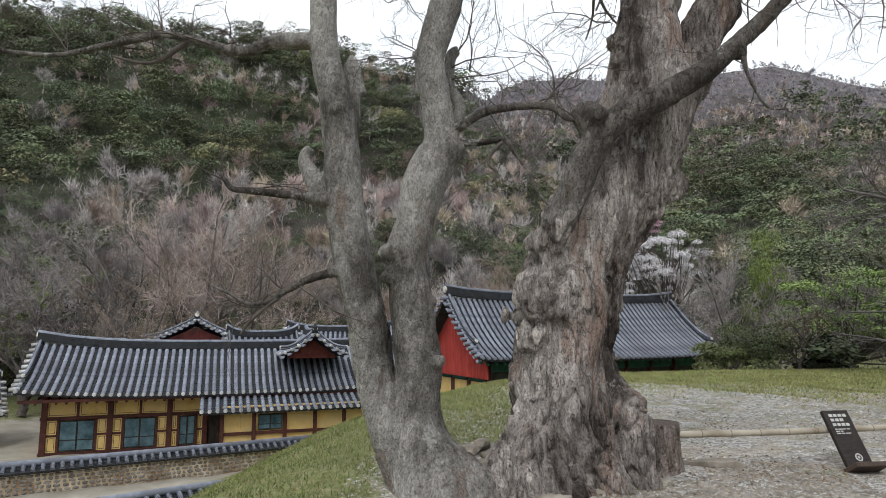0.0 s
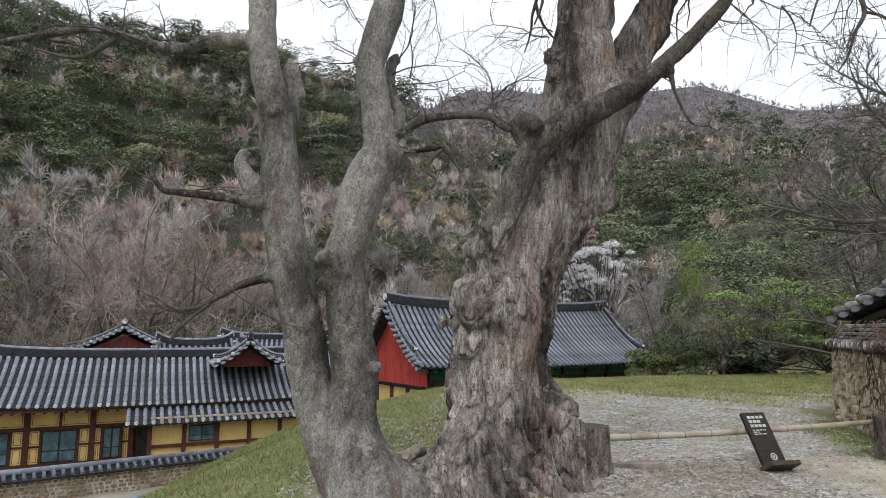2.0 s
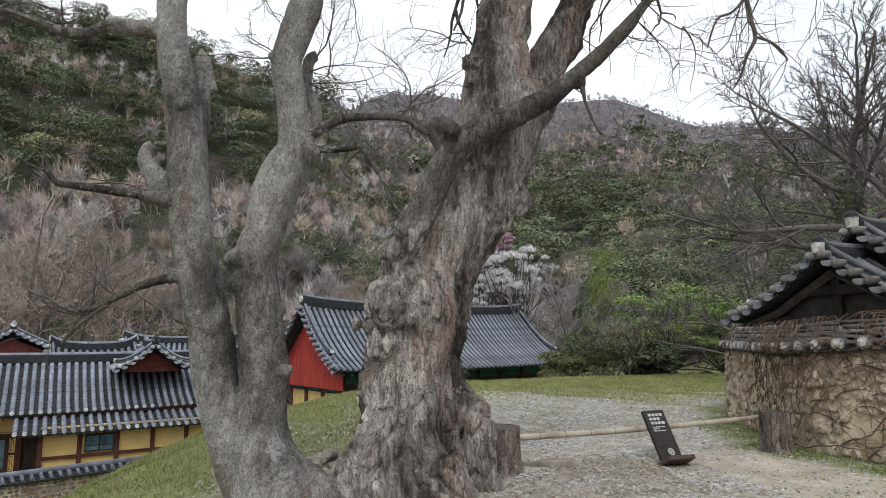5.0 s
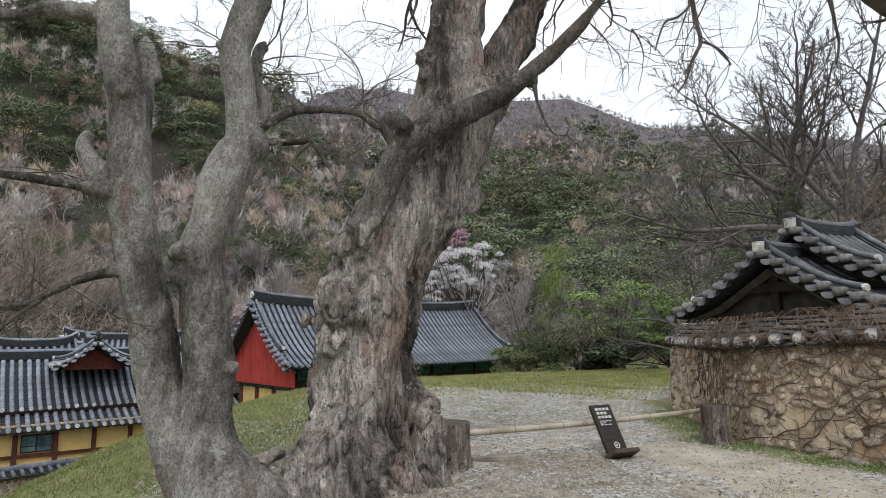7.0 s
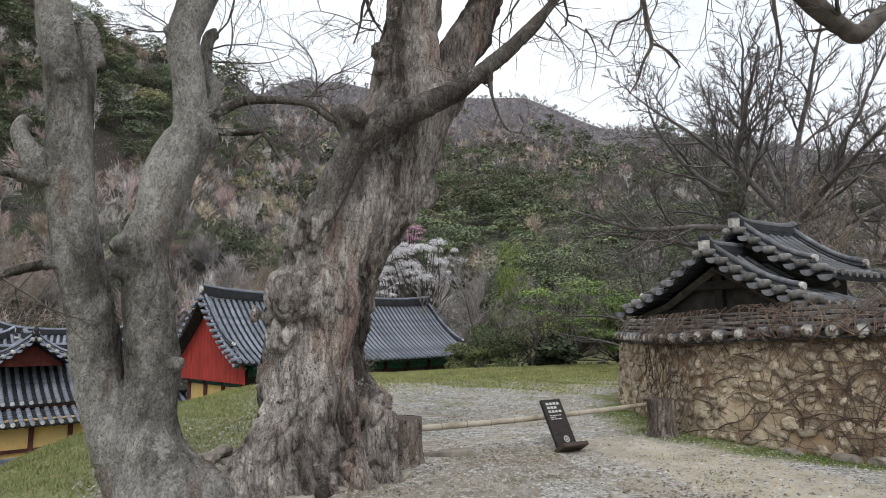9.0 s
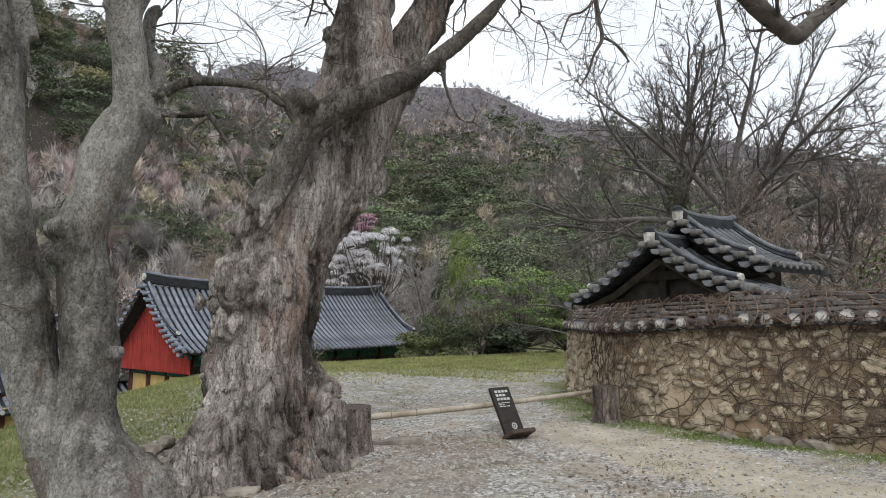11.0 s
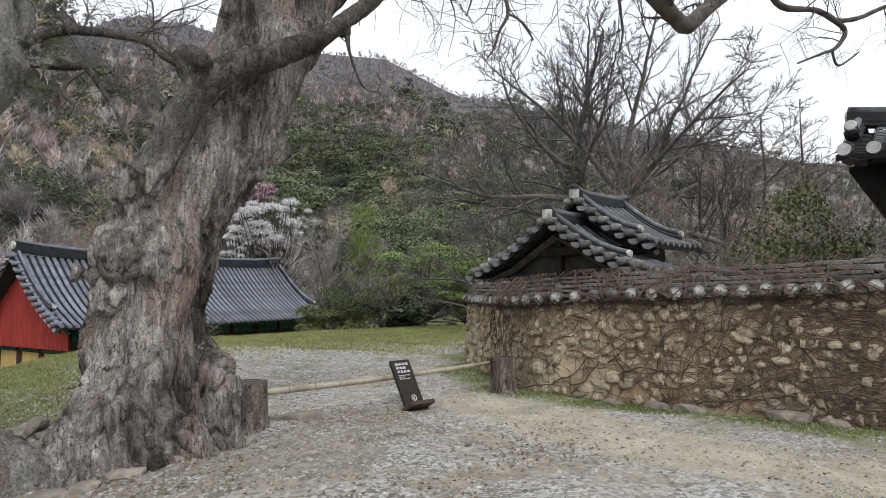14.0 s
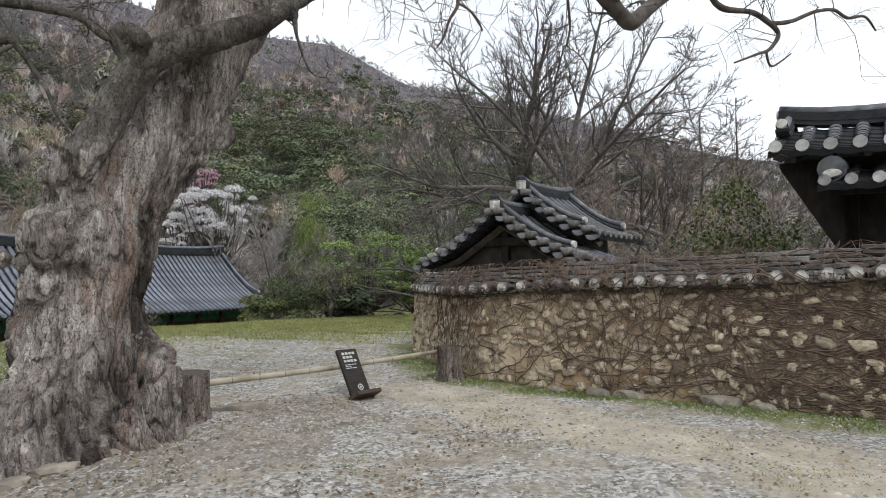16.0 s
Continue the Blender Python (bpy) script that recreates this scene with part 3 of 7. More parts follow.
def verge(parent, u, side, half, run, rise, sag, lift, m, mat, width=0.07, height=0.12, reach=0.8, disc=None, spacing=0.32, tiles=True, kick=0.16, rest=0.12):
    """The descending ridge at a gable end, with short tiles lying across the edge."""
    n = 9
    s, base = [], u - math.copysign(0.16, u)
    for i in range(n + 1):
        v = reach * i / n
        s.append((base, -run * v, slope_z(v, rise, sag) + lift * 0.92 + rest + (kick * (v / reach) ** 5)))
    for k in range(3):
        w, z0, z1 = width * (1.25, 1.0, 1.15)[k], height * (k * 0.33 - 0.5), height * (k * 0.33 - 0.22)
        c = Shape()
        for p in s:
            c.v += [(p[0] - w, p[1], p[2] + z0), (p[0] + w, p[1], p[2] + z0), (p[0] + w, p[1], p[2] + z1), (p[0] - w, p[1], p[2] + z1)]
        for i in range(n):
            c.f += [(4 * i + a, 4 * i + 4 + a, 4 * i + 4 + (a + 1) % 4, 4 * i + (a + 1) % 4) for a in range(4)]
        c.f += [(3, 2, 1, 0), (4 * n, 4 * n + 1, 4 * n + 2, 4 * n + 3)]
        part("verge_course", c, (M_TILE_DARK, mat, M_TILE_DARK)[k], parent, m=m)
    part("verge_cap", Shape().tube([(p[0], p[1], p[2] + height * 0.62) for p in s], [width * 0.8] * len(s), 8), mat, parent, m=m, smooth=True)
    p = s[-1]
    part("verge_end", Shape().tube([(p[0], p[1] + 0.02, p[2] + 0.05), (p[0], p[1] - 0.05, p[2] + 0.05)], [width * 1.15, width * 1.0], 9), M_MORTAR, parent,
         "pale lime mortar plug", m=m)
    if not tiles:
        return
    e = math.copysign(1, u)
    count = max(3, int(run * 1.15 / spacing))
    short = Shape().tube([(-0.18 * e, 0, 0.0), (0.16 * e, 0, -0.03)], [0.075, 0.082], 8)
    short.tube([(0.15 * e, 0, -0.03), (0.175 * e, 0, -0.03)], [0.08, 0.076], 8)
    hang = Shape()
    for k in range(7):
        a = math.pi * (k / 6) - math.pi
        hang.v += [(0.02 * e, math.cos(a) * 0.15, math.sin(a) * 0.10 - 0.03), (0.15 * e, math.cos(a) * 0.15, math.sin(a) * 0.12 - 0.05)]
    hang.f += [(2 * k, 2 * k + 1, 2 * k + 3, 2 * k + 2) for k in range(6)] + [tuple(2 * k + 1 for k in range(7))]
    sm, hm = short.mesh("verge_tile", True), hang.mesh("hanging_tile", True)
    sm.materials.append(disc or mat)
    hm.materials.append(mat)
    for i in range(count):
        v = (i + 0.4) / count
        z = slope_z(v, rise, sag) + lift * 0.95
        part("verge_tile", sm, mat, parent, m=m @ Matrix.Translation((u, -run * v, z + 0.04)))
        part("hanging_tile", hm, mat, parent, m=m @ Matrix.Translation((u, -run * (v + 0.5 / count), z - rise * 0.5 / count + 0.02)))


def tiled_roof(parent, half, run, rise, sag=0.12, lift=0.15, spacing=0.30, radius=0.085, z=0.0, mat=None, disc=None, back=True, ridge_h=0.32, tip=0.12,
               ends=(-1, 1), m=None, edge_tiles=True, kick=0.16, rest=0.12):
    """Gabled roof: ridge along x at height z + rise, eaves at z."""
    mat = mat or M_TILE
    base = (m or Matrix()) @ Matrix.Translation((0, 0, z))
    flip = base @ Matrix.Rotation(math.pi, 4, "Z")
    roof_slope(parent, half, run, rise, sag, lift, spacing, radius, base, mat, disc)
    if back:
        roof_slope(parent, half, run, rise, sag, lift, spacing * 1.0, radius, flip, mat, disc)
    ridge_cap(parent, half - 0.02, rise, lift, base, mat, height=ridge_h, tip=tip)
    for e in ends:
        verge(parent, e * half, 1, half, run, rise, sag, lift, base, mat, disc=disc, tiles=edge_tiles, kick=kick, rest=rest)
        if back:
            verge(parent, -e * half, 1, half, run, rise, sag, lift, flip, mat, disc=disc, tiles=edge_tiles, kick=kick, rest=rest)


def gable_boards(parent, u, run, rise, z, m, mat, width=0.16, drop=0.0, name="gable_board", inset=0.28):
    """Upright boards filling a gable at x = u, from z up to the roof's underside."""
    e = math.copysign(1, u)
    n = int(2 * run / width)
    for i in range(n):
        y0, y1 = -run + 2 * run * i / n, -run + 2 * run * (i + 1) / n
        h0, h1 = rise * (1 - abs(y0) / run) - inset, rise * (1 - abs(y1) / run) - inset
        lo = -drop
        h0, h1 = max(h0, lo + 0.02), max(h1, lo + 0.02)
        g = 0.008
        s = Shape()
        x0, x1 = u - 0.02 * e, u + 0.02 * e
        s.add([(x0, y0 + g, z + lo), (x0, y1 - g, z + lo), (x0, y1 - g, z + h1), (x0, y0 + g, z + h0), (x1, y0 + g, z + lo), (x1, y1 - g, z + lo), (x1, y1 - g, z + h1), (x1, y0 + g, z + h0)],
              [(0, 1, 2, 3), (7, 6, 5, 4), (0, 4, 5, 1), (1, 5, 6, 2), (2, 6, 7, 3), (3, 7, 4, 0)])
        ob = part(name, s, mat, parent, m=m)
        bt = Shape().box((x0 - 0.01, y0 - 0.022, z + lo), (x1 + 0.025, y0 + 0.022, z + max(h0, lo + 0.02)))
        part("batten", bt, mat, ob)
    back = Shape().box((u - 0.06 * e - 0.01, -run * 0.97, z - drop), (u - 0.06 * e + 0.01, run * 0.97, z - drop + 0.05))
    part("gable_beam", back, M_WOOD_DARK, parent, m=m)


# ---- the long ochre lodge below the bank ----
def lattice_window(parent, x0, x1, z0, z1, y, leaves=2):
    win = part("window", Shape().box((x0, y, z0), (x1, y + 0.03, z1)), M_WOOD_DARK, parent, "teal window with dark frame")
    w = (x1 - x0) / leaves
    for i in range(leaves):
        a, b = x0 + w * i + 0.035, x0 + w * (i + 1) - 0.035
        part("pane", Shape().box((a, y - 0.012, z0 + 0.05), (b, y - 0.004, z1 - 0.05)), M_PANE, win)
        zz = z0 + (z1 - z0) * 0.36
        part("glazing_bar", Shape().box((a, y - 0.026, zz - 0.018), (b, y - 0.013, zz + 0.018)), M_WOOD_DARK, win)


def build_lodge():
    az = -20.0
    eave_d, run, half = 29.0, 3.0, 8.6
    c = polar(az, eave_d + run)
    shift = 1.3
    lodge = thing("temple_lodge", Matrix.Translation((c.x, c.y, -3.6)) @ Matrix.Rotation(radians(-az), 4, "Z") @ Matrix.Translation((shift, 0, 0)),
                  "long ochre-walled timber lodge with grey tiled roof below the bank", "building")
    ez = 2.38
    tiled_roof(lodge, half, run, 1.85, 0.16, 0.32, 0.30, 0.085, ez, M_TILE, M_DISC, True, 0.34, 0.16, ends=(-1, 1))
    y = -run + 1.15
    part("wall", Shape().box((-half + 0.9, y + 0.06, 0), (half - 0.9, run - 1.1, ez + 0.15)), M_YELLOW, lodge, "ochre plaster core wall")
    bays = (2.42, 2.30, 1.45, 0.85, 2.6, 2.6, 2.6)
    posts = [-half + 0.9]
    for w in bays:
        posts.append(posts[-1] + w)
    for x in posts:
        part("post", Shape().box((x - 0.11, y - 0.1, 0), (x + 0.11, y + 0.1, ez + 0.05), bevel=0.015), M_WOOD_MAROON, lodge)
    for z0, z1 in ((0.0, 0.12), (1.40, 1.54), (2.2, 2.4)):
        part("beam", Shape().box((posts[0] - 0.15, y - 0.085, z0), (half - 0.9, y + 0.05, z1), bevel=0.012), M_WOOD_MAROON, lodge)

    def panel(xa, xb, za, zb):
        """Ochre plaster field with a thin dark line drawn inside its edge."""
        p = part("panel", Shape().box((xa, y - 0.012, za), (xb, y + 0.062, zb)), M_YELLOW, lodge, "ochre plaster panel")
        e, t = 0.055, 0.016
        for lo, hi in (((xa + e, za + e), (xb - e, za + e + t)), ((xa + e, zb - e - t), (xb - e, zb - e)), ((xa + e, za + e + t), (xa + e + t, zb - e - t)), ((xb - e - t, za + e + t), (xb - e, zb - e - t))):
            part("painted_line", Shape().box((lo[0], y - 0.016, lo[1]), (hi[0], y - 0.011, hi[1])), M_WOOD_DARK, p)

    for i, w in enumerate(bays[:3]):
        a, b = posts[i] + 0.11, posts[i + 1] - 0.11
        m = (a + b) / 2
        narrow = (0.36, 0.34, 0.2)[i]
        if i < 2:
            part("stile", Shape().box((m - 0.05, y - 0.07, 1.54), (m + 0.05, y + 0.05, 2.2)), M_WOOD_MAROON, lodge)
            panel(a, m - 0.05, 1.54, 2.2)
            panel(m + 0.05, b, 1.54, 2.2)
        else:
            panel(a, b, 1.54, 2.2)
        for xa, xb in ((a, a + narrow), (b - narrow, b)):
            panel(xa, xb, 0.82, 1.40)
            panel(xa, xb, 0.12, 0.74)
            part("rail", Shape().box((xa, y - 0.06, 0.74), (xb, y + 0.05, 0.82)), M_WOOD_MAROON, lodge)
        for sx in (a + narrow + 0.05, b - narrow - 0.05):
            part("jamb", Shape().box((sx - 0.05, y - 0.075, 0.12), (sx + 0.05, y + 0.05, 1.40)), M_WOOD_MAROON, lodge)
        lattice_window(lodge, a + narrow + 0.1, b - narrow - 0.1, 0.14, 1.38, y - 0.03)
    # door sits nearly flush; its near-black colour stands for the recess's shade
    part("door", Shape().box((posts[3] + 0.11, y + 0.0, 0.12), (posts[4] - 0.11, y + 0.05, 2.2), bevel=0.01), M_WOOD_DARK, lodge, "dark boarded door, coloured near-black as a shaded recess")
    part("fascia", Shape().box((-half + 0.15, -run + 0.08, ez - 0.16), (half - 0.15, -run + 0.16, ez - 0.04)), M_WOOD_MAROON, lodge)
    raft = Shape().tube([(0, -run + 0.12, ez - 0.2), (0, y + 0.1, ez + 0.15)], [0.055, 0.06], 7).mesh("rafter")
    raft.materials.append(M_WOOD_MAROON)
    for i in range(int((2 * half - 0.8) / 0.36)):
        part("rafter", raft, M_WOOD_MAROON, lodge, m=Matrix.Translation((-half + 0.4 + i * 0.36, 0, 0)))
    for e in (-1, 1):
        gable_boards(lodge, e * (half - 0.75), run - 0.7, 1.3, ez + 0.1, Matrix(), M_WOOD_MAROON, 0.3)
    # pent roof and its room in front
    x0, x1 = -1.75, half + 1.2
    pm = Matrix.Translation(((x0 + x1) / 2, -run + 0.62, 0))
    hp = (x1 - x0) / 2
    roof_slope(lodge, hp, 1.95, 0.62, 0.05, 0.0, 0.30, 0.085, pm @ Matrix.Translation((0, 0, 1.76)), M_TILE, M_DISC)
    part("pent_ridge", Shape().tube([(x0, -run + 0.62, 2.42), (x1, -run + 0.62, 2.42)], [0.12, 0.12], 8, squash=0.8), M_TILE_DARK, lodge)
    yf = -run - 0.85
    part("porch_wall", Shape().box((x0 + 0.9, yf + 0.05, 0), (x1 - 0.2, y, 1.9)), M_YELLOW, lodge, "ochre plaster wall of the lower room")
    for i in range(9):
        x = x0 + 0.9 + i * 1.28
        if x < x1:
            part("post", Shape().box((x - 0.08, yf - 0.06, 0), (x + 0.08, yf + 0.1, 1.85), bevel=0.012), M_WOOD_MAROON, lodge)
    for z0, z1 in ((0.0, 0.12), (0.72, 0.84), (1.66, 1.82)):
        part("beam", Shape().box((x0 + 0.8, yf - 0.05, z0), (x1 - 0.2, yf + 0.06, z1)), M_WOOD_MAROON, lodge)
    lattice_window(lodge, x0 + 2.35, x0 + 3.35, 0.9, 1.55, yf - 0.03)
    # cross gable rising through the main slope
    gm = Matrix.Translation((3.05, -0.9, 0)) @ Matrix.Rotation(math.pi / 2, 4, "Z")
    gz = ez + 1.55
    for mm in (gm @ Matrix.Translation((-0.4, 0, gz)), gm @ Matrix.Translation((-0.4, 0, gz)) @ Matrix.Rotation(math.pi, 4, "Z")):
        roof_slope(lodge, 1.5, 1.5, 0.95, 0.12, 0.06, 0.3, 0.085, mm, M_TILE, M_DISC)
        verge(lodge, 1.5 if mm is not None and round(mm.to_euler().z, 2) < 0 else -1.5, 1, 1.5, 1.5, 0.95, 0.12, 0.06, mm, M_TILE, reach=1.0, disc=M_DISC)
    ridge_cap(lodge, 1.5, 0.95, 0.05, gm @ Matrix.Translation((-0.4, 0, gz)), M_TILE, height=0.26)
    gable_boards(lodge, -1.2, 1.1, 0.8, gz + 0.05, gm, M_WOOD_CRIMSON, 0.2, 0.2, inset=0.12)
    part("finial", Shape().tube([(3.05, -2.75, gz + 1.1), (3.05, -2.75, gz + 1.3), (3.05, -2.75, gz + 1.45)], [0.1, 0.14, 0.03], 8), M_TILE_DARK, lodge)


build_lodge()


# ---- the hall with the red gable ----
def build_hall():
    hall = thing("temple_hall", Matrix.Translation((6.2, 30.75, -3.6)) @ Matrix.Rotation(radians(25), 4, "Z"),
                 "long timber temple hall with red boarded gable and blue-grey tiles", "building")
    half, run, rise, ez = 6.75, 3.35, 2.62, 3.86
    tiled_roof(hall, half, run, rise, 0.28, 0.12, 0.27, 0.08, ez, M_TILE, M_TILE, True, 0.36, 0.14)
    u = -half + 0.5
    gable_boards(hall, u, run - 0.35, rise - 0.15, ez + 0.1, Matrix(), M_WOOD_RED, 0.17, 0.85, inset=0.18)
    y0 = run - 1.0
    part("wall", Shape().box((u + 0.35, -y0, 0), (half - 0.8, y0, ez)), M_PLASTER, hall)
    for i in range(9):
        x = u + 0.35 + i * 1.45
        part("post", Shape().tube([(x, -y0 - 0.02, 0), (x, -y0 - 0.02, ez)], [0.15, 0.14], 10), M_WOOD_MAROON, hall, smooth=True)
    for i in range(4):
        y = -y0 + i * 2 * y0 / 3
        part("post", Shape().tube([(u + 0.33, y, 0), (u + 0.33, y, ez - 0.3)], [0.15, 0.14], 10), M_WOOD_MAROON, hall, smooth=True)
        if i < 3:
            part("panel", Shape().box((u + 0.27, y + 0.2, ez - 2.0), (u + 0.33, y + 2 * y0 / 3 - 0.2, ez - 0.95)), M_YELLOW, hall, "ochre plaster panel")
            part("green_beam", Shape().box((u + 0.2, y + 0.12, ez - 0.9), (u + 0.34, y + 2 * y0 / 3 - 0.12, ez - 0.45)), M_GREEN_PAINT, hall, "teal painted beam")
    part("green_beam", Shape().box((u + 0.35, -y0 - 0.1, ez - 0.5), (half - 0.8, -y0 + 0.05, ez - 0.15)), M_GREEN_PAINT, hall, "teal painted beam")
    for i in range(int((2 * half - 0.6) / 0.4)):
        x = -half + 0.4 + i * 0.4
        part("rafter", Shape().tube([(x, -run + 0.12, ez - 0.14), (x, -y0, ez + 0.35)], [0.06, 0.065], 7), M_GREEN_PAINT, hall)
    part("barge_board", Shape().box((-half + 0.12, -run + 0.2, ez - 0.12), (-half + 0.18, -run + 0.5, ez + 0.12)), M_GREEN_PAINT, hall)


build_hall()


# ---- further temple roofs behind the lodge ----
def far_roof(name, az, dist, turn, half, run, rise, eave, base, label, gable=None):
    c = polar(az, dist)
    ob = thing(name, Matrix.Translation((c.x, c.y, base)) @ Matrix.Rotation(radians(turn), 4, "Z"), label, "building")
    tiled_roof(ob, half, run, rise, 0.16, 0.25, 0.3, 0.085, eave - base, M_TILE, M_DISC, True, 0.32, 0.15)
    part("wall", Shape().box((-half + 0.7, -run + 0.9, 0), (half - 0.7, run - 0.9, eave - base + 0.1)), M_WOOD_MAROON, ob)
    if gable:
        for e in (-1, 1):
            gable_boards(ob, e * (half - 0.35), run - 0.3, rise - 0.1, eave - base + 0.05, Matrix(), gable, 0.26, 0.3, inset=0.16)
    return ob


far_roof("temple_shrine", -21.5, 42, 22 + 90, 3.2, 3.5, 1.45, 0.38, -3.6, "small shrine with maroon gable boards and grey tiles", M_WOOD_CRIMSON)
far_roof("temple_pavilion", -9.3, 41, 8, 3.4, 2.6, 1.5, -0.1, -3.4, "tiled pavilion with upswept ridge behind the lodge", M_WOOD_MAROON)
far_roof("temple_annex", -16.0, 37, 24, 2.0, 1.8, 1.1, 0.0, -3.6, "low annex with grey tiled roof", M_WOOD_MAROON)
far_roof("temple_outbuilding", -39.0, 36, 40, 2.6, 2.2, 1.3, -2.4, -3.6, "low outbuilding with dark tiled roof")


# ---- stone garden walls ----
def stone_shape(rx, ry, rz, seed):
    rng = random.Random(seed)
    bm = bmesh.new()
    bmesh.ops.create_icosphere(bm, subdivisions=1, radius=1)
    for v in bm.verts:
        k = 1 + rng.uniform(-0.2, 0.2)
        v.co = Vector((math.copysign(abs(v.co.x) ** 0.75, v.co.x) * rx * k, math.copysign(abs(v.co.y) ** 0.75, v.co.y) * ry * k, math.copysign(abs(v.co.z) ** 0.75, v.co.z) * rz * k))
    s = Shape()
    bm.verts.index_update()
    s.add([v.co for v in bm.verts], [[v.index for v in f.verts] for f in bm.faces])
    bm.free()
    return s


def yard_wall(name, a, b, top, height, label, seed):
    """Low rubble wall under a cap of grey tiles."""
    a, b = Vector(a), Vector(b)
    length, ang = (b - a).length, math.atan2(b.y - a.y, b.x - a.x)
    w = thing(name, Matrix.Translation((a.x, a.y, 0)) @ Matrix.Rotation(ang, 4, "Z"), label, "wall", kind="structure")
    rng = random.Random(seed)
    part("core", Shape().box((0, -0.2, top - height), (length, 0.2, top - 0.12)), M_CLAY, w)
    rub = Shape()
    z, row = top - height, 0
    while z < top - 0.2:
        h, x = rng.uniform(0.08, 0.13), 0.0
        while x < length:
            l = rng.uniform(0.10, 0.24)
            st = stone_shape(l * 0.5, 0.06, h * 0.5, rng.random())
            rub.add([(p[0] + x + l / 2, p[1] - 0.19, p[2] + z + h / 2) for p in st.v], st.f)
            x += l + 0.03
        z += h + 0.015
    part("rubble", rub, M_STONE_GREY, w, "grey rubble stones", kind="stuff")
    for side in (0, 1):
        roof_slope(w, length / 2, 0.42, 0.16, 0.0, 0.0, 0.26, 0.07, Matrix.Translation((length / 2, 0, top - 0.14)) @ Matrix.Rotation(math.pi * side, 4, "Z"), M_TILE, None, thick=0.06)
    part("cap", Shape().tube([(0, 0, top + 0.06), (length, 0, top + 0.06)], [0.1, 0.1], 8), M_TILE, w, smooth=True)


yard_wall("yard_wall_upper", polar(-40, 24.5), polar(-11.2, 25.6), -2.72, 1.5, "low rubble yard wall capped with grey tiles", 3)
yard_wall("yard_wall_lower", Vector((-10.6, 14.7, 0)), Vector((-5.5, 18.5, 0)), -2.78, 1.2, "lower rubble wall capped with grey tiles", 4)


# ---- the ivy-grown garden wall ----
def wall_frames(step):
    """Points along the wall's foot with the outward direction (towards the path)."""
    out, total = [], 0.0
    pts = [Vector(p) for p in WALL]
    dense = []
    for i in range(len(pts) - 1):
        p0, p1, p2, p3 = pts[max(i - 1, 0)], pts[i], pts[i + 1], pts[min(i + 2, len(pts) - 1)]
        for k in range(24):
            t = k / 24
            dense.append(0.5 * (2 * p1 + (p2 - p0) * t + (2 * p0 - 5 * p1 + 4 * p2 - p3) * t * t + (3 * p1 - p0 - 3 * p2 + p3) * t ** 3))
    dense.append(pts[-1])
    s, want = 0.0, 0.0
    for a, b in zip(dense[:-1], dense[1:]):
        d = (b - a).length
        while want <= s + d:
            p = a + (b - a) * ((want - s) / d)
            dirn = (b - a).normalized()
            out.append((want, p, dirn, Vector((dirn.y, -dirn.x)) * 1.0))
            want += step
        s += d
    return out


def wall_top(s):
    return 1.34 + 0.045 * min(max(s - 5.4, 0.0), 8.0) + 0.012 * math.sin(s * 1.1)


def build_garden_wall():
    w = thing("garden_wall", Matrix(), "old clay and fieldstone garden wall overgrown with dry ivy", "wall", kind="structure")
    fr = wall_frames(0.12)
    nz, body = 14, Shape()
    for s, p, t, o in fr:
        o = -o if o.dot(Vector((-1, -0.2))) < 0 else o
        for k in range(nz + 1):
            z = -0.15 + (wall_top(s) + 0.15) * k / nz
            b = 0.035 * noise.noise(Vector((s * 1.4, z * 1.8, 3))) + 0.02 * noise.noise(Vector((s * 5, z * 5, 9)))
            off = 0.10 * (1 - k / nz) + b
            q = p + o * off
            body.v.append((q.x, q.y, z))
        q = p - o * 0.5
        body.v += [(q.x, q.y, wall_top(s)), (q.x, q.y, -0.2)]
    n = nz + 3
    for i in range(len(fr) - 1):
        for k in range(n - 1):
            a = i * n + k
            body.f.append((a, a + n, a + n + 1, a + 1))
    body.f += [tuple(range(n)), tuple(reversed(range((len(fr) - 1) * n, len(fr) * n)))]
    part("clay_body", body, M_CLAY, w, "ochre clay and rubble body")
    return w


GARDEN_WALL = build_garden_wall()


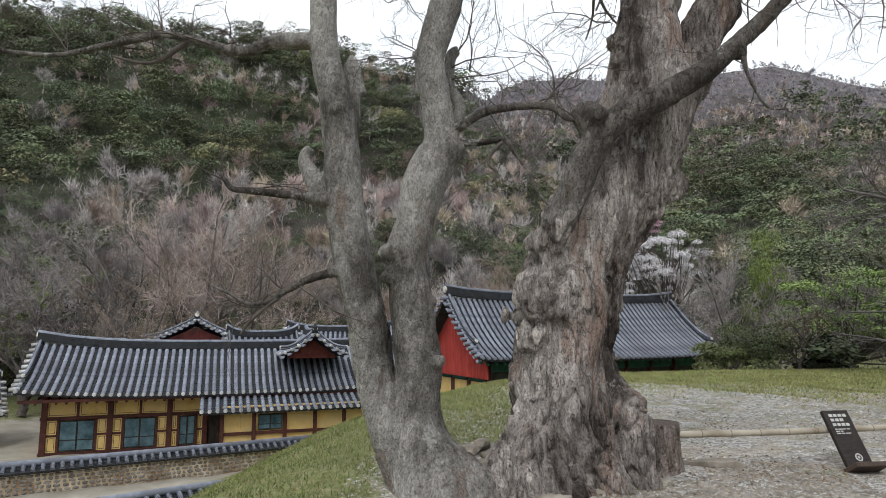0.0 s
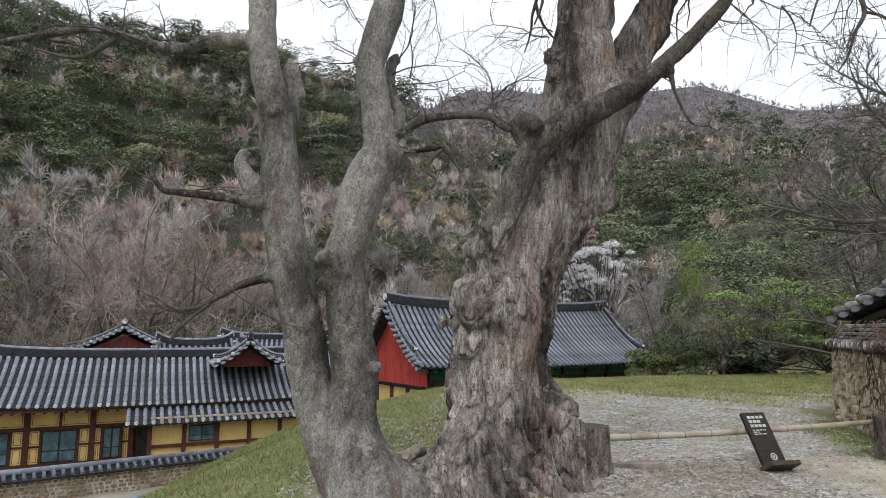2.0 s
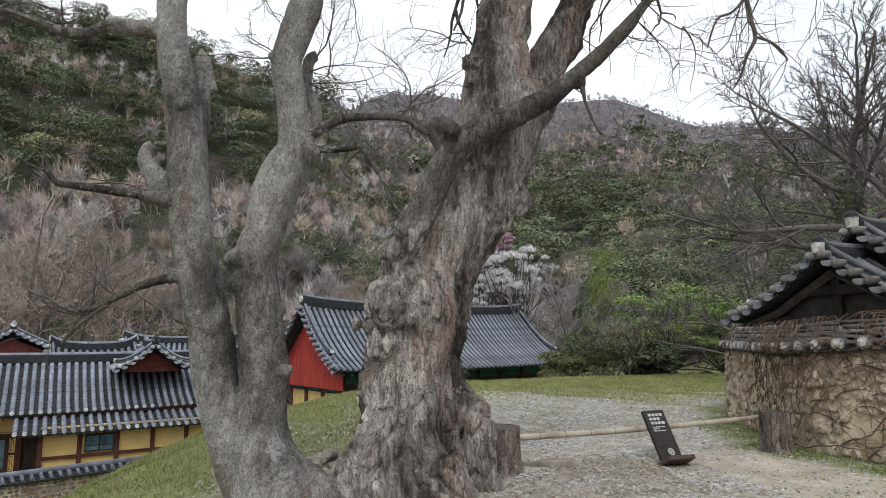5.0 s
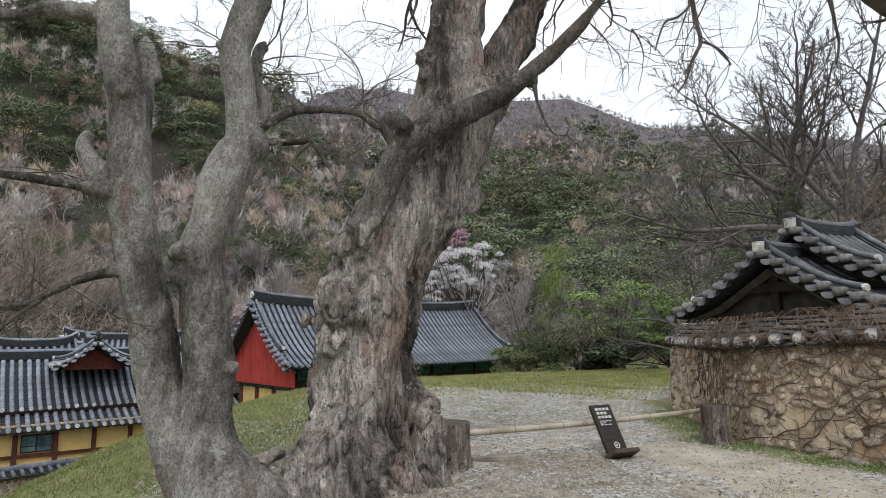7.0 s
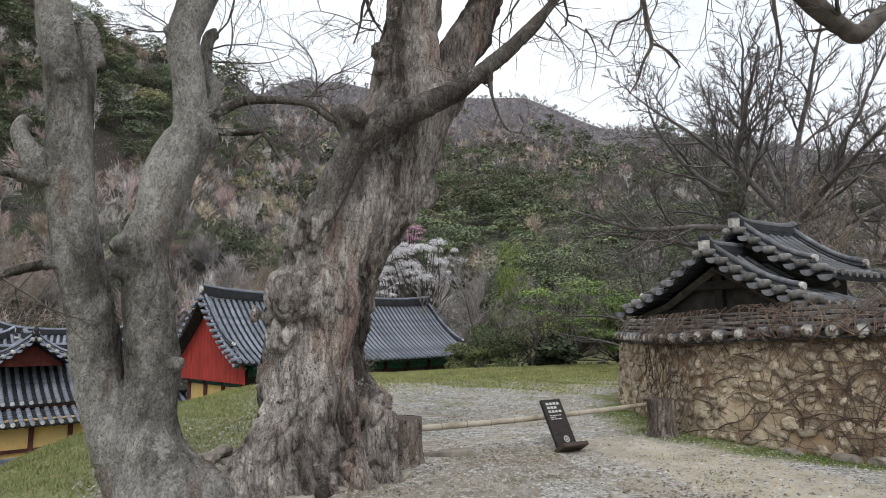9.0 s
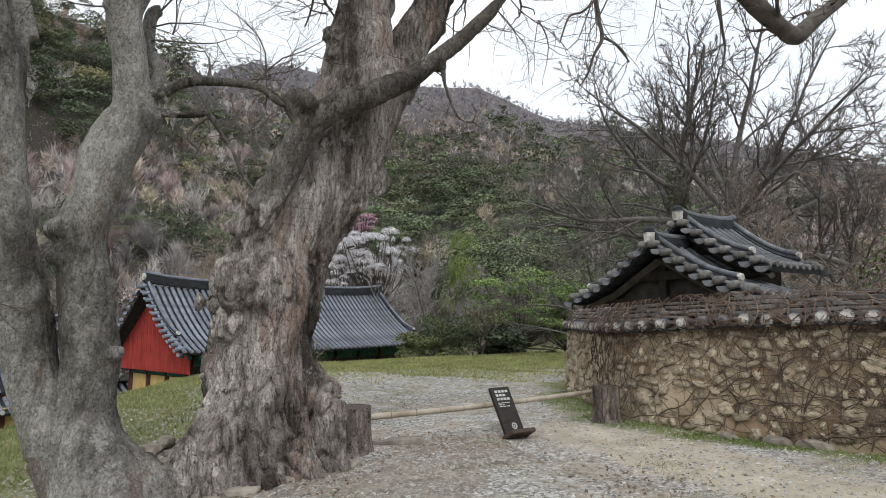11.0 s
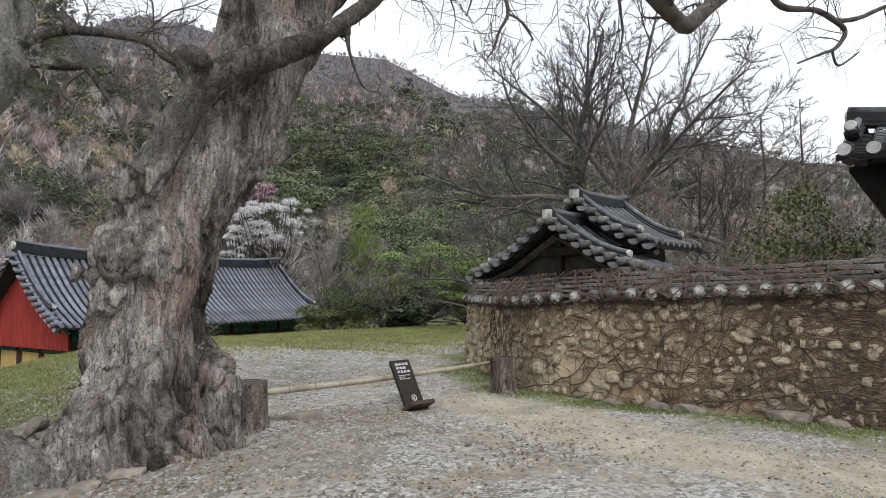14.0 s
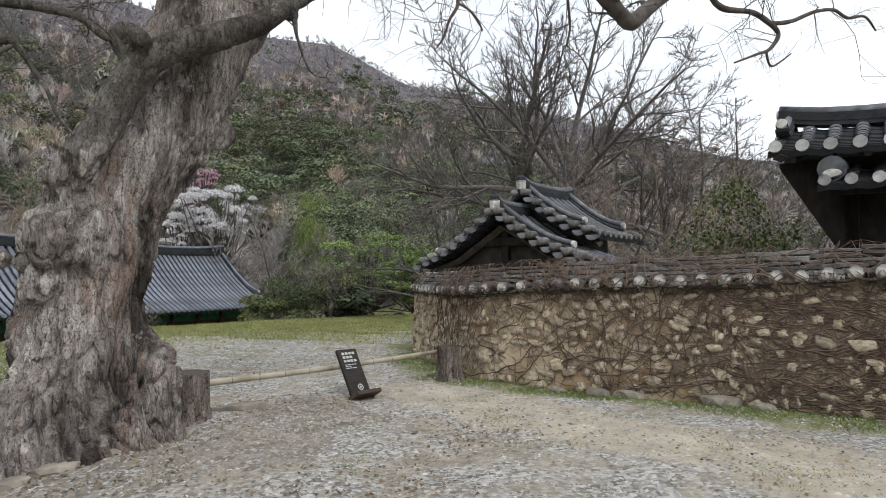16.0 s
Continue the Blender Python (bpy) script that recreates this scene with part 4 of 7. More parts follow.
# ---- the gatehouse roofs over the wall ----
def build_gatehouse():
    g = thing("gatehouse", Matrix.Translation((9.66, 9.78, -0.07)) @ Matrix.Rotation(radians(8), 4, "Z"), "small dark timber gatehouse with stepped tiled gables", "building")
    for x0, length, ridge_y, rise, ez, run in ((0.0, 1.5, 0.0, 1.15, 2.02, 2.3), (1.0, 2.1, 0.0, 1.1, 2.62, 1.9)):
        m = Matrix.Translation((x0 + length / 2, ridge_y, 0))
        tiled_roof(g, length / 2, run, rise, 0.16, 0.04, 0.24, 0.068, ez, M_TILE_NEAR, M_SLATE, True, 0.2, 0.06, ends=(-1, 1) if x0 else (-1,), m=m, kick=0.05, rest=0.07)
        tri = Shape()
        x = x0 + 0.45
        tri.add([(x, ridge_y - run + 0.3, ez - 0.05), (x, ridge_y + run - 0.3, ez - 0.05), (x, ridge_y, ez + rise - 0.2),
                 (x + 0.1, ridge_y - run + 0.3, ez - 0.05), (x + 0.1, ridge_y + run - 0.3, ez - 0.05), (x + 0.1, ridge_y, ez + rise - 0.2)],
                [(0, 1, 2), (5, 4, 3), (0, 3, 4, 1), (1, 4, 5, 2), (2, 5, 3, 0)])
        part("gable_wall", tri, M_PLASTER, g, "plaster gable, its shade put into the dark colour")
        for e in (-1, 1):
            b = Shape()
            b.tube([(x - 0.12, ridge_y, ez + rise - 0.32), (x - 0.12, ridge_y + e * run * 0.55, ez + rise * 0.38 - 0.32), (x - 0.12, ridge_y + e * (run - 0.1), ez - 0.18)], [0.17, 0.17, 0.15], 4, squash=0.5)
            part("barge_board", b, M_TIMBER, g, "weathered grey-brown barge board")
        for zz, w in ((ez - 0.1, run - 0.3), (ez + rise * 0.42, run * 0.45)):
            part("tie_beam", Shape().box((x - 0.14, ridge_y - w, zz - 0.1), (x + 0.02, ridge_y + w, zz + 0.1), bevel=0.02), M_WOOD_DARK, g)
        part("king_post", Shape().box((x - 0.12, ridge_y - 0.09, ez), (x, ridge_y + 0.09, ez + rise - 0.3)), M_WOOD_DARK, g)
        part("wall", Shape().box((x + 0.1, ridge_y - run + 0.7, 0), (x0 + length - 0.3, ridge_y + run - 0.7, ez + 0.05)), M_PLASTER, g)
        fin = Shape().tube([(x0 - 0.02, ridge_y, ez + rise + 0.02), (x0 - 0.02, ridge_y, ez + rise + 0.22)], [0.11, 0.12], 10)
        part("finial", fin, M_MORTAR, g, "pale mortar finial")
        part("finial_cap", Shape().tube([(x0 - 0.02, ridge_y, ez + rise + 0.2), (x0 - 0.02, ridge_y, ez + rise + 0.3), (x0 - 0.02, ridge_y, ez + rise + 0.36)], [0.12, 0.11, 0.05], 10), M_TILE_DARK, g)


build_gatehouse()


# ---- the near house whose roof corner rises over the wall ----
def build_corner_house():
    h = thing("corner_house", Matrix.Translation((9.48, 3.95, 0)) @ Matrix.Rotation(radians(-76), 4, "Z"), "dark timber house with heavy tiled eaves beyond the wall", "building")
    half = 4.0
    m = Matrix.Translation((half, 1.05, 0))
    tiled_roof(h, half, 1.05, 0.5, 0.05, 0.10, 0.33, 0.095, 3.36, M_TILE_NEAR, M_DISC, True, 0.2, 0.12, m=m, edge_tiles=False)
    low = Matrix.Translation((half + 0.62, 0.86, 0))
    roof_slope(h, half - 0.1, 0.9, 0.34, 0.03, 0.03, 0.3, 0.085, low @ Matrix.Translation((-0.1, -0.15, 2.86)), M_TILE_NEAR, M_DISC)
    end = Shape().tube([(0.78, 0.42, 3.14), (0.78, 0.03, 3.10)], [0.19, 0.18], 12)
    part("lower_ridge_end", end, M_TILE_NEAR, h, "dark round end tile")
    part("mortar_plug", Shape().tube([(0.78, 0.02, 3.03), (0.78, -0.03, 3.03)], [0.12, 0.10], 12, squash=0.55), M_MORTAR, h, "pale lime mortar plug")
    for e in (0.05, 2 * half - 0.05):
        b = Shape().tube([(e + 0.08, 1.05, 3.82), (e + 0.08, 0.5, 3.5), (e + 0.12, -0.02, 3.3)], [0.12, 0.12, 0.10], 4, squash=0.6)
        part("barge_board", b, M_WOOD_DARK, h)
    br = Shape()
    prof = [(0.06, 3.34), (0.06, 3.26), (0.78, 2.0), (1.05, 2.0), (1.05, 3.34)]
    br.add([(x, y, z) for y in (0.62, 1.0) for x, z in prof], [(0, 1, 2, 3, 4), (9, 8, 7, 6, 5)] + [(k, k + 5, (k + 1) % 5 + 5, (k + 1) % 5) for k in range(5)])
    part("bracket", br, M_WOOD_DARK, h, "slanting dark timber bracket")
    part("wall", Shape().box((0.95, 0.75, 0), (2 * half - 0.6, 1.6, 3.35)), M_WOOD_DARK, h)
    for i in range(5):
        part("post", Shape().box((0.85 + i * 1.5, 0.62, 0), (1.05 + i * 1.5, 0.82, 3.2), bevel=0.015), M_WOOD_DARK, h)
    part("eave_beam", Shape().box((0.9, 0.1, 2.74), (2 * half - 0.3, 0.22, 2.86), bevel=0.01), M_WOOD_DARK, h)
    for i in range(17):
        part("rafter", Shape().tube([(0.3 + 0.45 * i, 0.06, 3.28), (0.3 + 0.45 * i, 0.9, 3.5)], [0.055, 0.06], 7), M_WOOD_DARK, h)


build_corner_house()


# ---- the old double zelkova ----
TRUNK_SLIM = [(-1.41, 6.70, 6.34, 0.132), (-1.39, 6.70, 5.70, 0.143), (-1.38, 6.70, 5.28, 0.155),
    (-1.33, 6.70, 4.61, 0.160), (-1.17, 6.70, 3.94, 0.189), (-1.11, 6.70, 3.30, 0.212),
    (-1.04, 6.70, 2.66, 0.216), (-0.93, 6.70, 2.05, 0.219), (-0.78, 6.70, 1.44, 0.217),
    (-0.65, 6.65, 0.86, 0.213), (-0.48, 6.60, 0.41, 0.262), (-0.26, 6.50, 0.04, 0.318),
    (-0.08, 6.40, -0.36, 0.416)]
TRUNK_MID = [(0.27, 6.60, 6.26, 0.130), (0.13, 6.60, 5.64, 0.154), (0.05, 6.60, 5.23, 0.172),
    (-0.08, 6.60, 4.83, 0.183), (-0.15, 6.60, 4.49, 0.176), (-0.09, 6.60, 4.17, 0.175),
    (-0.04, 6.60, 3.84, 0.186), (-0.01, 6.60, 3.55, 0.210), (-0.10, 6.60, 3.33, 0.246),
    (-0.22, 6.60, 3.02, 0.257), (-0.30, 6.60, 2.65, 0.219), (-0.39, 6.60, 2.28, 0.217),
    (-0.35, 6.60, 1.92, 0.222), (-0.30, 6.60, 1.56, 0.232), (-0.26, 6.60, 1.21, 0.260),
    (-0.27, 6.60, 0.86, 0.258), (-0.27, 6.55, 0.47, 0.324), (-0.14, 6.50, 0.09, 0.427),
    (0.03, 6.40, -0.36, 0.527)]
TRUNK_GREAT = [(2.62, 6.90, 6.85, 0.273), (2.57, 6.90, 6.11, 0.310), (2.44, 6.90, 5.40, 0.346),
    (2.39, 6.90, 5.04, 0.364), (2.34, 6.90, 4.63, 0.408), (2.39, 6.90, 4.29, 0.510),
    (2.32, 6.90, 3.88, 0.519), (2.16, 6.90, 3.48, 0.515), (1.99, 6.90, 3.09, 0.524),
    (1.70, 6.90, 2.70, 0.534), (1.51, 6.90, 2.31, 0.517), (1.37, 6.90, 1.94, 0.576),
    (1.34, 6.90, 1.56, 0.560), (1.33, 6.90, 1.19, 0.556), (1.30, 6.90, 0.83, 0.614),
    (1.26, 6.85, 0.36, 0.676), (1.22, 6.80, -0.03, 0.761), (1.15, 6.75, -0.47, 0.848)]
TRUNK_GREAT_FORK = [(3.92, 7.00, 6.92, 0.166), (3.60, 7.00, 6.18, 0.219), (3.32, 7.00, 5.45, 0.250),
    (3.09, 7.00, 5.02, 0.282), (2.85, 7.00, 4.53, 0.319), (2.59, 6.95, 4.03, 0.328),
    (2.36, 6.90, 3.55, 0.322)]
LIMB_FRONT = [(3.96, 5.90, 5.51, 0.058), (3.67, 5.95, 5.11, 0.069), (3.39, 6.00, 4.80, 0.081),
    (3.05, 6.05, 4.48, 0.104), (2.70, 6.10, 4.18, 0.128), (2.31, 6.15, 3.96, 0.140),
    (1.91, 6.20, 3.76, 0.152), (1.63, 6.25, 3.54, 0.164), (1.48, 6.30, 3.25, 0.164),
    (1.33, 6.35, 2.90, 0.165), (1.19, 6.45, 2.62, 0.190), (1.21, 6.60, 2.34, 0.230)]
LIMB_STUB = [(1.62, 6.05, 3.66, 0.080), (1.54, 6.15, 3.75, 0.116), (1.44, 6.20, 3.76, 0.117),
    (1.53, 6.25, 3.63, 0.141)]
BRANCH_HIGH = [(-1.44, 6.70, 4.79, 0.109), (-1.68, 6.65, 4.76, 0.095), (-1.92, 6.60, 4.73, 0.088),
    (-2.21, 6.55, 4.59, 0.075), (-2.76, 6.50, 4.70, 0.062), (-3.05, 6.45, 4.74, 0.056),
    (-3.57, 6.40, 4.61, 0.049), (-4.14, 6.35, 4.46, 0.036), (-4.72, 6.30, 4.49, 0.030),
    (-5.04, 6.25, 4.53, 0.024)]
BRANCH_HIGH_FORK = [(-2.79, 6.50, 4.68, 0.050), (-2.93, 6.48, 4.58, 0.043), (-3.04, 6.45, 4.47, 0.037),
    (-3.22, 6.40, 4.39, 0.024), (-3.57, 6.40, 4.47, 0.015)]
BRANCH_BLUNT = [(-1.22, 6.60, 2.92, 0.079), (-1.48, 6.55, 2.95, 0.061), (-1.71, 6.50, 2.97, 0.054),
    (-2.06, 6.45, 3.00, 0.048), (-2.23, 6.45, 3.02, 0.042), (-2.30, 6.40, 3.11, 0.030),
    (-2.35, 6.40, 3.16, 0.018)]
BRANCH_LOW = [(-1.02, 6.60, 2.19, 0.072), (-1.22, 6.55, 2.13, 0.060), (-1.44, 6.50, 2.05, 0.053),
    (-1.63, 6.45, 1.94, 0.047), (-1.78, 6.45, 1.84, 0.035), (-1.99, 6.40, 1.80, 0.026),
    (-2.20, 6.40, 1.91, 0.020), (-2.38, 6.40, 1.99, 0.015)]
BRANCH_LOW_FORK = [(-1.72, 6.45, 1.86, 0.035), (-1.86, 6.45, 1.75, 0.026), (-2.00, 6.45, 1.61, 0.023),
    (-2.08, 6.45, 1.49, 0.015)]
BRANCH_BRIDGE = [(0.07, 6.55, 3.67, 0.111), (0.23, 6.45, 3.74, 0.073), (0.46, 6.40, 3.85, 0.060),
    (0.82, 6.35, 3.89, 0.054), (1.11, 6.30, 3.87, 0.054), (1.21, 6.25, 3.79, 0.047),
    (1.31, 6.22, 3.71, 0.047), (1.45, 6.20, 3.72, 0.053)]
BRANCH_SHORT = [(0.04, 6.55, 3.49, 0.123), (0.23, 6.50, 3.53, 0.055), (0.46, 6.45, 3.53, 0.042),
    (0.65, 6.40, 3.54, 0.042), (0.78, 6.40, 3.37, 0.027), (0.90, 6.38, 3.18, 0.024),
    (0.98, 6.36, 2.97, 0.021), (1.12, 6.35, 2.80, 0.015)]
BRANCH_SHORT_FORK = [(0.65, 6.40, 3.53, 0.030), (0.53, 6.40, 3.41, 0.024), (0.48, 6.40, 3.28, 0.024),
    (0.56, 6.40, 3.19, 0.021), (0.52, 6.40, 3.08, 0.015)]
LIMB_BACK = [(-0.95, 6.95, 4.24, 0.066), (-1.07, 6.95, 4.65, 0.086), (-1.06, 6.95, 4.17, 0.092),
    (-1.07, 6.90, 3.61, 0.116), (-1.07, 6.80, 3.06, 0.139)]
STUB_LEFT = [(-1.49, 6.85, 3.58, 0.077), (-1.56, 6.85, 3.43, 0.096), (-1.42, 6.80, 3.19, 0.126),
    (-1.18, 6.75, 2.86, 0.150)]
TWIG_HANG = [(2.98, 6.05, 4.36, 0.069), (3.06, 6.05, 4.32, 0.046), (3.07, 6.00, 4.11, 0.023),
    (3.16, 5.95, 3.82, 0.018), (3.23, 5.90, 3.70, 0.014), (3.40, 5.90, 3.70, 0.011)]
LIMB_BEHIND = [(0.18, 6.90, 4.77, 0.059), (0.09, 6.90, 4.70, 0.059), (0.07, 6.90, 4.35, 0.065),
    (0.20, 6.85, 4.06, 0.078), (0.10, 6.70, 3.75, 0.101)]
ROOT_RIGHT = [(1.66, 6.75, 0.91, 0.300), (1.85, 6.60, 0.63, 0.245), (1.92, 6.52, 0.37, 0.185),
    (1.98, 6.45, 0.13, 0.150), (2.00, 6.40, -0.30, 0.17)]
ROOT_FRONT = [(1.03, 6.60, 0.75, 0.293), (0.82, 6.40, 0.33, 0.270), (0.71, 6.25, -0.06, 0.272),
    (0.64, 6.15, -0.39, 0.293)]
ROOT_MID = [(1.43, 6.55, 0.64, 0.261), (1.50, 6.40, 0.28, 0.253), (1.57, 6.30, 0.03, 0.220), (1.60, 6.24, -0.35, 0.22)]
ROOT_SADDLE = [(-0.08, 6.50, 0.31, 0.229), (0.15, 6.40, 0.14, 0.191), (0.37, 6.35, 0.02, 0.200),
    (0.64, 6.35, -0.09, 0.249)]
BURLS = [(1.00, 6.45, 1.86, 0.281), (0.88, 6.50, 1.50, 0.199), (1.19, 6.40, 1.75, 0.174),
    (1.19, 6.50, 2.15, 0.202), (2.60, 6.80, 3.65, 0.191), (2.51, 6.80, 3.13, 0.215),
    (2.25, 6.75, 2.85, 0.187), (1.06, 6.55, 2.46, 0.204), (0.68, 6.50, 1.68, 0.094),
    (-0.56, 6.50, 2.33, 0.131), (-0.57, 6.50, 2.09, 0.095), (0.04, 6.50, 3.48, 0.219),
    (-0.27, 6.55, 4.55, 0.087), (-0.16, 6.55, 1.83, 0.095), (-1.18, 6.50, 3.92, 0.086),
    (1.96, 6.70, 4.77, 0.141), (2.02, 6.70, 4.54, 0.153), (2.48, 6.60, 4.23, 0.163),
    (3.04, 6.05, 4.34, 0.092), (-0.05, 6.40, 1.22, 0.080)]
LIMB_OVER = [(5.56, 4.60, 5.61, 0.143), (6.40, 4.60, 5.14, 0.139), (6.81, 4.60, 4.95, 0.129),
    (7.08, 4.60, 4.90, 0.140), (7.38, 4.60, 5.12, 0.128), (7.94, 4.70, 5.49, 0.111),
    (9.11, 4.80, 6.32, 0.105)]
LIMB_OVER_THIN = [(8.73, 4.60, 6.21, 0.075), (9.26, 4.60, 5.85, 0.060), (9.67, 4.60, 5.82, 0.062),
    (10.55, 4.60, 6.02, 0.056), (11.23, 4.60, 6.02, 0.064), (11.58, 4.60, 5.91, 0.050),
    (11.08, 4.55, 5.51, 0.039), (10.60, 4.55, 5.31, 0.028), (9.69, 4.50, 4.94, 0.018)]
LIMB_OVER_FORK = [(11.32, 4.60, 6.04, 0.059), (12.00, 4.55, 6.25, 0.046), (12.93, 4.50, 6.67, 0.043),
    (13.96, 4.50, 7.01, 0.045), (14.58, 4.45, 7.00, 0.041), (15.46, 4.40, 7.26, 0.036),
    (16.17, 4.40, 7.14, 0.025)]
LIMB_OVER_TIP = [(10.95, 4.55, 5.43, 0.029), (11.15, 4.55, 5.23, 0.024), (11.83, 4.50, 5.60, 0.015)]
TWIG_DROP_A = [(4.46, 5.20, 5.48, 0.037), (4.55, 5.20, 5.10, 0.034), (4.59, 5.20, 4.85, 0.030),
    (4.63, 5.20, 4.63, 0.027), (4.51, 5.20, 4.42, 0.021), (4.42, 5.20, 4.19, 0.015),
    (4.30, 5.20, 4.02, 0.009)]
TWIG_DROP_B = [(4.62, 5.20, 4.64, 0.021), (4.77, 5.20, 4.62, 0.018), (4.92, 5.20, 4.54, 0.015),
    (5.01, 5.20, 4.42, 0.012)]
TWIG_DROP_C = [(6.26, 5.00, 5.69, 0.032), (6.28, 5.00, 5.28, 0.029), (6.31, 5.00, 5.01, 0.022),
    (6.34, 5.00, 4.77, 0.019), (6.27, 5.00, 4.50, 0.013)]
TWIG_DROP_D = [(4.54, 5.20, 5.05, 0.018), (4.36, 5.20, 4.88, 0.015), (4.18, 5.20, 4.78, 0.015),
    (4.05, 5.20, 4.46, 0.009)]
SPRAYS_A = [(-0.25, 6.60, 4.57, -0.57, -0.20, -0.26),
    (-0.26, 6.60, 4.59, -0.31, -0.20, 0.13),
    (0.10, 6.80, 4.52, 0.69, 0.10, 0.22),
    (0.18, 6.80, 4.72, 0.47, 0.20, 0.59),
    (0.10, 6.80, 4.38, 0.87, 0.20, 0.08),
    (0.30, 6.80, 4.48, 0.15, 0.20, 0.68),
    (1.05, 6.30, 3.87, 0.50, -0.00, 0.74),
    (1.19, 6.30, 3.85, 0.09, 0.20, 0.93),
    (1.88, 6.60, 4.96, -0.67, -0.20, -0.23),
    (1.94, 6.60, 5.03, -0.55, -0.20, 0.03),
    (-0.52, 6.40, 5.38, 0.13, -0.00, -0.53),
    (-0.89, 6.40, 5.38, 0.32, -0.00, -0.46)]
SPRAYS_B = [(0.48, 6.50, 5.58, 0.12, 0.00, -0.54),
    (3.57, 6.00, 4.96, 0.45, 0.00, -0.18),
    (3.76, 6.00, 5.14, 0.60, 0.00, -0.43),
    (-2.76, 6.50, 4.71, 0.00, 0.10, 0.45),
    (-3.57, 6.40, 4.61, 0.05, 0.20, 0.55),
    (-3.05, 6.45, 4.74, -0.23, 0.05, 0.40),
    (-4.02, 6.35, 4.48, -0.44, 0.05, 0.51),
    (-1.78, 6.45, 1.79, -0.45, -0.05, 0.06),
    (-1.63, 6.45, 1.94, -0.37, -0.05, 0.20),
    (3.37, 5.90, 3.71, 0.06, 0.00, 0.12),
    (2.52, 5.20, 4.65, 0.30, -0.00, -0.49),
    (3.21, 5.20, 4.96, 0.48, 0.00, -0.67)]
SPRAYS_C = [(4.53, 5.20, 5.27, -0.18, 0.00, -1.09),
    (4.60, 5.00, 5.19, -0.22, 0.00, -0.95),
    (5.16, 4.80, 5.25, -0.19, 0.00, -0.57),
    (6.00, 4.80, 5.48, 0.04, 0.00, -1.10),
    (4.29, 4.90, 4.77, -0.04, 0.00, -0.74),
    (3.64, 5.00, 4.54, 0.14, 0.00, -0.42),
    (10.55, 4.60, 6.04, -0.81, 0.00, -0.60),
    (11.51, 4.55, 5.89, -1.23, -0.05, -0.76),
    (12.93, 4.50, 6.67, -0.05, -0.10, -0.57),
    (13.80, 4.50, 6.94, 2.79, -0.10, 0.50)]



def spline(rows, k=6):
    pts = [Vector(r[:3]) for r in rows]
    rad = [r[3] for r in rows]
    out, rr = [], []
    for i in range(len(pts) - 1):
        p0, p1, p2, p3 = pts[max(i - 1, 0)], pts[i], pts[i + 1], pts[min(i + 2, len(pts) - 1)]
        for j in range(k):
            t = j / k
            out.append(0.5 * (2 * p1 + (p2 - p0) * t + (2 * p0 - 5 * p1 + 4 * p2 - p3) * t * t + (3 * p1 - p0 - 3 * p2 + p3) * t ** 3))
            rr.append(rad[i] + (rad[i + 1] - rad[i]) * t)
    return out + [pts[-1]], rr + [rad[-1]]


def fused(name, tubes, balls, voxel):
    """Limbs and burls melted into one closed skin."""
    s = Shape()
    for rows in tubes:
        p, r = spline(rows, 4)
        s.tube(p, r, 14)
    for x, y, z, r in balls:
        bm = bmesh.new()
        bmesh.ops.create_icosphere(bm, subdivisions=2, radius=r * 1.05)
        bm.verts.index_update()
        s.add([Vector((v.co.x, v.co.y * 0.8, v.co.z * 0.85)) + Vector((x, y + r * 0.1, z)) for v in bm.verts], [[v.index for v in f.verts] for f in bm.faces])
        bm.free()
    ob = new(name, s.mesh(name))
    mod = ob.modifiers.new("melt", "REMESH")
    mod.mode, mod.voxel_size, mod.use_smooth_shade = "VOXEL", voxel, True
    sm = ob.modifiers.new("soften", "SMOOTH")
    sm.factor, sm.iterations = 0.5, 9
    dg = bpy.context.evaluated_depsgraph_get()
    me = bpy.data.meshes.new_from_object(ob.evaluated_get(dg))
    me.name = name
    bpy.data.objects.remove(ob)
    return me


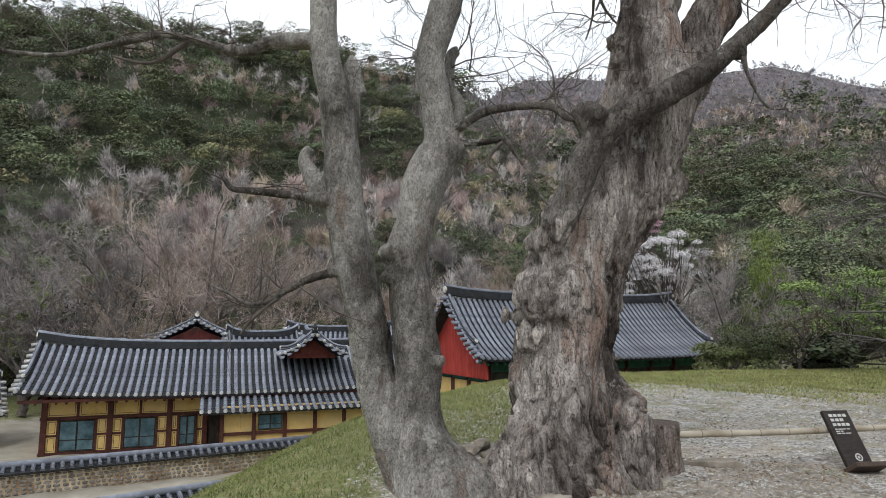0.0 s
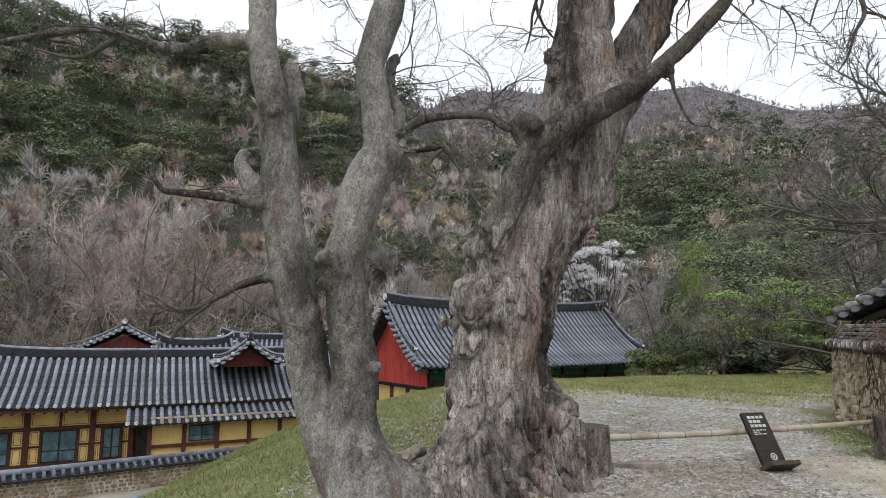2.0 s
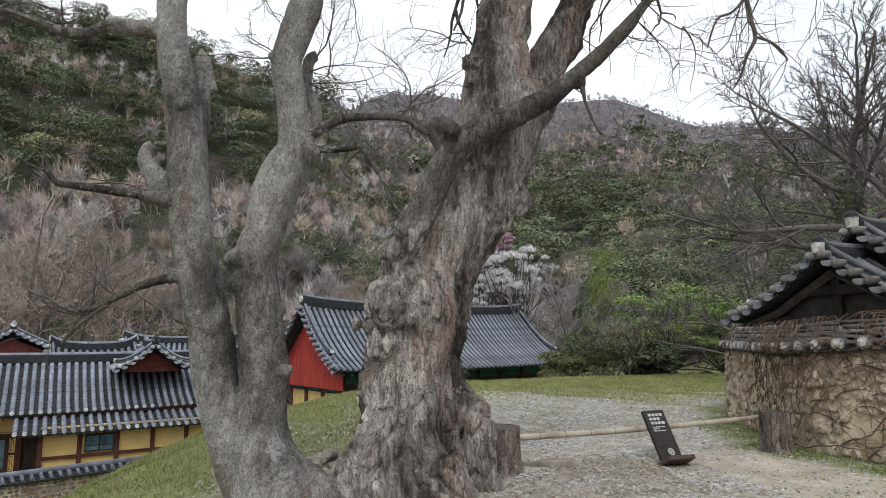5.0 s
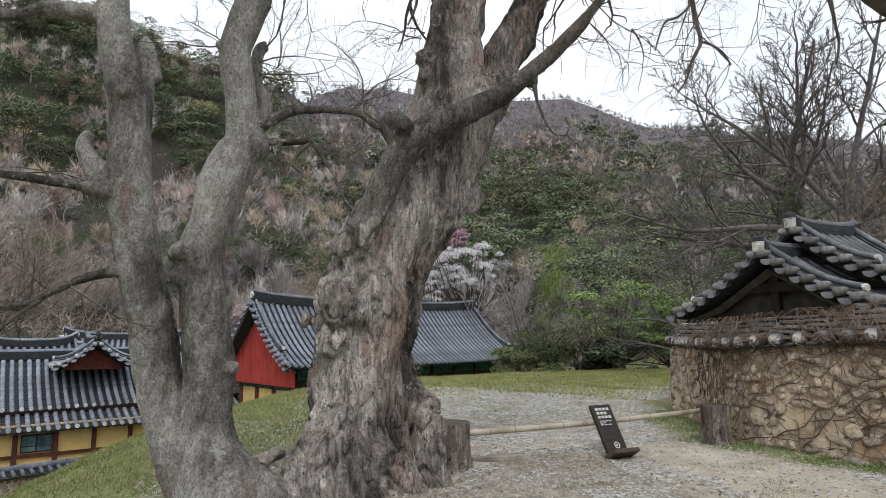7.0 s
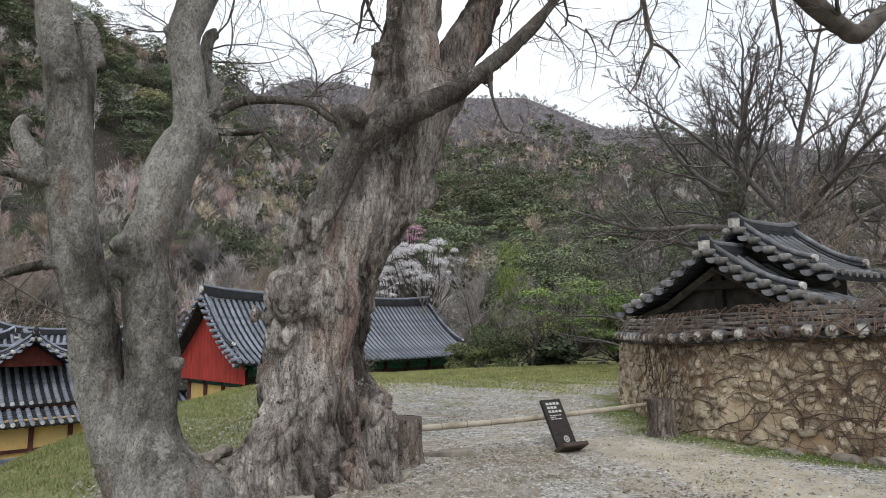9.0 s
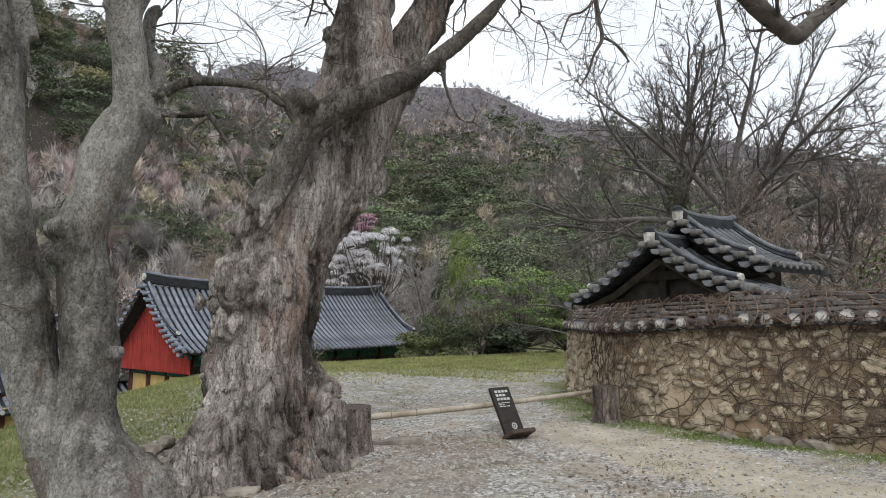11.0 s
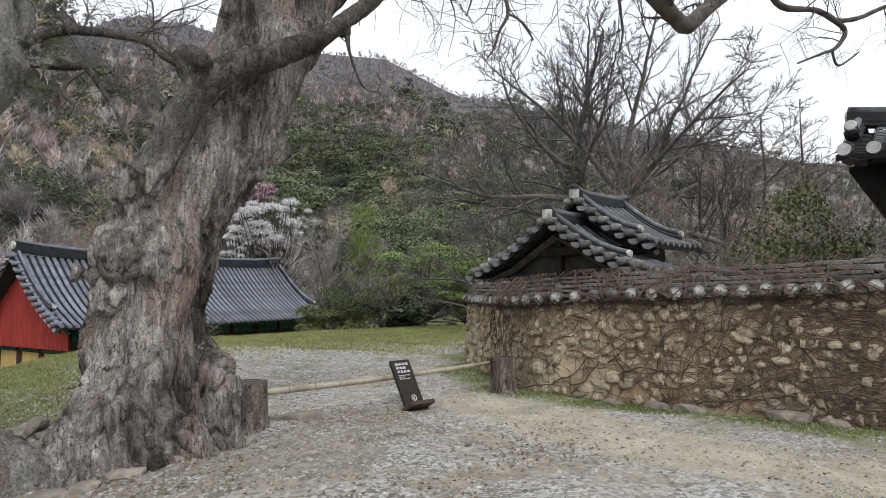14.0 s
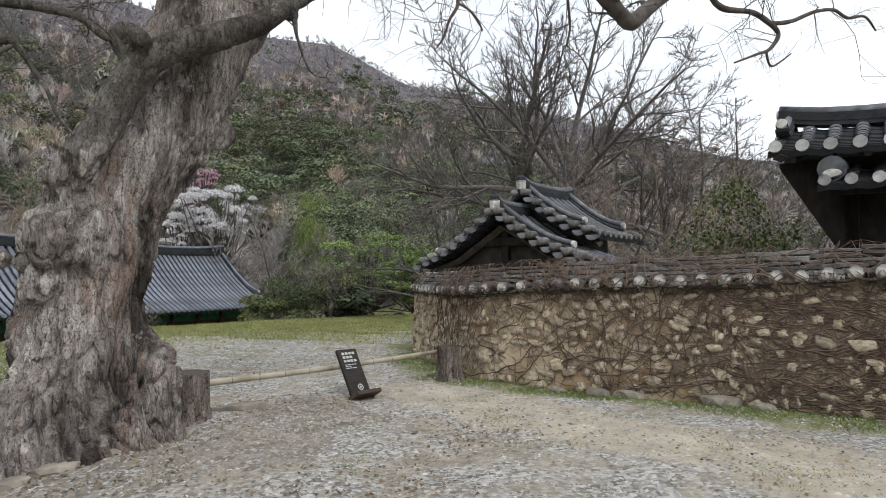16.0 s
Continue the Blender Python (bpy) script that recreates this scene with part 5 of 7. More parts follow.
def bark_relief(me, deep, fine, lump):
    n = len(me.vertices)
    co, no = np.empty(n * 3, np.float32), np.empty(n * 3, np.float32)
    me.vertices.foreach_get("co", co)
    me.vertex_normals.foreach_get("vector", no)
    co, no = co.reshape(-1, 3), no.reshape(-1, 3)
    push = np.empty(n, np.float32)
    for i in range(n):
        x, y, z = float(co[i, 0]), float(co[i, 1]), float(co[i, 2])
        low = max(0.0, min(1.0, (3.4 - z) / 3.0))
        wx = noise.noise(Vector((x * 1.3, y * 1.3, z * 0.8))) * 0.6
        ridge = 1 - abs(noise.noise(Vector((x * 3.0 + wx * 2.5, y * 3.0 + wx, z * 0.7 + 4)))) * 2.6
        scale = abs(noise.noise(Vector((x * 9 + wx * 4, y * 9, z * 2.2 + wx * 2))))
        crack = noise.noise(Vector((x * 20 + wx * 4, y * 20, z * 4.5)))
        swirl = noise.noise(Vector((x * 6 + 3 * wx, y * 6, z * 5 + 2 * wx)))
        push[i] = deep * (0.4 + 0.6 * low) * (ridge - 0.5) * 0.6 + fine * (crack - 1.6 * max(0.0, 0.16 - scale) * 6 + 0.8 * swirl) * (0.5 + 0.5 * low) \
            + lump * noise.noise(Vector((x * 2.2, y * 2.2, z * 1.7)))
    for bx, by, bz, r in BURLS:
        d = np.linalg.norm(co - np.array([bx, by - r * 0.5, bz], np.float32), axis=1) / (r * 1.7)
        fade = np.clip(1 - d, 0, 1) ** 0.7 * (r > 0.16)
        push += lump * fade * (0.26 * np.sin(d * 17 + 2.5 * push / max(lump, 1e-6)) - 0.5 * np.exp(-(d / 0.16) ** 2)) * r / 0.25
    me.vertices.foreach_set("co", (co + no * push[:, None]).ravel())
    me.update()


def twig_spray(s, start, direction, length, radius, depth, rng, droop=0.0):
    """Forking twigs, each a thin tapered tube."""
    p, d, pts = Vector(start), Vector(direction).normalized(), [Vector(start)]
    k = 4
    for i in range(k):
        d = (d + Vector((rng.uniform(-1, 1), rng.uniform(-1, 1), rng.uniform(-1, 1) - droop)) * 0.28).normalized()
        p = p + d * (length / k)
        pts.append(p.copy())
    s.tube(pts, [radius * (1 - 0.6 * i / k) for i in range(k + 1)], 4 if radius > 0.006 else 3, False)
    if depth:
        for i in range(1, k + 1):
            for _ in range(1 if i < k else 2):
                side = Vector((rng.uniform(-1, 1), rng.uniform(-1, 1), rng.uniform(-0.7, 1))).normalized()
                twig_spray(s, pts[i], (d * 0.8 + side * 0.8), length * rng.uniform(0.45, 0.7), radius * 0.5, depth - 1, rng, droop)


def build_old_tree():
    tree = thing("zelkova_tree", Matrix.Translation((0.6, 6.7, 0)), "huge old twin-trunk zelkova with gnarled burled bark, leafless", "tree")
    back = Matrix.Translation((-0.6, -6.7, 0))
    slim = [TRUNK_SLIM, LIMB_BACK, STUB_LEFT, BRANCH_HIGH[:3], BRANCH_BLUNT[:2], BRANCH_LOW[:2]]
    middle = [TRUNK_MID, LIMB_BEHIND, BRANCH_BRIDGE[:2], BRANCH_SHORT[:2], ROOT_SADDLE]
    great = [TRUNK_GREAT, TRUNK_GREAT_FORK, LIMB_FRONT[-3:], ROOT_RIGHT, ROOT_FRONT, ROOT_MID]
    for name, tubes, burls in (("slim_trunk", slim, [b for b in BURLS if b[0] < -0.9]), ("middle_trunk", middle, [b for b in BURLS if -0.9 <= b[0] < 0.35])):
        me = fused(name, tubes, burls, 0.02)
        bark_relief(me, 0.022, 0.012, 0.034)
        part(name, me, M_BARK_SMOOTH, tree, "smoother grey trunk", m=back)
    me = fused("great_trunk", great, [b for b in BURLS if b[0] >= 0.35], 0.02)
    bark_relief(me, 0.13, 0.036, 0.09)
    part("great_trunk", me, M_BARK, tree, "massive burled trunk with deep fissured bark", m=back)
    me = fused("front_limb", [LIMB_FRONT[:-1], LIMB_STUB], [b for b in BURLS if b[1] < 6.1], 0.016)
    bark_relief(me, 0.012, 0.012, 0.022)
    part("front_limb", me, M_BARK_LIMB, tree, "dark lichen-spotted limb rising across the trunk", m=back)
    rng = random.Random(5)
    hang = Shape()
    for k, (x, y, z, dx, dy, dz) in enumerate(SPRAYS_A + SPRAYS_B + SPRAYS_C):
        d = Vector((dx, dy, dz))
        twig_spray(hang, (x, y, z), d, d.length, 0.010, 2 if k < 22 else 1, rng, 0.05)
        twig_spray(hang, (x, y, z), d + Vector((rng.uniform(-0.3, 0.3), 0.1, rng.uniform(-0.3, 0.3))), d.length * 0.8, 0.006, 2 if k < 22 else 1, rng, 0.0)
    part("hanging_spray", hang, M_TWIG, tree, "fine bare sprays of twigs", m=back, kind="stuff")
    for rows in (BRANCH_HIGH, BRANCH_HIGH_FORK, BRANCH_BLUNT, BRANCH_LOW, BRANCH_LOW_FORK, BRANCH_BRIDGE, BRANCH_SHORT, BRANCH_SHORT_FORK, TWIG_HANG,
                 LIMB_OVER, LIMB_OVER_THIN, LIMB_OVER_FORK, LIMB_OVER_TIP, TWIG_DROP_A, TWIG_DROP_B, TWIG_DROP_C, TWIG_DROP_D):
        p, r = spline(rows, 5)
        r = [k * 0.78 for k in r]
        s = Shape().tube(p, r, 8, wobble=0.10)
        part("branch", s, M_BARK_LIMB if rows[0][3] > 0.05 and rows[0][0] < 5 else M_TWIG, tree, m=back, smooth=True)
        tw = Shape()
        for i in range(len(p) // 3, len(p), 5):
            side = Vector((rng.uniform(-1, 1), rng.uniform(-0.6, 0.6), rng.uniform(-0.5, 1)))
            twig_spray(tw, p[i], side, rng.uniform(0.35, 0.7), max(0.004, r[i] * 0.3), 2, rng, 0.1)
        if tw.v:
            part("twig_spray", tw, M_TWIG, tree, m=back, kind="stuff")
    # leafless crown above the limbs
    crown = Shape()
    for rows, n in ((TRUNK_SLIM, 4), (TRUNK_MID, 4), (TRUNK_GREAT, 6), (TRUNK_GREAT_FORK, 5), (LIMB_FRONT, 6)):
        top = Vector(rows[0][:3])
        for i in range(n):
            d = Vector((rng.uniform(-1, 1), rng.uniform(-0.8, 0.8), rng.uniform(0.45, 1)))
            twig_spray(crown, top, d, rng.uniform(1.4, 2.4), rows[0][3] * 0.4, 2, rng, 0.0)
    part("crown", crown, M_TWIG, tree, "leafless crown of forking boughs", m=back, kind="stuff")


build_old_tree()


# ---- woods ----
def unit(v):
    return v / np.maximum(np.linalg.norm(v, axis=-1, keepdims=True), 1e-9)


def slivers(base, direction, length, width, rng):
    """Thin triangles, one for each twig."""
    side = unit(np.cross(direction, rng.normal(size=base.shape))) * width[:, None] * 0.5
    v = np.stack([base - side, base + side, base + direction * length[:, None]], 1).reshape(-1, 3)
    return v, np.arange(len(v)).reshape(-1, 3)


def leaves(centre, normal, size, rng):
    """Small three-cornered leaf clumps facing roughly outwards."""
    n = unit(normal + rng.normal(size=centre.shape) * 0.55)
    a = unit(np.cross(n, rng.normal(size=centre.shape)))
    b = np.cross(n, a)
    v = np.stack([centre + a * size[:, None], centre - a * size[:, None] * 0.6 + b * size[:, None] * 0.8,
                  centre - a * size[:, None] * 0.6 - b * size[:, None] * 0.8], 1).reshape(-1, 3)
    return v, np.arange(len(v)).reshape(-1, 3)


def join(pieces):
    vs, ts, k = [], [], 0
    for v, t in pieces:
        vs.append(v)
        ts.append(t + k)
        k += len(v)
    return np.concatenate(vs), np.concatenate(ts)


def limb_growth(rng, height, stems, levels, spread, up=0.25, first=0.3):
    """Branch segments (start, end, thickness) of a leafless tree of that height."""
    segs = []

    def grow(p, d, length, r, level):
        n = 4
        for i in range(n):
            d = unit(d + rng.normal(size=3) * 0.16 + np.array([0, 0, up * 0.3]))
            q = p + d * length / n
            segs.append((p, q, r * (1 - 0.12 * i), level))
            p = q
            if level < levels and (i >= 1 or level > 0):
                for _ in range(1 if i < n - 1 else 2):
                    side = unit(np.cross(d, rng.normal(size=3)))
                    nd = unit(d * (1 - spread * 0.45) + side * spread * rng.uniform(0.6, 1.1) + np.array([0, 0, up]))
                    grow(p, nd, length * rng.uniform(0.5, 0.72), r * 0.58, level + 1)

    for _ in range(stems):
        d = unit(np.array([rng.normal() * 0.15 * (stems > 1) * 2.2, rng.normal() * 0.15 * (stems > 1) * 2.2, 1.0]))
        grow(np.zeros(3), d, height * first, height * 0.018, 0)
    return segs


def seg_mesh(segs, thin=1.0, sides=4):
    p = np.array([s[0] for s in segs])
    q = np.array([s[1] for s in segs])
    r = np.array([s[2] for s in segs])[:, None] * thin
    d = unit(q - p)
    a = unit(np.cross(d, np.array([0.31, 0.57, 0.76])))
    b = np.cross(d, a)
    rings = []
    for base, rr in ((p, r), (q + d * 0.02, r * 0.85)):
        rings.append(np.stack([base + (a * math.cos(2 * math.pi * k / sides) + b * math.sin(2 * math.pi * k / sides)) * rr for k in range(sides)], 1))
    v = np.concatenate(rings, 1).reshape(-1, 3)
    i = np.arange(len(p))[:, None] * 2 * sides
    t = []
    for k in range(sides):
        k2 = (k + 1) % sides
        t += [np.concatenate([i + k, i + k2, i + sides + k2], 1), np.concatenate([i + k, i + sides + k2, i + sides + k], 1)]
    return v, np.concatenate(t)


def bare_template(rng, twigs, width, lod):
    """A leafless tree one metre high: limbs, and fans of twigs at their ends."""
    segs = limb_growth(rng, 1.0, rng.integers(1, 3), 2, 0.75)
    lim = seg_mesh([s for s in segs if s[3] <= (1, 0, 0)[lod]], 0.8, 3)
    tips = [s for s in segs if s[3] >= 1]
    pick = rng.choice(len(tips), min(len(tips), (70, 34, 14)[lod]), replace=False)
    ends = np.array([tips[i][1] for i in pick])
    dirs = np.array([unit(tips[i][1] - tips[i][0]) for i in pick])
    k = rng.integers(0, len(ends), twigs)
    d = unit(dirs[k] * 0.8 + rng.normal(size=(twigs, 3)) * 0.5 + np.array([0, 0, 0.4]))
    base = ends[k] - d * 0.03 + rng.normal(size=(twigs, 3)) * 0.012
    return join([lim, slivers(base, d, rng.uniform(0.10, 0.27, twigs), rng.uniform(0.6, 1.4, twigs) * width, rng)])


def leafy_template(rng, count, size, lobes=9, tall=1.0, squash=0.62):
    """Leaf clumps over the upper sides of a heap of flattened lobes."""
    c = rng.normal(size=(lobes, 3)) * np.array([0.24, 0.24, 0.17 * tall]) + np.array([0, 0, 0.55 * tall])
    c[:, 2] = np.clip(c[:, 2], 0.18, 0.85 * tall)
    r = rng.uniform(0.16, 0.30, lobes)
    k = rng.integers(0, lobes, count)
    n = unit(rng.normal(size=(count, 3)))
    n[:, 2] = np.where(n[:, 2] < -0.15, -n[:, 2], n[:, 2])
    pos = c[k] + n * np.array([1, 1, squash]) * (r[k] * rng.uniform(0.75, 1.1, count))[:, None]
    return leaves(pos, unit(n + np.array([0, 0, 0.5])), rng.uniform(0.6, 1.3, count) * size, rng)


def scatter(template_list, places, heights, rng, wide=1.0):
    """Many turned and scaled copies of a few trees, as one mesh, with a chance value for each tree."""
    out, tints = [], []
    for p, h in zip(places, heights):
        v, t = template_list[rng.integers(len(template_list))]
        a = rng.uniform(0, 2 * math.pi)
        ca, sa = math.cos(a), math.sin(a)
        w = h * wide * rng.uniform(0.85, 1.25)
        out.append((np.stack([(v[:, 0] * ca - v[:, 1] * sa) * w + p[0], (v[:, 0] * sa + v[:, 1] * ca) * w + p[1], v[:, 2] * h + p[2]], 1), t))
        tints.append(np.full(len(v), rng.uniform()))
    return (*join(out), np.concatenate(tints))


def build_woods():
    rng = np.random.default_rng(11)

    def zone(r0, r1, spacing, a0=-42.0, a1=81.0):
        n = int(math.pi * (r1 * r1 - r0 * r0) * (a1 - a0) / 360 / spacing ** 2)
        r = np.sqrt(rng.uniform(r0 * r0, r1 * r1, n))
        a = rng.uniform(a0, a1, n)
        lim = np.interp(a, RIDGE_AZ, RIDGE_R) * 1.03
        keep = (r < lim) & ~((a > -25) & (a < -5) & (r < 57))
        return r[keep], a[keep]

    kinds = {}
    specs = ((47, 82, 3.7, 0), (82, 195, 4.5, 1), (195, 445, 6.0, 2))
    for r0, r1, spacing, lod in specs:
        r, a = zone(r0, r1, spacing)
        x, y = r * np.sin(np.radians(a)), r * np.cos(np.radians(a))
        z = ground_z(x, y) - 0.3
        el = np.degrees(np.arctan2(z - 1.5, r))
        n1 = np.sin(x * 0.071 + 1.7 * np.sin(y * 0.043)) * np.cos(y * 0.063 + 1.1 * np.sin(x * 0.052)) + 0.5 * np.sin(x * 0.19 + 2) * np.sin(y * 0.17)
        ever = 0.20 + 0.30 * n1 + 0.25 * smooth(-24, -30, a) * smooth(8, 3, el) + 0.34 * smooth(8, 14, el) * smooth(6, -12, a) + 0.16 * smooth(2, 12, a) * smooth(17, 12, el) + 0.20 * smooth(12, 22, a) * smooth(40, 32, a) * smooth(17, 9, el) \
            - 0.42 * smooth(42, 52, a) - 0.35 * smooth(16, 19, el) * (a > 5) - 0.40 * smooth(-36, -26, a) * smooth(-4, -12, a) * smooth(15, 10, el) + 0.1 * smooth(-30, -36, a)
        u = rng.uniform(size=len(r))
        pick = np.where(u < ever, np.where(rng.uniform(size=len(r)) < 0.5, 0, 1), 3)
        hue = rng.uniform(size=len(r)) + 0.25 * np.sin(x * 0.05 + y * 0.08)
        pick = np.where(pick == 3, np.where(hue < 0.5, 3, np.where(hue < 0.86, 4, 5)), pick)
        pick = np.where((pick == 4) & (np.exp(-((a + 22) / 7) ** 2 - ((el - 6) / 4) ** 2) > 0.4) & (u > 0.2), 5, pick)
        pick = np.where((pick < 2) & (rng.uniform(size=len(r)) < 0.03), 2, pick)
        pick = np.where((pick >= 3) & (a > 2) & (el / np.interp(a, RIDGE_AZ, RIDGE_EL) + rng.normal(size=len(r)) * 0.05 > 0.84), 6, pick)
        h = rng.uniform(4.6, 9.5, len(r)) * (0.92, 1.05, 1.1)[lod] * np.where((pick == 6) & (lod == 2), 0.7, 1.0)
        for k in range(7):
            s = pick == k
            if s.any():
                kinds[(k, lod)] = (np.stack([x[s], y[s], z[s]], 1), h[s] * (0.9 if k < 3 else 1.0))
    twigs, leaf_n = (760, 270, 60), (4200, 1150, 170)
    tw_w, leaf_s = (0.008, 0.014, 0.030), (0.0125, 0.023, 0.052)
    names = {0: ("evergreen_woods", W_EVER, "dark evergreen woods on the hillside"), 1: ("broadleaf_evergreen_woods", W_EVER_MID, "mid-green evergreen woods on the hillside"),
             2: ("spring_green_woods", W_SPRING, "yellowish trees coming into leaf on the hillside"), 3: ("bare_grey_woods", W_GREY, "leafless grey woods on the hillside"),
             4: ("bare_brown_woods", W_BROWN, "leafless brown woods on the hillside"), 5: ("budding_woods", W_PINK, "pinkish budding woods on the hillside"),
             6: ("mauve_woods", W_HAZE, "leafless woods along the high ridge, coloured mauve-grey for haze")}
    for k, (name, mat, label) in names.items():
        got, tints = [], []
        for lod in range(3):
            if (k, lod) in kinds:
                temps = [leafy_template(rng, leaf_n[lod], leaf_s[lod], 7) for _ in range(5)] if k < 3 else [bare_template(rng, twigs[lod], tw_w[lod], lod) for _ in range(5)]
                v, t, c = scatter(temps, *kinds[(k, lod)], rng, 1.15 if k < 3 else 1.0)
                got.append((v, t))
                tints.append(c)
        v, t = join(got)
        me = bulk_mesh(name, v, t, mat)
        me.attributes.new("tint", "FLOAT", "POINT").data.foreach_set("value", np.concatenate(tints).astype(np.float32))
        tagged(new(name, me), label, "woods", kind="stuff")


build_woods()


def undergrowth():
    """Low brush that covers the soil between the trees."""
    rng = np.random.default_rng(14)
    for name, mat, label, n in (("grey_brush", W_GREY, "dry grey brush under the trees", 52000), ("brown_brush", W_BROWN, "dry brown brush under the trees", 34000),
                                ("green_brush", W_EVER, "dark green undergrowth on the hillside", 60000)):
        r = 47 * (430 / 47) ** rng.uniform(0, 1, n)
        a = rng.uniform(-40, 79, n)
        ok = (r < np.interp(a, RIDGE_AZ, RIDGE_R) * 1.02) & ~((a > -25) & (a < -5) & (r < 57))
        r, a = r[ok], a[ok]
        x, y = r * np.sin(np.radians(a)), r * np.cos(np.radians(a))
        p = np.stack([x, y, ground_z(x, y) - 0.1], 1)
        k = len(r)
        wide = 0.0011 * r * rng.uniform(0.6, 1.6, k)
        if name == "green_brush":
            v, t = leaves(p + np.array([0, 0, 0.5]) * rng.uniform(0.2, 1.6, (k, 1)), np.tile(np.array([0, 0, 1.0]), (k, 1)), wide * 1.2, rng)
        else:
            v, t = slivers(p, unit(rng.normal(size=(k, 3)) * 0.55 + np.array([0, 0, 0.9])), 0.0065 * r * rng.uniform(0.5, 1.3, k), wide * 0.8, rng)
        me = bulk_mesh(name, v, t, mat)
        me.attributes.new("tint", "FLOAT", "POINT").data.foreach_set("value", np.repeat(rng.uniform(0, 0.8, k), 3).astype(np.float32))
        tagged(new(name, me), label, "undergrowth", kind="stuff")


undergrowth()


# ---- single trees and shrubs ----
def tree_thing(name, az, dist, height, label, seed, stems=1, levels=4, spread=0.7, up=0.25, bark=None, thin=1.0, lean=(0, 0), first=0.3, foliage=None, count=0, size=0.1, base=None, twigs=0,
               flat=1.0, max_limb=2, category="tree"):
    rng = np.random.default_rng(seed)
    p = polar(az, dist)
    z = float(ground_z(p.x, p.y)) - 0.05 if base is None else base
    t = thing(name, Matrix.Translation((p.x, p.y, z)), label, category)
    segs = limb_growth(rng, height, stems, levels, spread, up, first)
    segs = [(a * np.array([1, 1, flat]) + np.array([lean[0], lean[1], 0]) * a[2], b * np.array([1, 1, flat]) + np.array([lean[0], lean[1], 0]) * b[2], r, l) for a, b, r, l in segs]
    bark = bark or M_TWIG
    for lev, nm, sides in ((range(0, 1), "trunk", 7), (range(1, max_limb + 1), "limb", 5)):
        ss = [s for s in segs if s[3] in lev]
        if ss:
            v, tr = seg_mesh(ss, thin, sides)
            part(nm, bulk_mesh(nm, v, tr, bark), bark, t)
    fine = [s for s in segs if s[3] > max_limb]
    pieces = [seg_mesh(fine, thin, 3)] if fine else []
    ends = np.array([s[1] for s in segs if s[3] >= max(1, levels - 1)])
    dirs = np.array([unit(s[1] - s[0]) for s in segs if s[3] >= max(1, levels - 1)])
    if twigs:
        k = rng.integers(0, len(ends), twigs)
        d = unit(dirs[k] + rng.normal(size=(twigs, 3)) * 0.45 + np.array([0, 0, 0.2]))
        pieces.append(slivers(ends[k], d, rng.uniform(0.02, 0.07, twigs) * height, np.full(twigs, 0.0016 * height), rng))
    if pieces:
        v, tr = join(pieces)
        part("twig_spray", bulk_mesh("twig_spray", v, tr, bark), bark, t, kind="stuff")
    if foliage:
        k = rng.integers(0, len(ends), count)
        pos = ends[k] + rng.normal(size=(count, 3)) * size * 1.6
        v, tr = leaves(pos, dirs[k] + rng.normal(size=(count, 3)) * 0.4 + np.array([0, 0, 0.5]), rng.uniform(0.6, 1.2, count) * size, rng)
        part("crown", bulk_mesh("crown", v, tr, foliage), foliage, t, kind="stuff")
    return t


def shrub(name, az, dist, height, width, label, seed, mat, count, size, base=None, lobes=12, tall=1.0):
    rng = np.random.default_rng(seed)
    p = polar(az, dist)
    z = float(ground_z(p.x, p.y)) - 0.05 if base is None else base
    t = thing(name, Matrix.Translation((p.x, p.y, z)), label, "shrub")
    v, tr = leafy_template(rng, count, size / height, lobes, tall)
    v = v * np.array([width, width, height])
    part("crown", bulk_mesh("crown", v, tr, mat), mat, t, kind="stuff")
    segs = limb_growth(rng, height * 0.75, 4, 2, 0.7, 0.3, 0.4)
    v, tr = seg_mesh(segs, 0.8, 4)
    part("stem_cluster", bulk_mesh("stems", v, tr, M_TWIG), M_TWIG, t, kind="stuff")
    return t


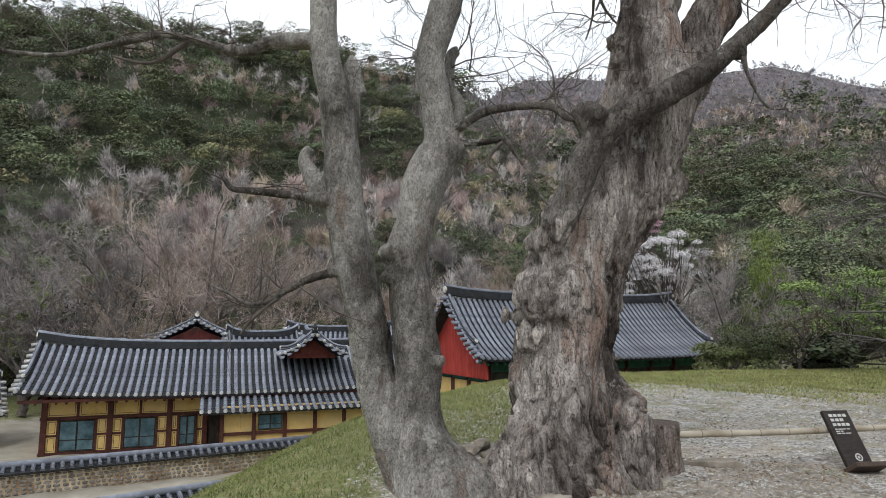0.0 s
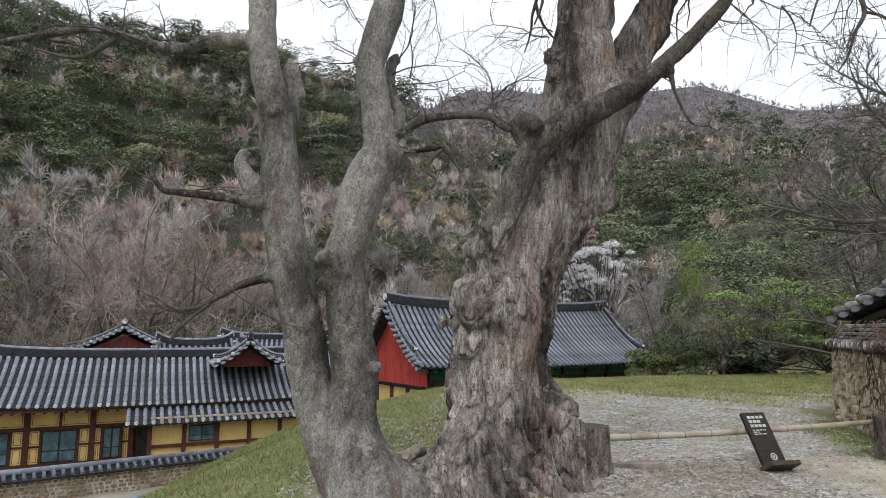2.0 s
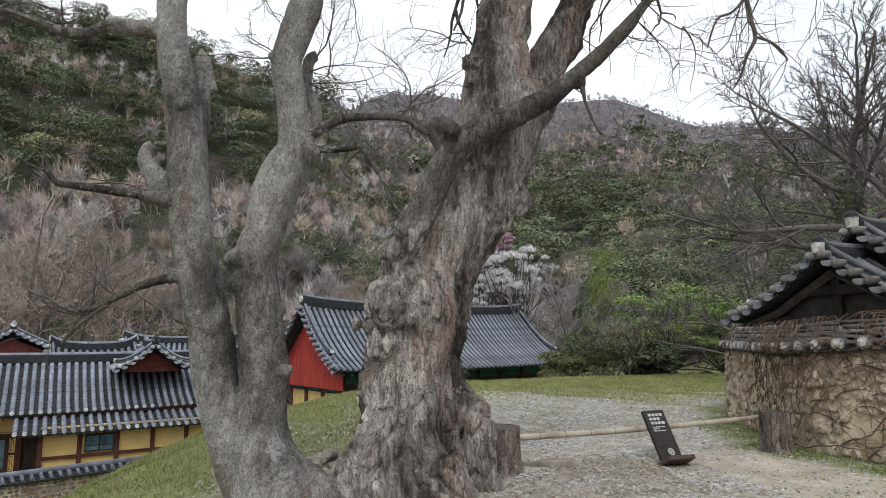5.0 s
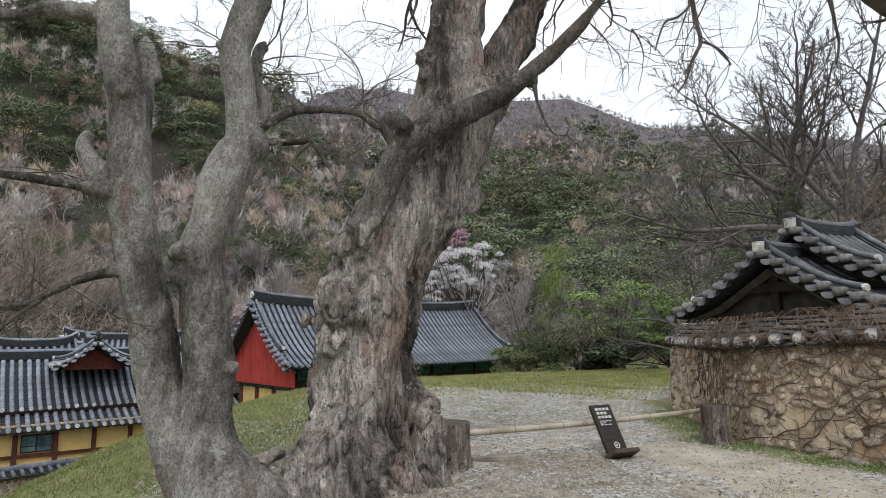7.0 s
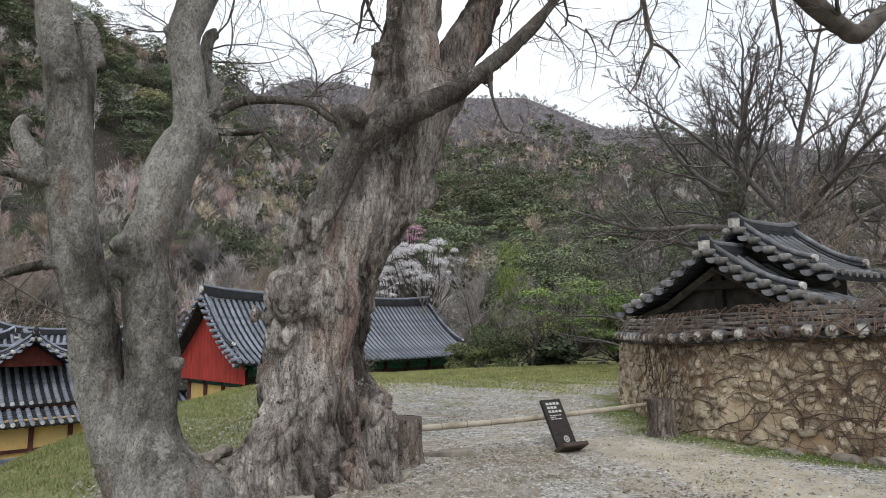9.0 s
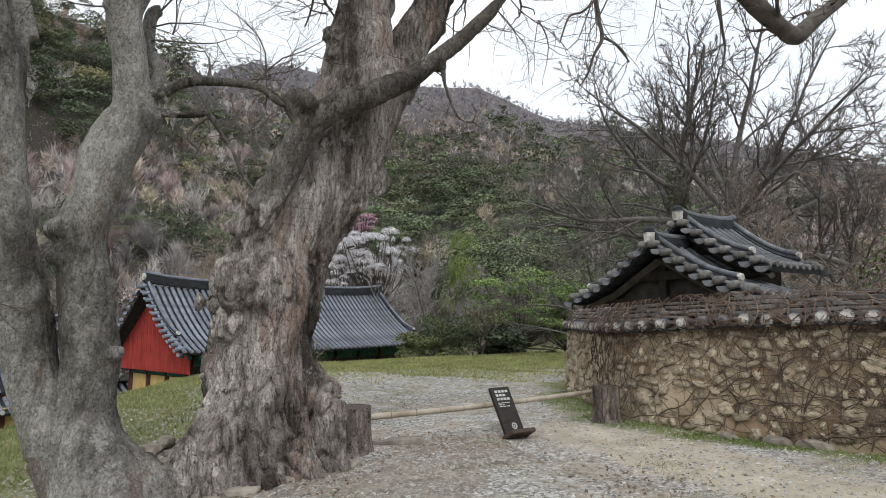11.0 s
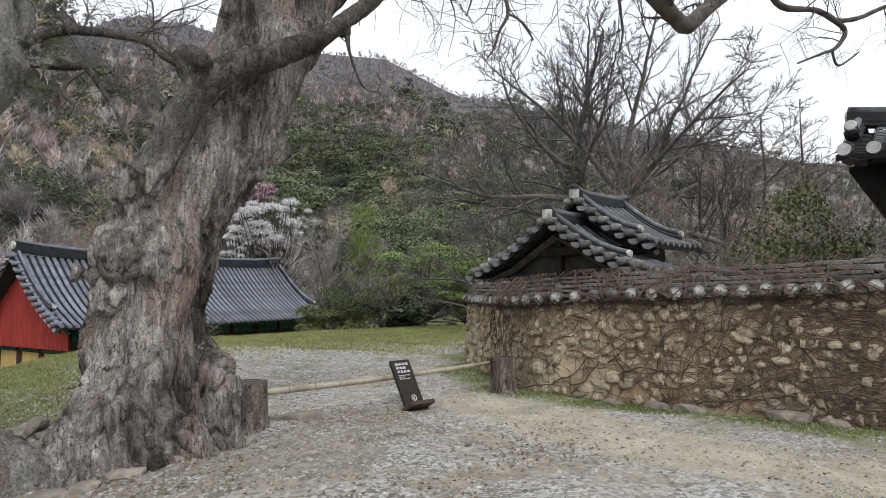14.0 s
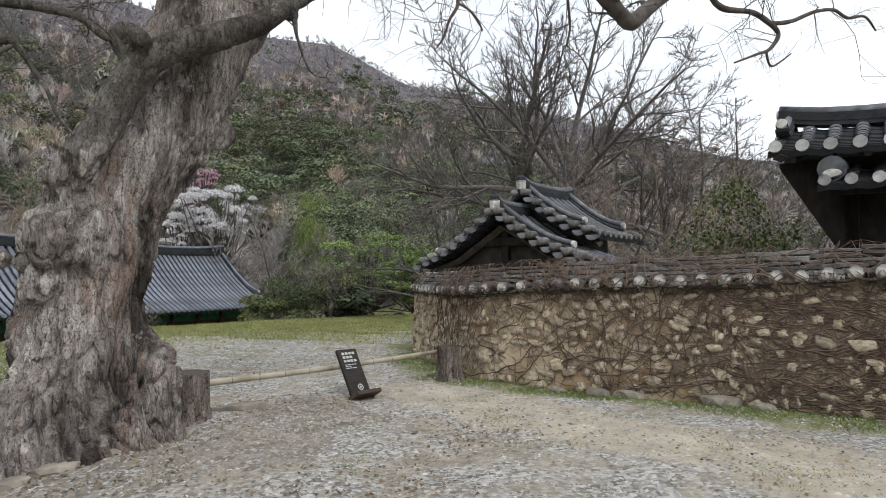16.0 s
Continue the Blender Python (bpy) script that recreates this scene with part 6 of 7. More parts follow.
def crown_growth(rng, height, limbs, flat, bole, reach):
    """A bole that breaks into long arching limbs; each forks to both sides, and its forks fork on."""
    segs, tips = [], []

    def grow(p, d, length, r, level, limb, turn):
        n = (1, 10, 7, 5)[level]
        for i in range(n):
            k = i / n
            d = unit(d + rng.normal(size=3) * (0.0, 0.11, 0.15, 0.18)[level] + np.array([0, 0, (0.0, 0.014, 0.03, 0.05)[level]]))
            q = p + d * length / n
            segs.append((p, q, r * (1 - 0.8 * k), level, limb))
            p = q
            if i < (2 if level == 1 else 1):
                continue
            side = unit(np.cross(d, rng.normal(size=3) * 0.6 + turn))
            turn = -turn
            nd = unit(d * 0.8 + side * rng.uniform(0.5, 0.85))
            for extra in range(2 if level == 2 and i % 2 else 1 if level < 3 else 0):
                if extra:
                    nd = unit(d * 0.8 - side * rng.uniform(0.5, 0.85))
                grow(p, nd, length * (1 - 0.6 * k) * rng.uniform(0.40, 0.60), r * (1 - 0.75 * k) * 0.58, level + 1, limb, rng.normal(size=3))
            for _ in range((0, 0, 3, 5)[level]):
                tips.append((p, unit(d + rng.normal(size=3) * 0.5 + np.array([0, 0, 0.15])), length * rng.uniform(0.25, 0.5) * (1.0 if level == 3 else 0.4)))

    top = np.zeros(3)
    for i in range(6):
        q = np.array([0.012 * height * math.sin(i * 1.3 + limbs), 0.01 * height * math.cos(i * 1.7), height * bole * (i + 1) / 6])
        segs.append((top, q, height * (0.030 - 0.002 * i), 0, -1))
        top = q
    for i in range(limbs):
        k = (i + 0.5) / limbs
        a = i * 2.4 + rng.uniform(-0.3, 0.3)
        t = radians(10 + flat * (1 - k) ** 0.6 * 74 + rng.uniform(-7, 7))
        d = np.array([math.cos(a) * math.sin(t), math.sin(a) * math.sin(t), math.cos(t)])
        at = top * np.array([1, 1, 0.60 + 0.40 * k])
        grow(at, d, height * reach * rng.uniform(0.85, 1.1) * (1.0 + 0.15 * (1 - k)), height * rng.uniform(0.0085, 0.0135), 1, i, rng.normal(size=3))
    return segs, tips


def spreading_tree(name, az, dist, height, limbs, flat, base, label, seed, bark=None, bole=0.3, fine=0.011, ivy=0, reach=None):
    rng = np.random.default_rng(seed)
    p = polar(az, dist)
    t = thing(name, Matrix.Translation((p.x, p.y, base)), label, "tree")
    segs, tips = crown_growth(rng, height, limbs, flat, bole, reach or 1.04 - bole)
    bark = bark or M_TWIG_GREY
    v, tr = seg_mesh([s for s in segs if s[3] == 0], 1.0, 9)
    part("trunk", bulk_mesh("trunk", v, tr, M_TWIG), M_TWIG, t)
    for i in range(limbs):
        v, tr = seg_mesh([(a, b, max(r, fine), l) for a, b, r, l, k in segs if l == 1 and k == i], 1.0, 5)
        part("limb", bulk_mesh("limb", v, tr, M_TWIG_GREY), M_TWIG_GREY, t)
    twig_mesh = seg_mesh([(a, b, max(r * 0.9, fine * 0.8), l) for a, b, r, l, k in segs if l > 1], 1.0, 3)
    tp, td, tl = (np.array([q[i] for q in tips]) for i in range(3))
    v, tr = join([twig_mesh, slivers(tp, td, tl, np.full(len(tl), fine * 1.7), rng)])
    part("crown", bulk_mesh("crown", v, tr, bark), bark, t, "fine leafless twigs", kind="stuff")
    if ivy:
        z = rng.uniform(0.3, 1.0, ivy) * height * bole
        a = rng.uniform(0, 6.28, ivy)
        out = np.stack([np.cos(a), np.sin(a), np.full(ivy, 0.2)], 1)
        pos = np.stack([np.zeros(ivy), np.zeros(ivy), z], 1) + out * np.array([1, 1, 0]) * (height * 0.03 + rng.uniform(-0.04, 0.12, ivy))[:, None]
        v, tr = leaves(pos, out, rng.uniform(0.04, 0.08, ivy), rng)
        part("ivy", bulk_mesh("ivy", v, tr, M_EVER_MID), M_EVER_MID, t, "green ivy on the trunk", kind="stuff")


spreading_tree("bare_zelkova", 46.9, 25, 12.0, 13, 1.0, -0.6, "large leafless spreading tree with ivied trunk behind the gatehouse", 21, None, 0.64, 0.010, 1400, 0.46)
spreading_tree("bare_zelkova", 50.8, 24, 12.2, 13, 1.0, -0.6, "large leafless spreading tree behind the garden wall", 22, None, 0.52, 0.010, 0, 0.52)
spreading_tree("bare_tree", 59.5, 28, 9.0, 10, 1.0, -0.6, "leafless tree behind the garden wall", 23, None, 0.25)
spreading_tree("bare_tree", 40.5, 30, 7.0, 9, 1.1, -0.6, "leafless tree with low arching boughs", 24, None, 0.2)
spreading_tree("bare_tree", 55.5, 21, 6.2, 9, 1.1, -0.6, "low leafless tree with arching boughs behind the wall", 38, M_BARE_BROWN, 0.3, 0.009)
spreading_tree("bare_tree", 70.0, 30, 7.0, 8, 0.9, -0.6, "leafless tree behind the corner house", 26)


def slender_tree(az, dist, height, base, seed):
    """One straight stem with short side branches all the way up."""
    rng = np.random.default_rng(seed)
    p = polar(az, dist)
    t = thing("slender_tree", Matrix.Translation((p.x, p.y, base)), "slender upright leafless tree with short side branches", "tree")
    stem = [(np.array([0.02 * math.sin(i), 0, height * i / 12]), np.array([0.02 * math.sin(i + 1), 0, height * (i + 1) / 12]), 0.10 * (1 - i / 13), 0) for i in range(12)]
    v, tr = seg_mesh(stem, 1.0, 7)
    part("trunk", bulk_mesh("trunk", v, tr, M_TWIG), M_TWIG, t)
    fine = []
    for i in range(46):
        k = 0.3 + 0.7 * i / 46
        a = rng.uniform(0, 6.28)
        d, q = unit(np.array([math.cos(a), math.sin(a), rng.uniform(0.3, 0.8)])), np.array([0, 0, height * k])
        length = 2.4 * (1.08 - k) ** 0.8
        for s in range(5):
            d = unit(d + rng.normal(size=3) * 0.15 + np.array([0, 0, 0.06]))
            n = q + d * length / 5
            fine.append((q, n, 0.022 * (1 - s / 6) * (1.2 - k), 1))
            for _ in range(3):
                e = unit(d + rng.normal(size=3) * 0.6)
                fine.append((n, n + e * length * rng.uniform(0.12, 0.26), 0.006, 2))
            q = n
    v, tr = seg_mesh(fine, 1.0, 3)
    part("side_growth", bulk_mesh("side_branches", v, tr, M_TWIG), M_TWIG, t, kind="stuff")


slender_tree(65.0, 21, 7.2, 0.0, 25)
spreading_tree("bare_tree", -30.5, 42, 8.5, 8, 0.8, -3.4, "leafless dark tree at the wood's edge", 27, None, 0.3, 0.018)
spreading_tree("bare_tree", -33.5, 44, 9.0, 8, 0.8, -3.4, "leafless grey tree at the wood's edge", 39, M_BARE_GREY, 0.3, 0.018)
spreading_tree("bare_tree", -26.0, 46, 9.0, 9, 0.8, -3.2, "leafless brown tree behind the lodge", 28, M_BARE_BROWN, 0.25, 0.018)
spreading_tree("budding_tree", -21.0, 52, 13.0, 14, 0.9, -2.6, "pinkish budding tree above the lodge roof", 29, M_BARE_PINK, 0.25, 0.014)
spreading_tree("bare_tree", -16.5, 50, 11.0, 10, 0.8, -2.4, "leafless brown tree above the lodge", 30, M_BARE_BROWN, 0.3, 0.014)
spreading_tree("bare_tree", -27.0, 56, 13.0, 11, 0.7, -2.0, "leafless grey tree on the slope behind the lodge", 40, M_BARE_GREY, 0.3, 0.014)
spreading_tree("bare_tree", 8.0, 50, 9.0, 9, 0.8, -2.4, "leafless brown tree above the hall", 37, M_BARE_BROWN, 0.3, 0.014)


def cloud_tree(name, az, dist, base, centre, wide, tall, lobes, count, size, mat, label, seed, flat=0.32, twig=1.0, category="tree", puff=(0.22, 0.42)):
    """A forked trunk whose limbs each carry a flat cloud of leaves or petals."""
    rng = np.random.default_rng(seed)
    p = polar(az, dist)
    t = thing(name, Matrix.Translation((p.x, p.y, base)), label, category)
    mid = centre - base
    c = unit(rng.normal(size=(lobes, 3))) * rng.uniform(0.25, 1.0, (lobes, 1)) ** 0.5 * np.array([wide, wide, tall]) + np.array([0, 0, mid])
    fork = np.array([0, 0, max(0.4, (mid - tall) * 0.7)])
    v, tr = seg_mesh([(np.zeros(3), fork, 0.035 * mid * twig, 0)], 1.0, 8)
    part("trunk", bulk_mesh("trunk", v, tr, M_TWIG), M_TWIG, t)
    pieces = []
    for i in range(lobes):
        knee = fork * 0.45 + c[i] * 0.55 + rng.normal(size=3) * 0.12 * wide - np.array([0, 0, 0.1 * tall])
        v, tr = seg_mesh([(fork, knee, 0.012 * mid * twig, 1), (knee, c[i], 0.007 * mid * twig, 1)], 1.0, 5)
        part("limb", bulk_mesh("limb", v, tr, M_TWIG), M_TWIG, t)
        r = wide * rng.uniform(*puff)
        n = count // lobes
        d = unit(rng.normal(size=(n, 3)))
        d[:, 2] = np.where(d[:, 2] < -0.3, -d[:, 2], d[:, 2])
        pos = c[i] + d * np.array([r, r, r * flat]) * (rng.uniform(0.2, 1.0, n) ** 0.5)[:, None]
        pos[:, 2] += 0.15 * r * np.sin(pos[:, 0] * 3 / r + i) * np.cos(pos[:, 1] * 3 / r)
        pieces.append(leaves(pos, d * 0.5 + np.array([0, 0, 0.8]), rng.uniform(0.6, 1.3, n) * size, rng))
    v, tr = join(pieces)
    part("crown", bulk_mesh("crown", v, tr, mat), mat, t, kind="stuff")


cloud_tree("magnolia_tree", 19.5, 44, -2.5, 6.1, 2.8, 2.2, 70, 19000, 0.05, M_BLOSSOM, "white blossoming tree beside the hall", 31, 0.6, 0.6, puff=(0.12, 0.26))
cloud_tree("magnolia_tree", 17.0, 45, -2.5, 4.9, 1.9, 1.6, 40, 7500, 0.05, M_BLOSSOM, "smaller white blossoming tree above the hall roof", 32, 0.6, 0.6, puff=(0.14, 0.28))
cloud_tree("plum_tree", 17.9, 49, -1.5, 9.0, 1.6, 0.9, 34, 4200, 0.05, M_BLOSSOM_PINK, "pink blossoming tree behind the white ones", 33, 0.6, 0.6, puff=(0.16, 0.3))
cloud_tree("budding_tree", 2.0, 50, -2.6, 3.2, 3.2, 1.6, 22, 5200, 0.06, M_BARE_PINK, "pale budding tree above the hall's roof", 51, 0.5)
cloud_tree("budding_tree", 8.5, 54, -2.6, 4.2, 3.4, 1.8, 22, 5200, 0.06, M_BARE_PINK, "pale pinkish budding tree on the slope above the hall", 52, 0.5)
spreading_tree("pale_bare_tree", 24.8, 38, 6.8, 9, 0.85, -1.6, "pale grey leafless tree beside the hall", 34, M_BARE_GREY, 0.2, 0.016)
tree_thing("garden_tree", 29.3, 28.5, 5.2, "small tree with fine budding twigs at the lawn's edge", 35, 1, 3, 0.75, 0.12, M_TWIG, 0.9, foliage=M_YELLOWGREEN, count=700, size=0.05, base=-0.6, twigs=1200)
tree_thing("thin_shrub", 12.6, 24.5, 4.2, "thin bare shrub in front of the hall roof", 36, 2, 3, 0.7, 0.15, M_TWIG, 0.5, base=-0.9, twigs=300, foliage=M_YELLOWGREEN, count=260, size=0.04)
shrub("evergreen_shrub", 26.2, 28, 3.0, 2.6, "dense dark evergreen shrub at the lawn's edge", 41, M_EVER_MID, 6500, 0.05, -1.0)
shrub("evergreen_shrub", 24.0, 27.5, 2.2, 2.4, "low leafy evergreen shrub by the hall", 42, M_CAMELLIA, 4600, 0.05, -0.9)
shrub("evergreen_shrub", 31.2, 30, 2.4, 4.0, "low spreading evergreen shrub", 43, M_EVER, 4200, 0.08, -1.0)
shrub("bamboo_clump", 27.8, 40, 8.2, 2.6, "tall yellow-green bamboo clump", 44, M_BAMBOO_LEAF, 6000, 0.11, -1.6, 16, 1.1)
cloud_tree("pine_tree", 33.0, 36, -1.2, 2.6, 3.0, 2.2, 44, 17000, 0.06, M_PINE, "bushy bright green pine", 45, 0.3)
cloud_tree("pine_tree", 36.8, 38, -1.2, 2.2, 2.6, 2.0, 36, 13000, 0.06, M_PINE, "bushy green pine behind the wall's end", 46, 0.3)
shrub("bamboo_clump", -35.0, 47, 7.5, 6.0, "green bamboo grove at the wood's edge", 47, M_BAMBOO_LEAF, 9000, 0.11, -3.2, 20)
shrub("camellia_bush", 65.2, 12.2, 3.45, 2.3, "glossy-leaved camellia bush behind the garden wall", 48, M_CAMELLIA, 3600, 0.055, 0.0, 16)


# ---- sign, bamboo bar, stumps, stones ----
def wood_stump(x, y, radius, height, label, seed):
    st = thing("tree_stump", Matrix.Translation((x, y, float(ground_z(x, y)) - 0.03)), label, "stump", "stumps holding the bar")
    s, n, k = Shape(), 48, 16
    for j in range(k + 1):
        z = height * j / k
        for i in range(n):
            a = 2 * math.pi * i / n
            flare = 1 + 0.22 * (1 - j / k) ** 4
            g = noise.noise(Vector((math.cos(a) * 5 + seed, math.sin(a) * 5, z * 2.5))) * 0.09 - 0.09 * abs(noise.noise(Vector((math.cos(a) * 9 + seed, math.sin(a) * 9, z * 1.6))))
            s.v.append((math.cos(a) * radius * (flare + g), math.sin(a) * radius * (flare + g), z))
    for j in range(k):
        for i in range(n):
            a, b = j * n + i, j * n + (i + 1) % n
            s.f.append((a, b, b + n, a + n))
    part("bark", s, M_STUMP, st, "deeply furrowed dark bark")
    top = Shape()
    top.v = [(0, 0, height - 0.012)] + [(p[0] * 0.99, p[1] * 0.99, height - 0.006 + 0.008 * noise.noise(Vector((p[0] * 9, p[1] * 9, seed)))) for p in s.v[k * n:]]
    top.f = [(0, i + 1, (i + 1) % n + 1) for i in range(n)]
    part("cut_top", top, M_SIGN_BASE, st, "weathered sawn top")


wood_stump(2.36, 7.05, 0.235, 0.53, "sawn tree stump with furrowed bark at the great trunk's foot", 3)
wood_stump(6.44, 7.48, 0.20, 0.55, "sawn tree stump with furrowed bark against the garden wall", 8)


def bamboo_bar(a, b, radius):
    a, b = Vector(a), Vector(b)
    bar = thing("bamboo_bar", Matrix.Translation(a), "weathered bamboo pole laid across the path between two stumps", "barrier")
    n = 11
    sag = [Vector((0, 0, -0.025 * math.sin(math.pi * i / n))) for i in range(n + 1)]
    pts = [(b - a) * (i / n) + sag[i] for i in range(n + 1)]
    for i in range(n):
        r = radius * (1.08 - 0.22 * i / n)
        d = (pts[i + 1] - pts[i])
        seg = part("internode", Shape().tube([pts[i], pts[i] + d * 0.06, pts[i] + d * 0.94, pts[i + 1]], [r * 1.06, r, r * 0.98, r * 1.05], 12), M_BAMBOO, bar, smooth=True)
        if i:
            part("node_ring", Shape().tube([pts[i] - d * 0.014, pts[i], pts[i] + d * 0.014], [r * 1.04, r * 1.16, r * 1.04], 12), M_BAMBOO_NODE, seg, smooth=True)


bamboo_bar((2.58, 7.24, 0.36), (6.46, 7.70, 0.44), 0.036)


def notice_board():
    er, ef = Vector((math.cos(radians(-32.6)), math.sin(radians(-32.6)), 0)), Vector((math.sin(radians(32.6)), math.cos(radians(32.6)), 0))
    face = (er * 0.66 - ef * 0.75).normalized()
    wide = Vector((-face.y, face.x, 0))
    up = (Vector((0, 0, 1)) * 0.87 - face * 0.52).normalized()
    out = wide.cross(up).normalized()
    c = Vector((4.66, 7.16, 0))
    c.z = float(ground_z(c.x, c.y))
    m = Matrix((wide.to_4d(), up.to_4d(), out.to_4d(), Vector((0, 0, 0, 1)))).transposed()
    m[3] = (0, 0, 0, 1)
    for i in range(3):
        m[i][3] = c[i]
    sign = thing("notice_board", m, "small dark leaning wooden notice board with white writing on the gravel", "sign")
    part("board", Shape().box((-0.165, 0.05, -0.025), (0.165, 0.72, 0.025), bevel=0.006), M_SIGN, sign, "dark stained board")
    part("foot", Shape().box((-0.20, 0.0, -0.05), (0.20, 0.055, 0.20), bevel=0.008), M_SIGN_BASE, sign, "brown plank foot")
    part("back_stay", Shape().box((-0.03, 0.02, -0.26), (0.03, 0.06, -0.04), bevel=0.006), M_SIGN_BASE, sign)
    rng = random.Random(2)
    for row, (y, h, widths) in enumerate(((0.655, 0.034, (0.045, 0.045, 0.045, 0.045)), (0.60, 0.034, (0.045, 0.045, 0.045)), (0.545, 0.034, (0.045, 0.04, 0.045, 0.045)),
                                          (0.49, 0.012, (0.03, 0.05, 0.03, 0.04)), (0.465, 0.012, (0.05, 0.03)), (0.44, 0.012, (0.05, 0.04, 0.06)))):
        x = -0.11
        for w in widths:
            part("text_bar", Shape().box((x, y - h / 2, 0.026), (x + w, y + h / 2, 0.028)), M_WHITE, sign)
            x += w + 0.014
    ring = Shape()
    n = 24
    for i in range(n):
        a = 2 * math.pi * i / n
        ring.v += [(math.cos(a) * r + 0.02, math.sin(a) * r + 0.16, 0.028) for r in (0.03, 0.045)]
    ring.f = [(2 * i, 2 * i + 1, (2 * i + 3) % (2 * n), (2 * i + 2) % (2 * n)) for i in range(n)]
    part("round_mark", ring, M_WHITE, sign, "round white mark")
    part("round_centre", Shape().tube([(0.02, 0.16, 0.026), (0.02, 0.16, 0.028)], [0.016, 0.016], 10), M_WHITE, sign)


notice_board()


def field_stone(x, y, rx, ry, rz, seed, label, sink=0.35, group="", turn=0.0, z=None):
    bm = bmesh.new()
    bmesh.ops.create_icosphere(bm, subdivisions=2, radius=1)
    for v in bm.verts:
        k = 1 + 0.45 * noise.noise(v.co * 1.3 + Vector((seed, 0, 0))) + 0.16 * noise.noise(v.co * 3.7 + Vector((seed, 3, 0)))
        v.co = Vector((v.co.x * rx * k, v.co.y * ry * k, max(-0.8, min(0.75, v.co.z * k)) * rz))
    me = bpy.data.meshes.new("stone")
    bm.to_mesh(me)
    bm.free()
    me.materials.append(M_ROCK)
    ob = new("stone", me)
    gz = float(ground_z(x, y)) if z is None else z
    ob.matrix_basis = Matrix.Translation((x, y, gz + rz * (0.8 - sink * 1.6))) @ Matrix.Rotation(turn, 4, "Z")
    return tagged(ob, label, "stone", group)


edge_rng = random.Random(12)
for i in range(17):
    t = i / 16
    x, y, r = 0.5 + 1.75 * t + edge_rng.uniform(-0.05, 0.05), 5.86 + 0.70 * t + edge_rng.uniform(-0.09, 0.09), edge_rng.uniform(0.06, 0.17)
    field_stone(x, y, r * 1.3, r * 0.8, r * 0.5, i * 3.1, "pale flat edging stone along the gravel", 0.42, "edging stones", edge_rng.uniform(0, 1.2))
field_stone(3.05, 7.3, 0.34, 0.10, 0.09, 31, "long pale root-like stone beside the stump", 0.4)
for i, (x, y, r) in enumerate(((0.22, 6.72, 0.10), (0.40, 6.66, 0.12), (0.30, 6.88, 0.10), (0.50, 6.80, 0.09), (0.16, 6.95, 0.08), (0.42, 6.98, 0.11), (0.56, 6.62, 0.08), (0.28, 6.55, 0.09), (0.45, 6.5, 0.10))):
    field_stone(x, y, r * 1.2, r * 0.85, r * 0.7, i * 2.3 + 50, "rough grey-brown stone heaped between the trunks", 0.25, "stones between the trunks", i * 0.9)
for i, (x, y, r) in enumerate(((7.72, 5.0, 0.2), (7.5, 5.35, 0.17), (8.0, 3.9, 0.22), (8.12, 3.45, 0.15), (7.25, 5.9, 0.13))):
    field_stone(x - 0.16, y, r, r * 0.6, r * 0.6, i * 4.7 + 80, "rounded pale stone at the wall's foot", 0.4, "stones at the wall's foot", 2.0)


# ---- loose gravel, fallen leaves, grass ----
def ground_rows(n, x0, x1, y0, y1, rng, keep):
    x, y = rng.uniform(x0, x1, n), rng.uniform(y0, y1, n)
    ok = keep(x, y)
    x, y = x[ok], y[ok]
    return np.stack([x, y, ground_z(x, y)], 1)


def pebbles(name, p, lo, hi, mat, label, rng):
    octa = np.array([(1, 0, 0), (-1, 0, 0), (0, 1, 0), (0, -1, 0), (0, 0, 1)], float)
    tri = np.array([(0, 2, 4), (2, 1, 4), (1, 3, 4), (3, 0, 4)])
    n = len(p)
    size = rng.uniform(0, 1, n) ** 2.5 * (hi - lo) + lo
    a = rng.uniform(0, 6.28, n)
    v = octa[None] * (1 + rng.uniform(-0.35, 0.35, (n, 5, 3))) * size[:, None, None] * np.array([1.2, 0.85, 0.6])
    c, s = np.cos(a)[:, None], np.sin(a)[:, None]
    v = np.stack([v[..., 0] * c - v[..., 1] * s, v[..., 0] * s + v[..., 1] * c, v[..., 2] - size[:, None] * 0.12], -1) + p[:, None]
    t = tri[None] + (np.arange(n) * 5)[:, None, None]
    tagged(new(name, bulk_mesh(name, v.reshape(-1, 3), t.reshape(-1, 3), mat)), label, "gravel", kind="stuff")


def blades(name, p, height, width, mat, label, rng, category="grass"):
    n = len(p)
    d = unit(rng.normal(size=(n, 3)) * np.array([0.55, 0.55, 0.1]) + np.array([0, 0, 0.8]))
    v, t = slivers(p, d, height * rng.uniform(0.5, 1.3, n), np.full(n, width), rng)
    tagged(new(name, bulk_mesh(name, v, t, mat)), label, category, kind="stuff")


